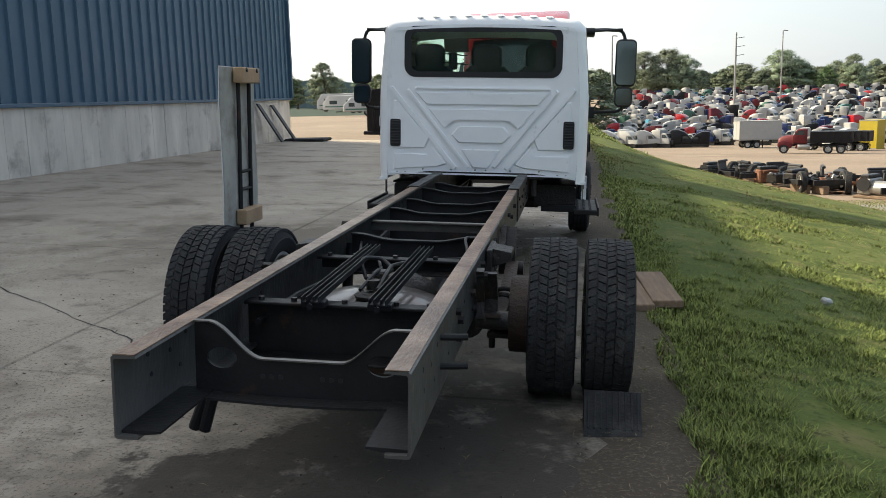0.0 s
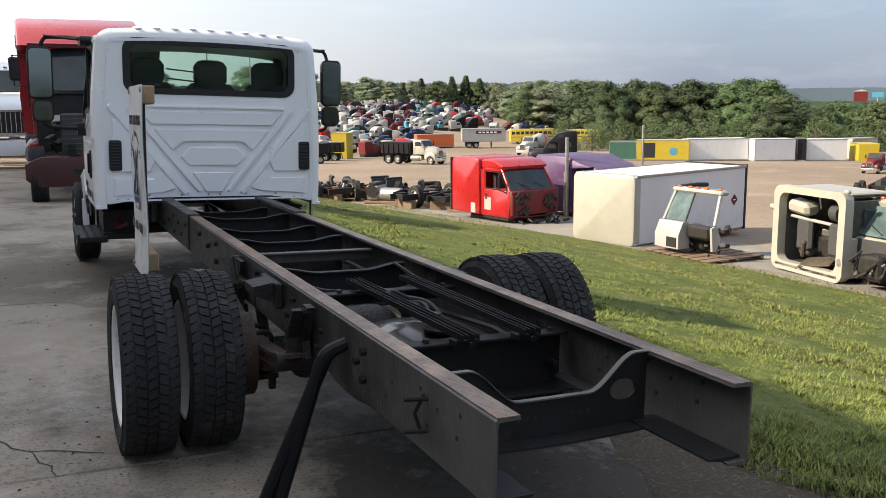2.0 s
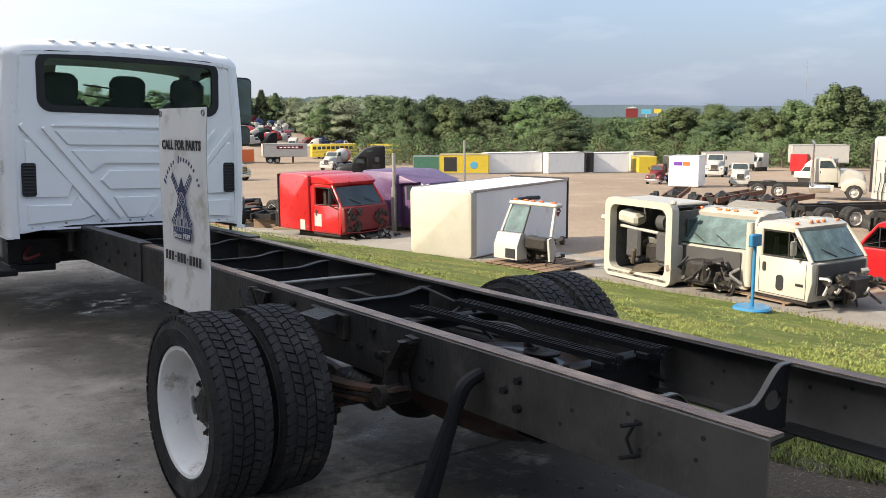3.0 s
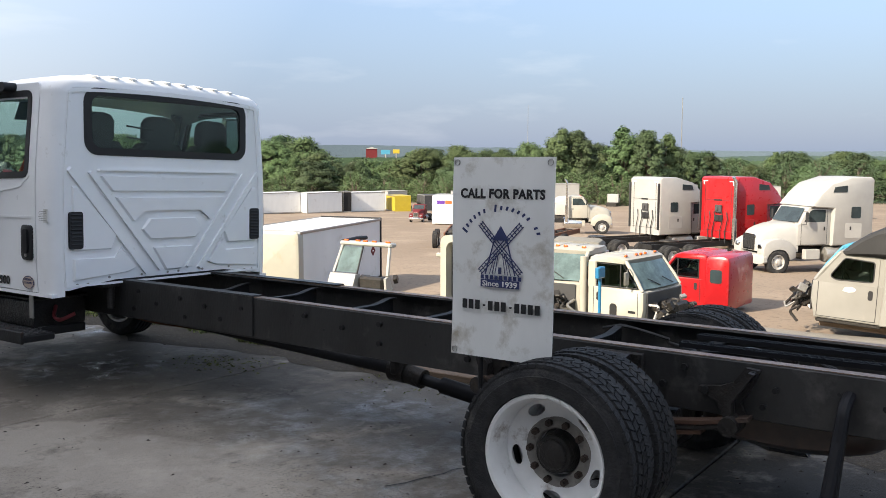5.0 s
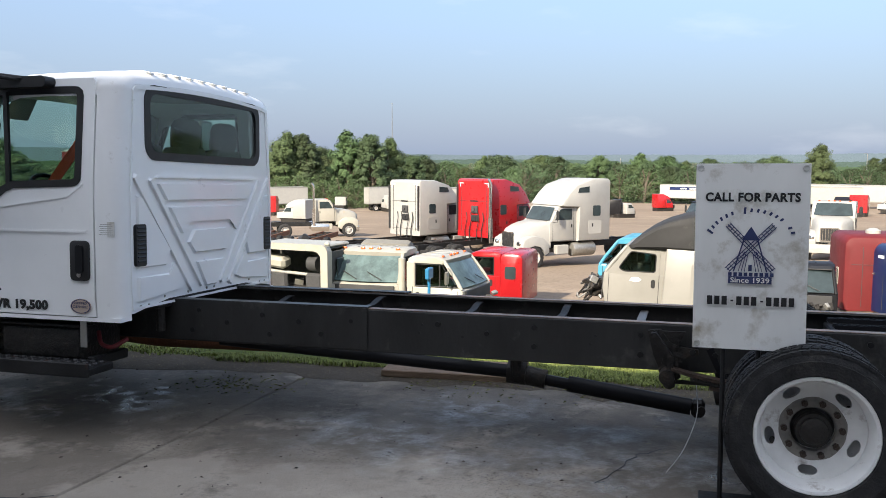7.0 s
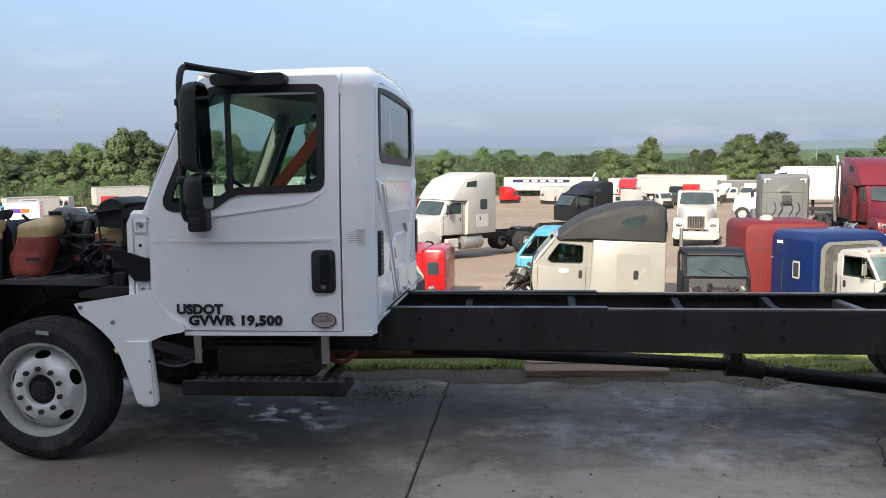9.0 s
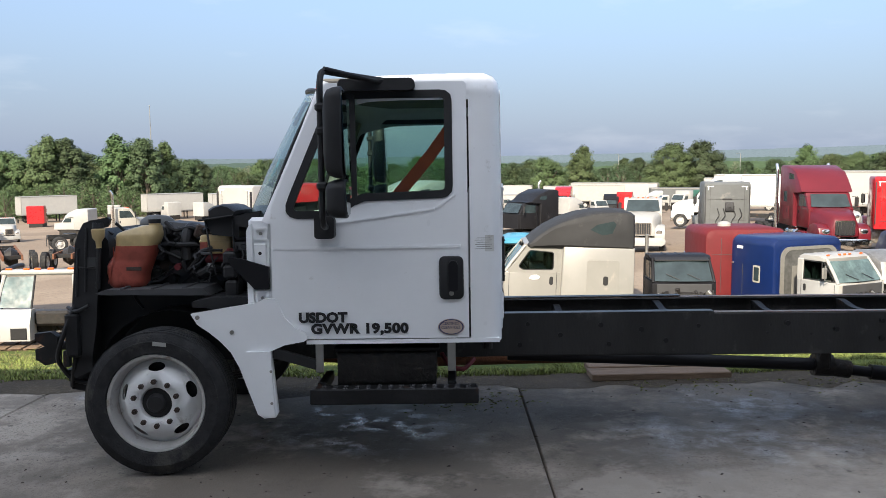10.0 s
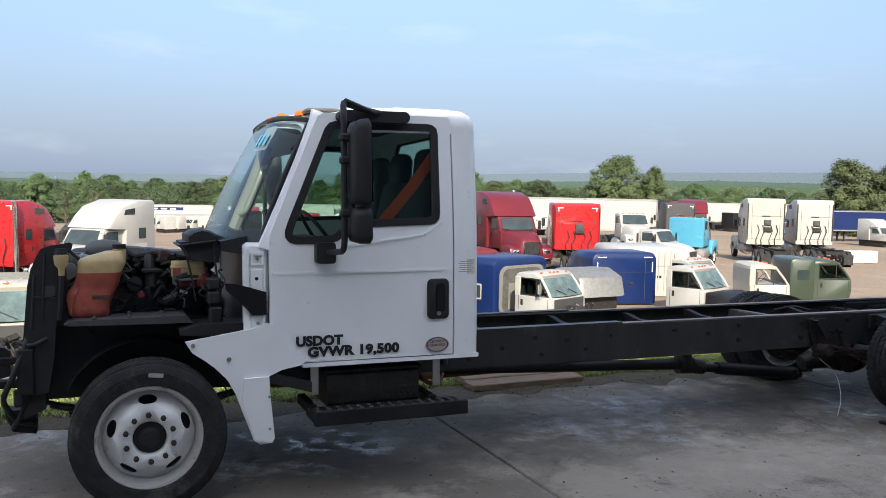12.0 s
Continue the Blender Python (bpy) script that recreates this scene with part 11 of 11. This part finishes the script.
g.f = [(3 * j + i, 3 * j + i + 1, 3 * j + 4 + i, 3 * j + 3 + i) for j in range(len(ys) - 1) for i in (0, 1)]
tagged(new("verge", g.mesh("verge", M["dirt"])), "brown dirt verge between concrete and grass", "ground", kind="structure")
rs = random.Random(12)
g = Geo()
for k in range(2600):
    near = rs.random() < 0.7
    x = (EDGE - 0.05 - abs(rs.gauss(0, 0.28))) if near else rs.uniform(-0.6, 1.3)
    y = rs.uniform(-1.5, 9.5)
    a, l = rs.uniform(0, 6.28), rs.uniform(0.008, 0.032)
    z = apron_z(x, y) + 0.022
    dx, dy = math.cos(a) * l, math.sin(a) * l
    g.add([(x - dx, y - dy, z), (x - dy * 0.06, y + dx * 0.06, z + 0.004), (x + dx, y + dy, z), (x + dy * 0.06, y - dx * 0.06, z + 0.004)], [(0, 1, 2, 3)])
tagged(new("clippings", g.mesh("clippings", M["straw"], 0)), "dry clippings strewn over the verge and concrete", "clippings", kind="stuff")
g = Geo()
for k in range(900):
    x, y = (rs.gauss(0.1, 0.6), rs.gauss(0.7, 0.7)) if k % 3 == 0 else (rs.uniform(-3.4, 1.3), rs.uniform(-0.8, 9.6))
    a, l = rs.uniform(0, 6.28), rs.uniform(0.004, 0.016)
    z = apron_z(x, y) + 0.001
    dx, dy = math.cos(a) * l, math.sin(a) * l
    g.add([(x - dx, y - dy, z), (x - dy * 0.5, y + dx * 0.5, z), (x + dx, y + dy, z), (x + dy * 0.4, y - dx * 0.4, z), (x, y, z + l * 0.5)], [(0, 4, 1), (1, 4, 2), (2, 4, 3), (3, 4, 0)])
tagged(new("grit", g.mesh("grit", M["dark_rust"], 0)), "dark crumbs and leaf bits strewn over the concrete", "debris", kind="stuff")
g = Geo()
for cx, cy, n, r in ((0.55, 6.15, 260, 0.34), (1.0, 4.4, 120, 0.5), (1.1, 3.2, 100, 0.4), (0.2, 0.4, 20, 0.5)):
    for k in range(n):
        x, y = cx + rs.gauss(0, r * 0.5), cy + rs.gauss(0, r * 0.7)
        a, l = rs.uniform(0, 6.28), rs.uniform(0.008, 0.026)
        z = apron_z(x, y) + 0.010
        dx, dy = math.cos(a) * l, math.sin(a) * l
        g.add([(x - dx, y - dy, z), (x - dy * 0.1, y + dx * 0.1, z + 0.012 * rs.random()), (x + dx, y + dy, z + 0.012 * rs.random()), (x + dy * 0.1, y - dx * 0.1, z)], [(0, 1, 2, 3)])
tagged(new("cut_grass", g.mesh("cut_grass", M["blades"], 0)), "small heaps of cut grass on the damp concrete", "clippings", kind="stuff")
tagged(new("litter", Geo().box((3.0, 5.4, ground_z(3.0, 5.4) + 0.08), (0.10, 0.07, 0.05), 0.015, pose(0, 0, 0, 20, 15, 30)).mesh("litter", M["aged_white"])), "crumpled white scrap in the grass", "litter")

# gravel strip at the foot of the bank
g = Geo()
ys = steps(-12, 34, 60)
for y in ys:
    f = bank_foot(y)
    for u in (-0.2, 1.6, 4.0):
        x = f + u + 0.5 * noise.noise(Vector((y * 0.4, u, 2)))
        g.v.append((x, y, yard_z(max(x, f), y) + (0.0 if u != 1.6 else 0.02) - 0.012))
g.f = [(3 * j + i, 3 * j + i + 1, 3 * j + 4 + i, 3 * j + 3 + i) for j in range(len(ys) - 1) for i in (0, 1)]
tagged(new("gravel_strip", g.mesh("gravel_strip", M["grey_stone"])), "grey crushed stone along the foot of the bank", "ground", kind="structure")

# ---- cracks in the concrete ----
rs = random.Random(21)
for pts in ([(-2.25, 2.95), (-1.9, 2.75), (-1.55, 2.35), (-1.25, 2.2)], [(-1.55, 2.35), (-1.45, 2.0)], [(-3.6, 3.9), (-2.9, 3.4), (-2.25, 2.95)], [(-1.9, 5.75), (-2.2, 6.5), (-2.7, 7.4)], [(-0.9, 3.2), (-0.4, 3.05), (-0.2, 2.9)]):
    g = Geo()
    line = []
    for a, b in zip(pts[:-1], pts[1:]):
        for k in range(6):
            t = k / 6
            line.append((a[0] + (b[0] - a[0]) * t + rs.uniform(-0.02, 0.02), a[1] + (b[1] - a[1]) * t + rs.uniform(-0.02, 0.02)))
    line.append(pts[-1])
    for i, (x, y) in enumerate(line):
        w = rs.uniform(0.002, 0.005)
        g.v += [(x - w, y - w, apron_z(x, y) + 0.0025), (x + w, y + w, apron_z(x, y) + 0.0025)]
    g.f = [(2 * i, 2 * i + 1, 2 * i + 3, 2 * i + 2) for i in range(len(line) - 1)]
    part("crack", g, M["frame_black"], apron)

# ---- slabs of the apron ----
xs = [-60.0, -9.95, -6.1, -2.25, EDGE]
ys = [5.75 + 3.75 * k for k in range(-9, 7)]
for x0, x1 in zip(xs[:-1], xs[1:]):
    for y0, y1 in zip(ys[:-1], ys[1:]):
        if x1 < -9:
            continue
        g = Geo()
        j, c = 0.006, 0.008
        rings = []
        for d, dz in ((j, -0.1), (j, -c), (j + c, 0.0)):
            rings.append([(x, y, apron_z(x, y) + dz) for x, y in ((x0 + d, y0 + d), (x1 - d, y0 + d), (x1 - d, y1 - d), (x0 + d, y1 - d))])
        g.loft(rings)
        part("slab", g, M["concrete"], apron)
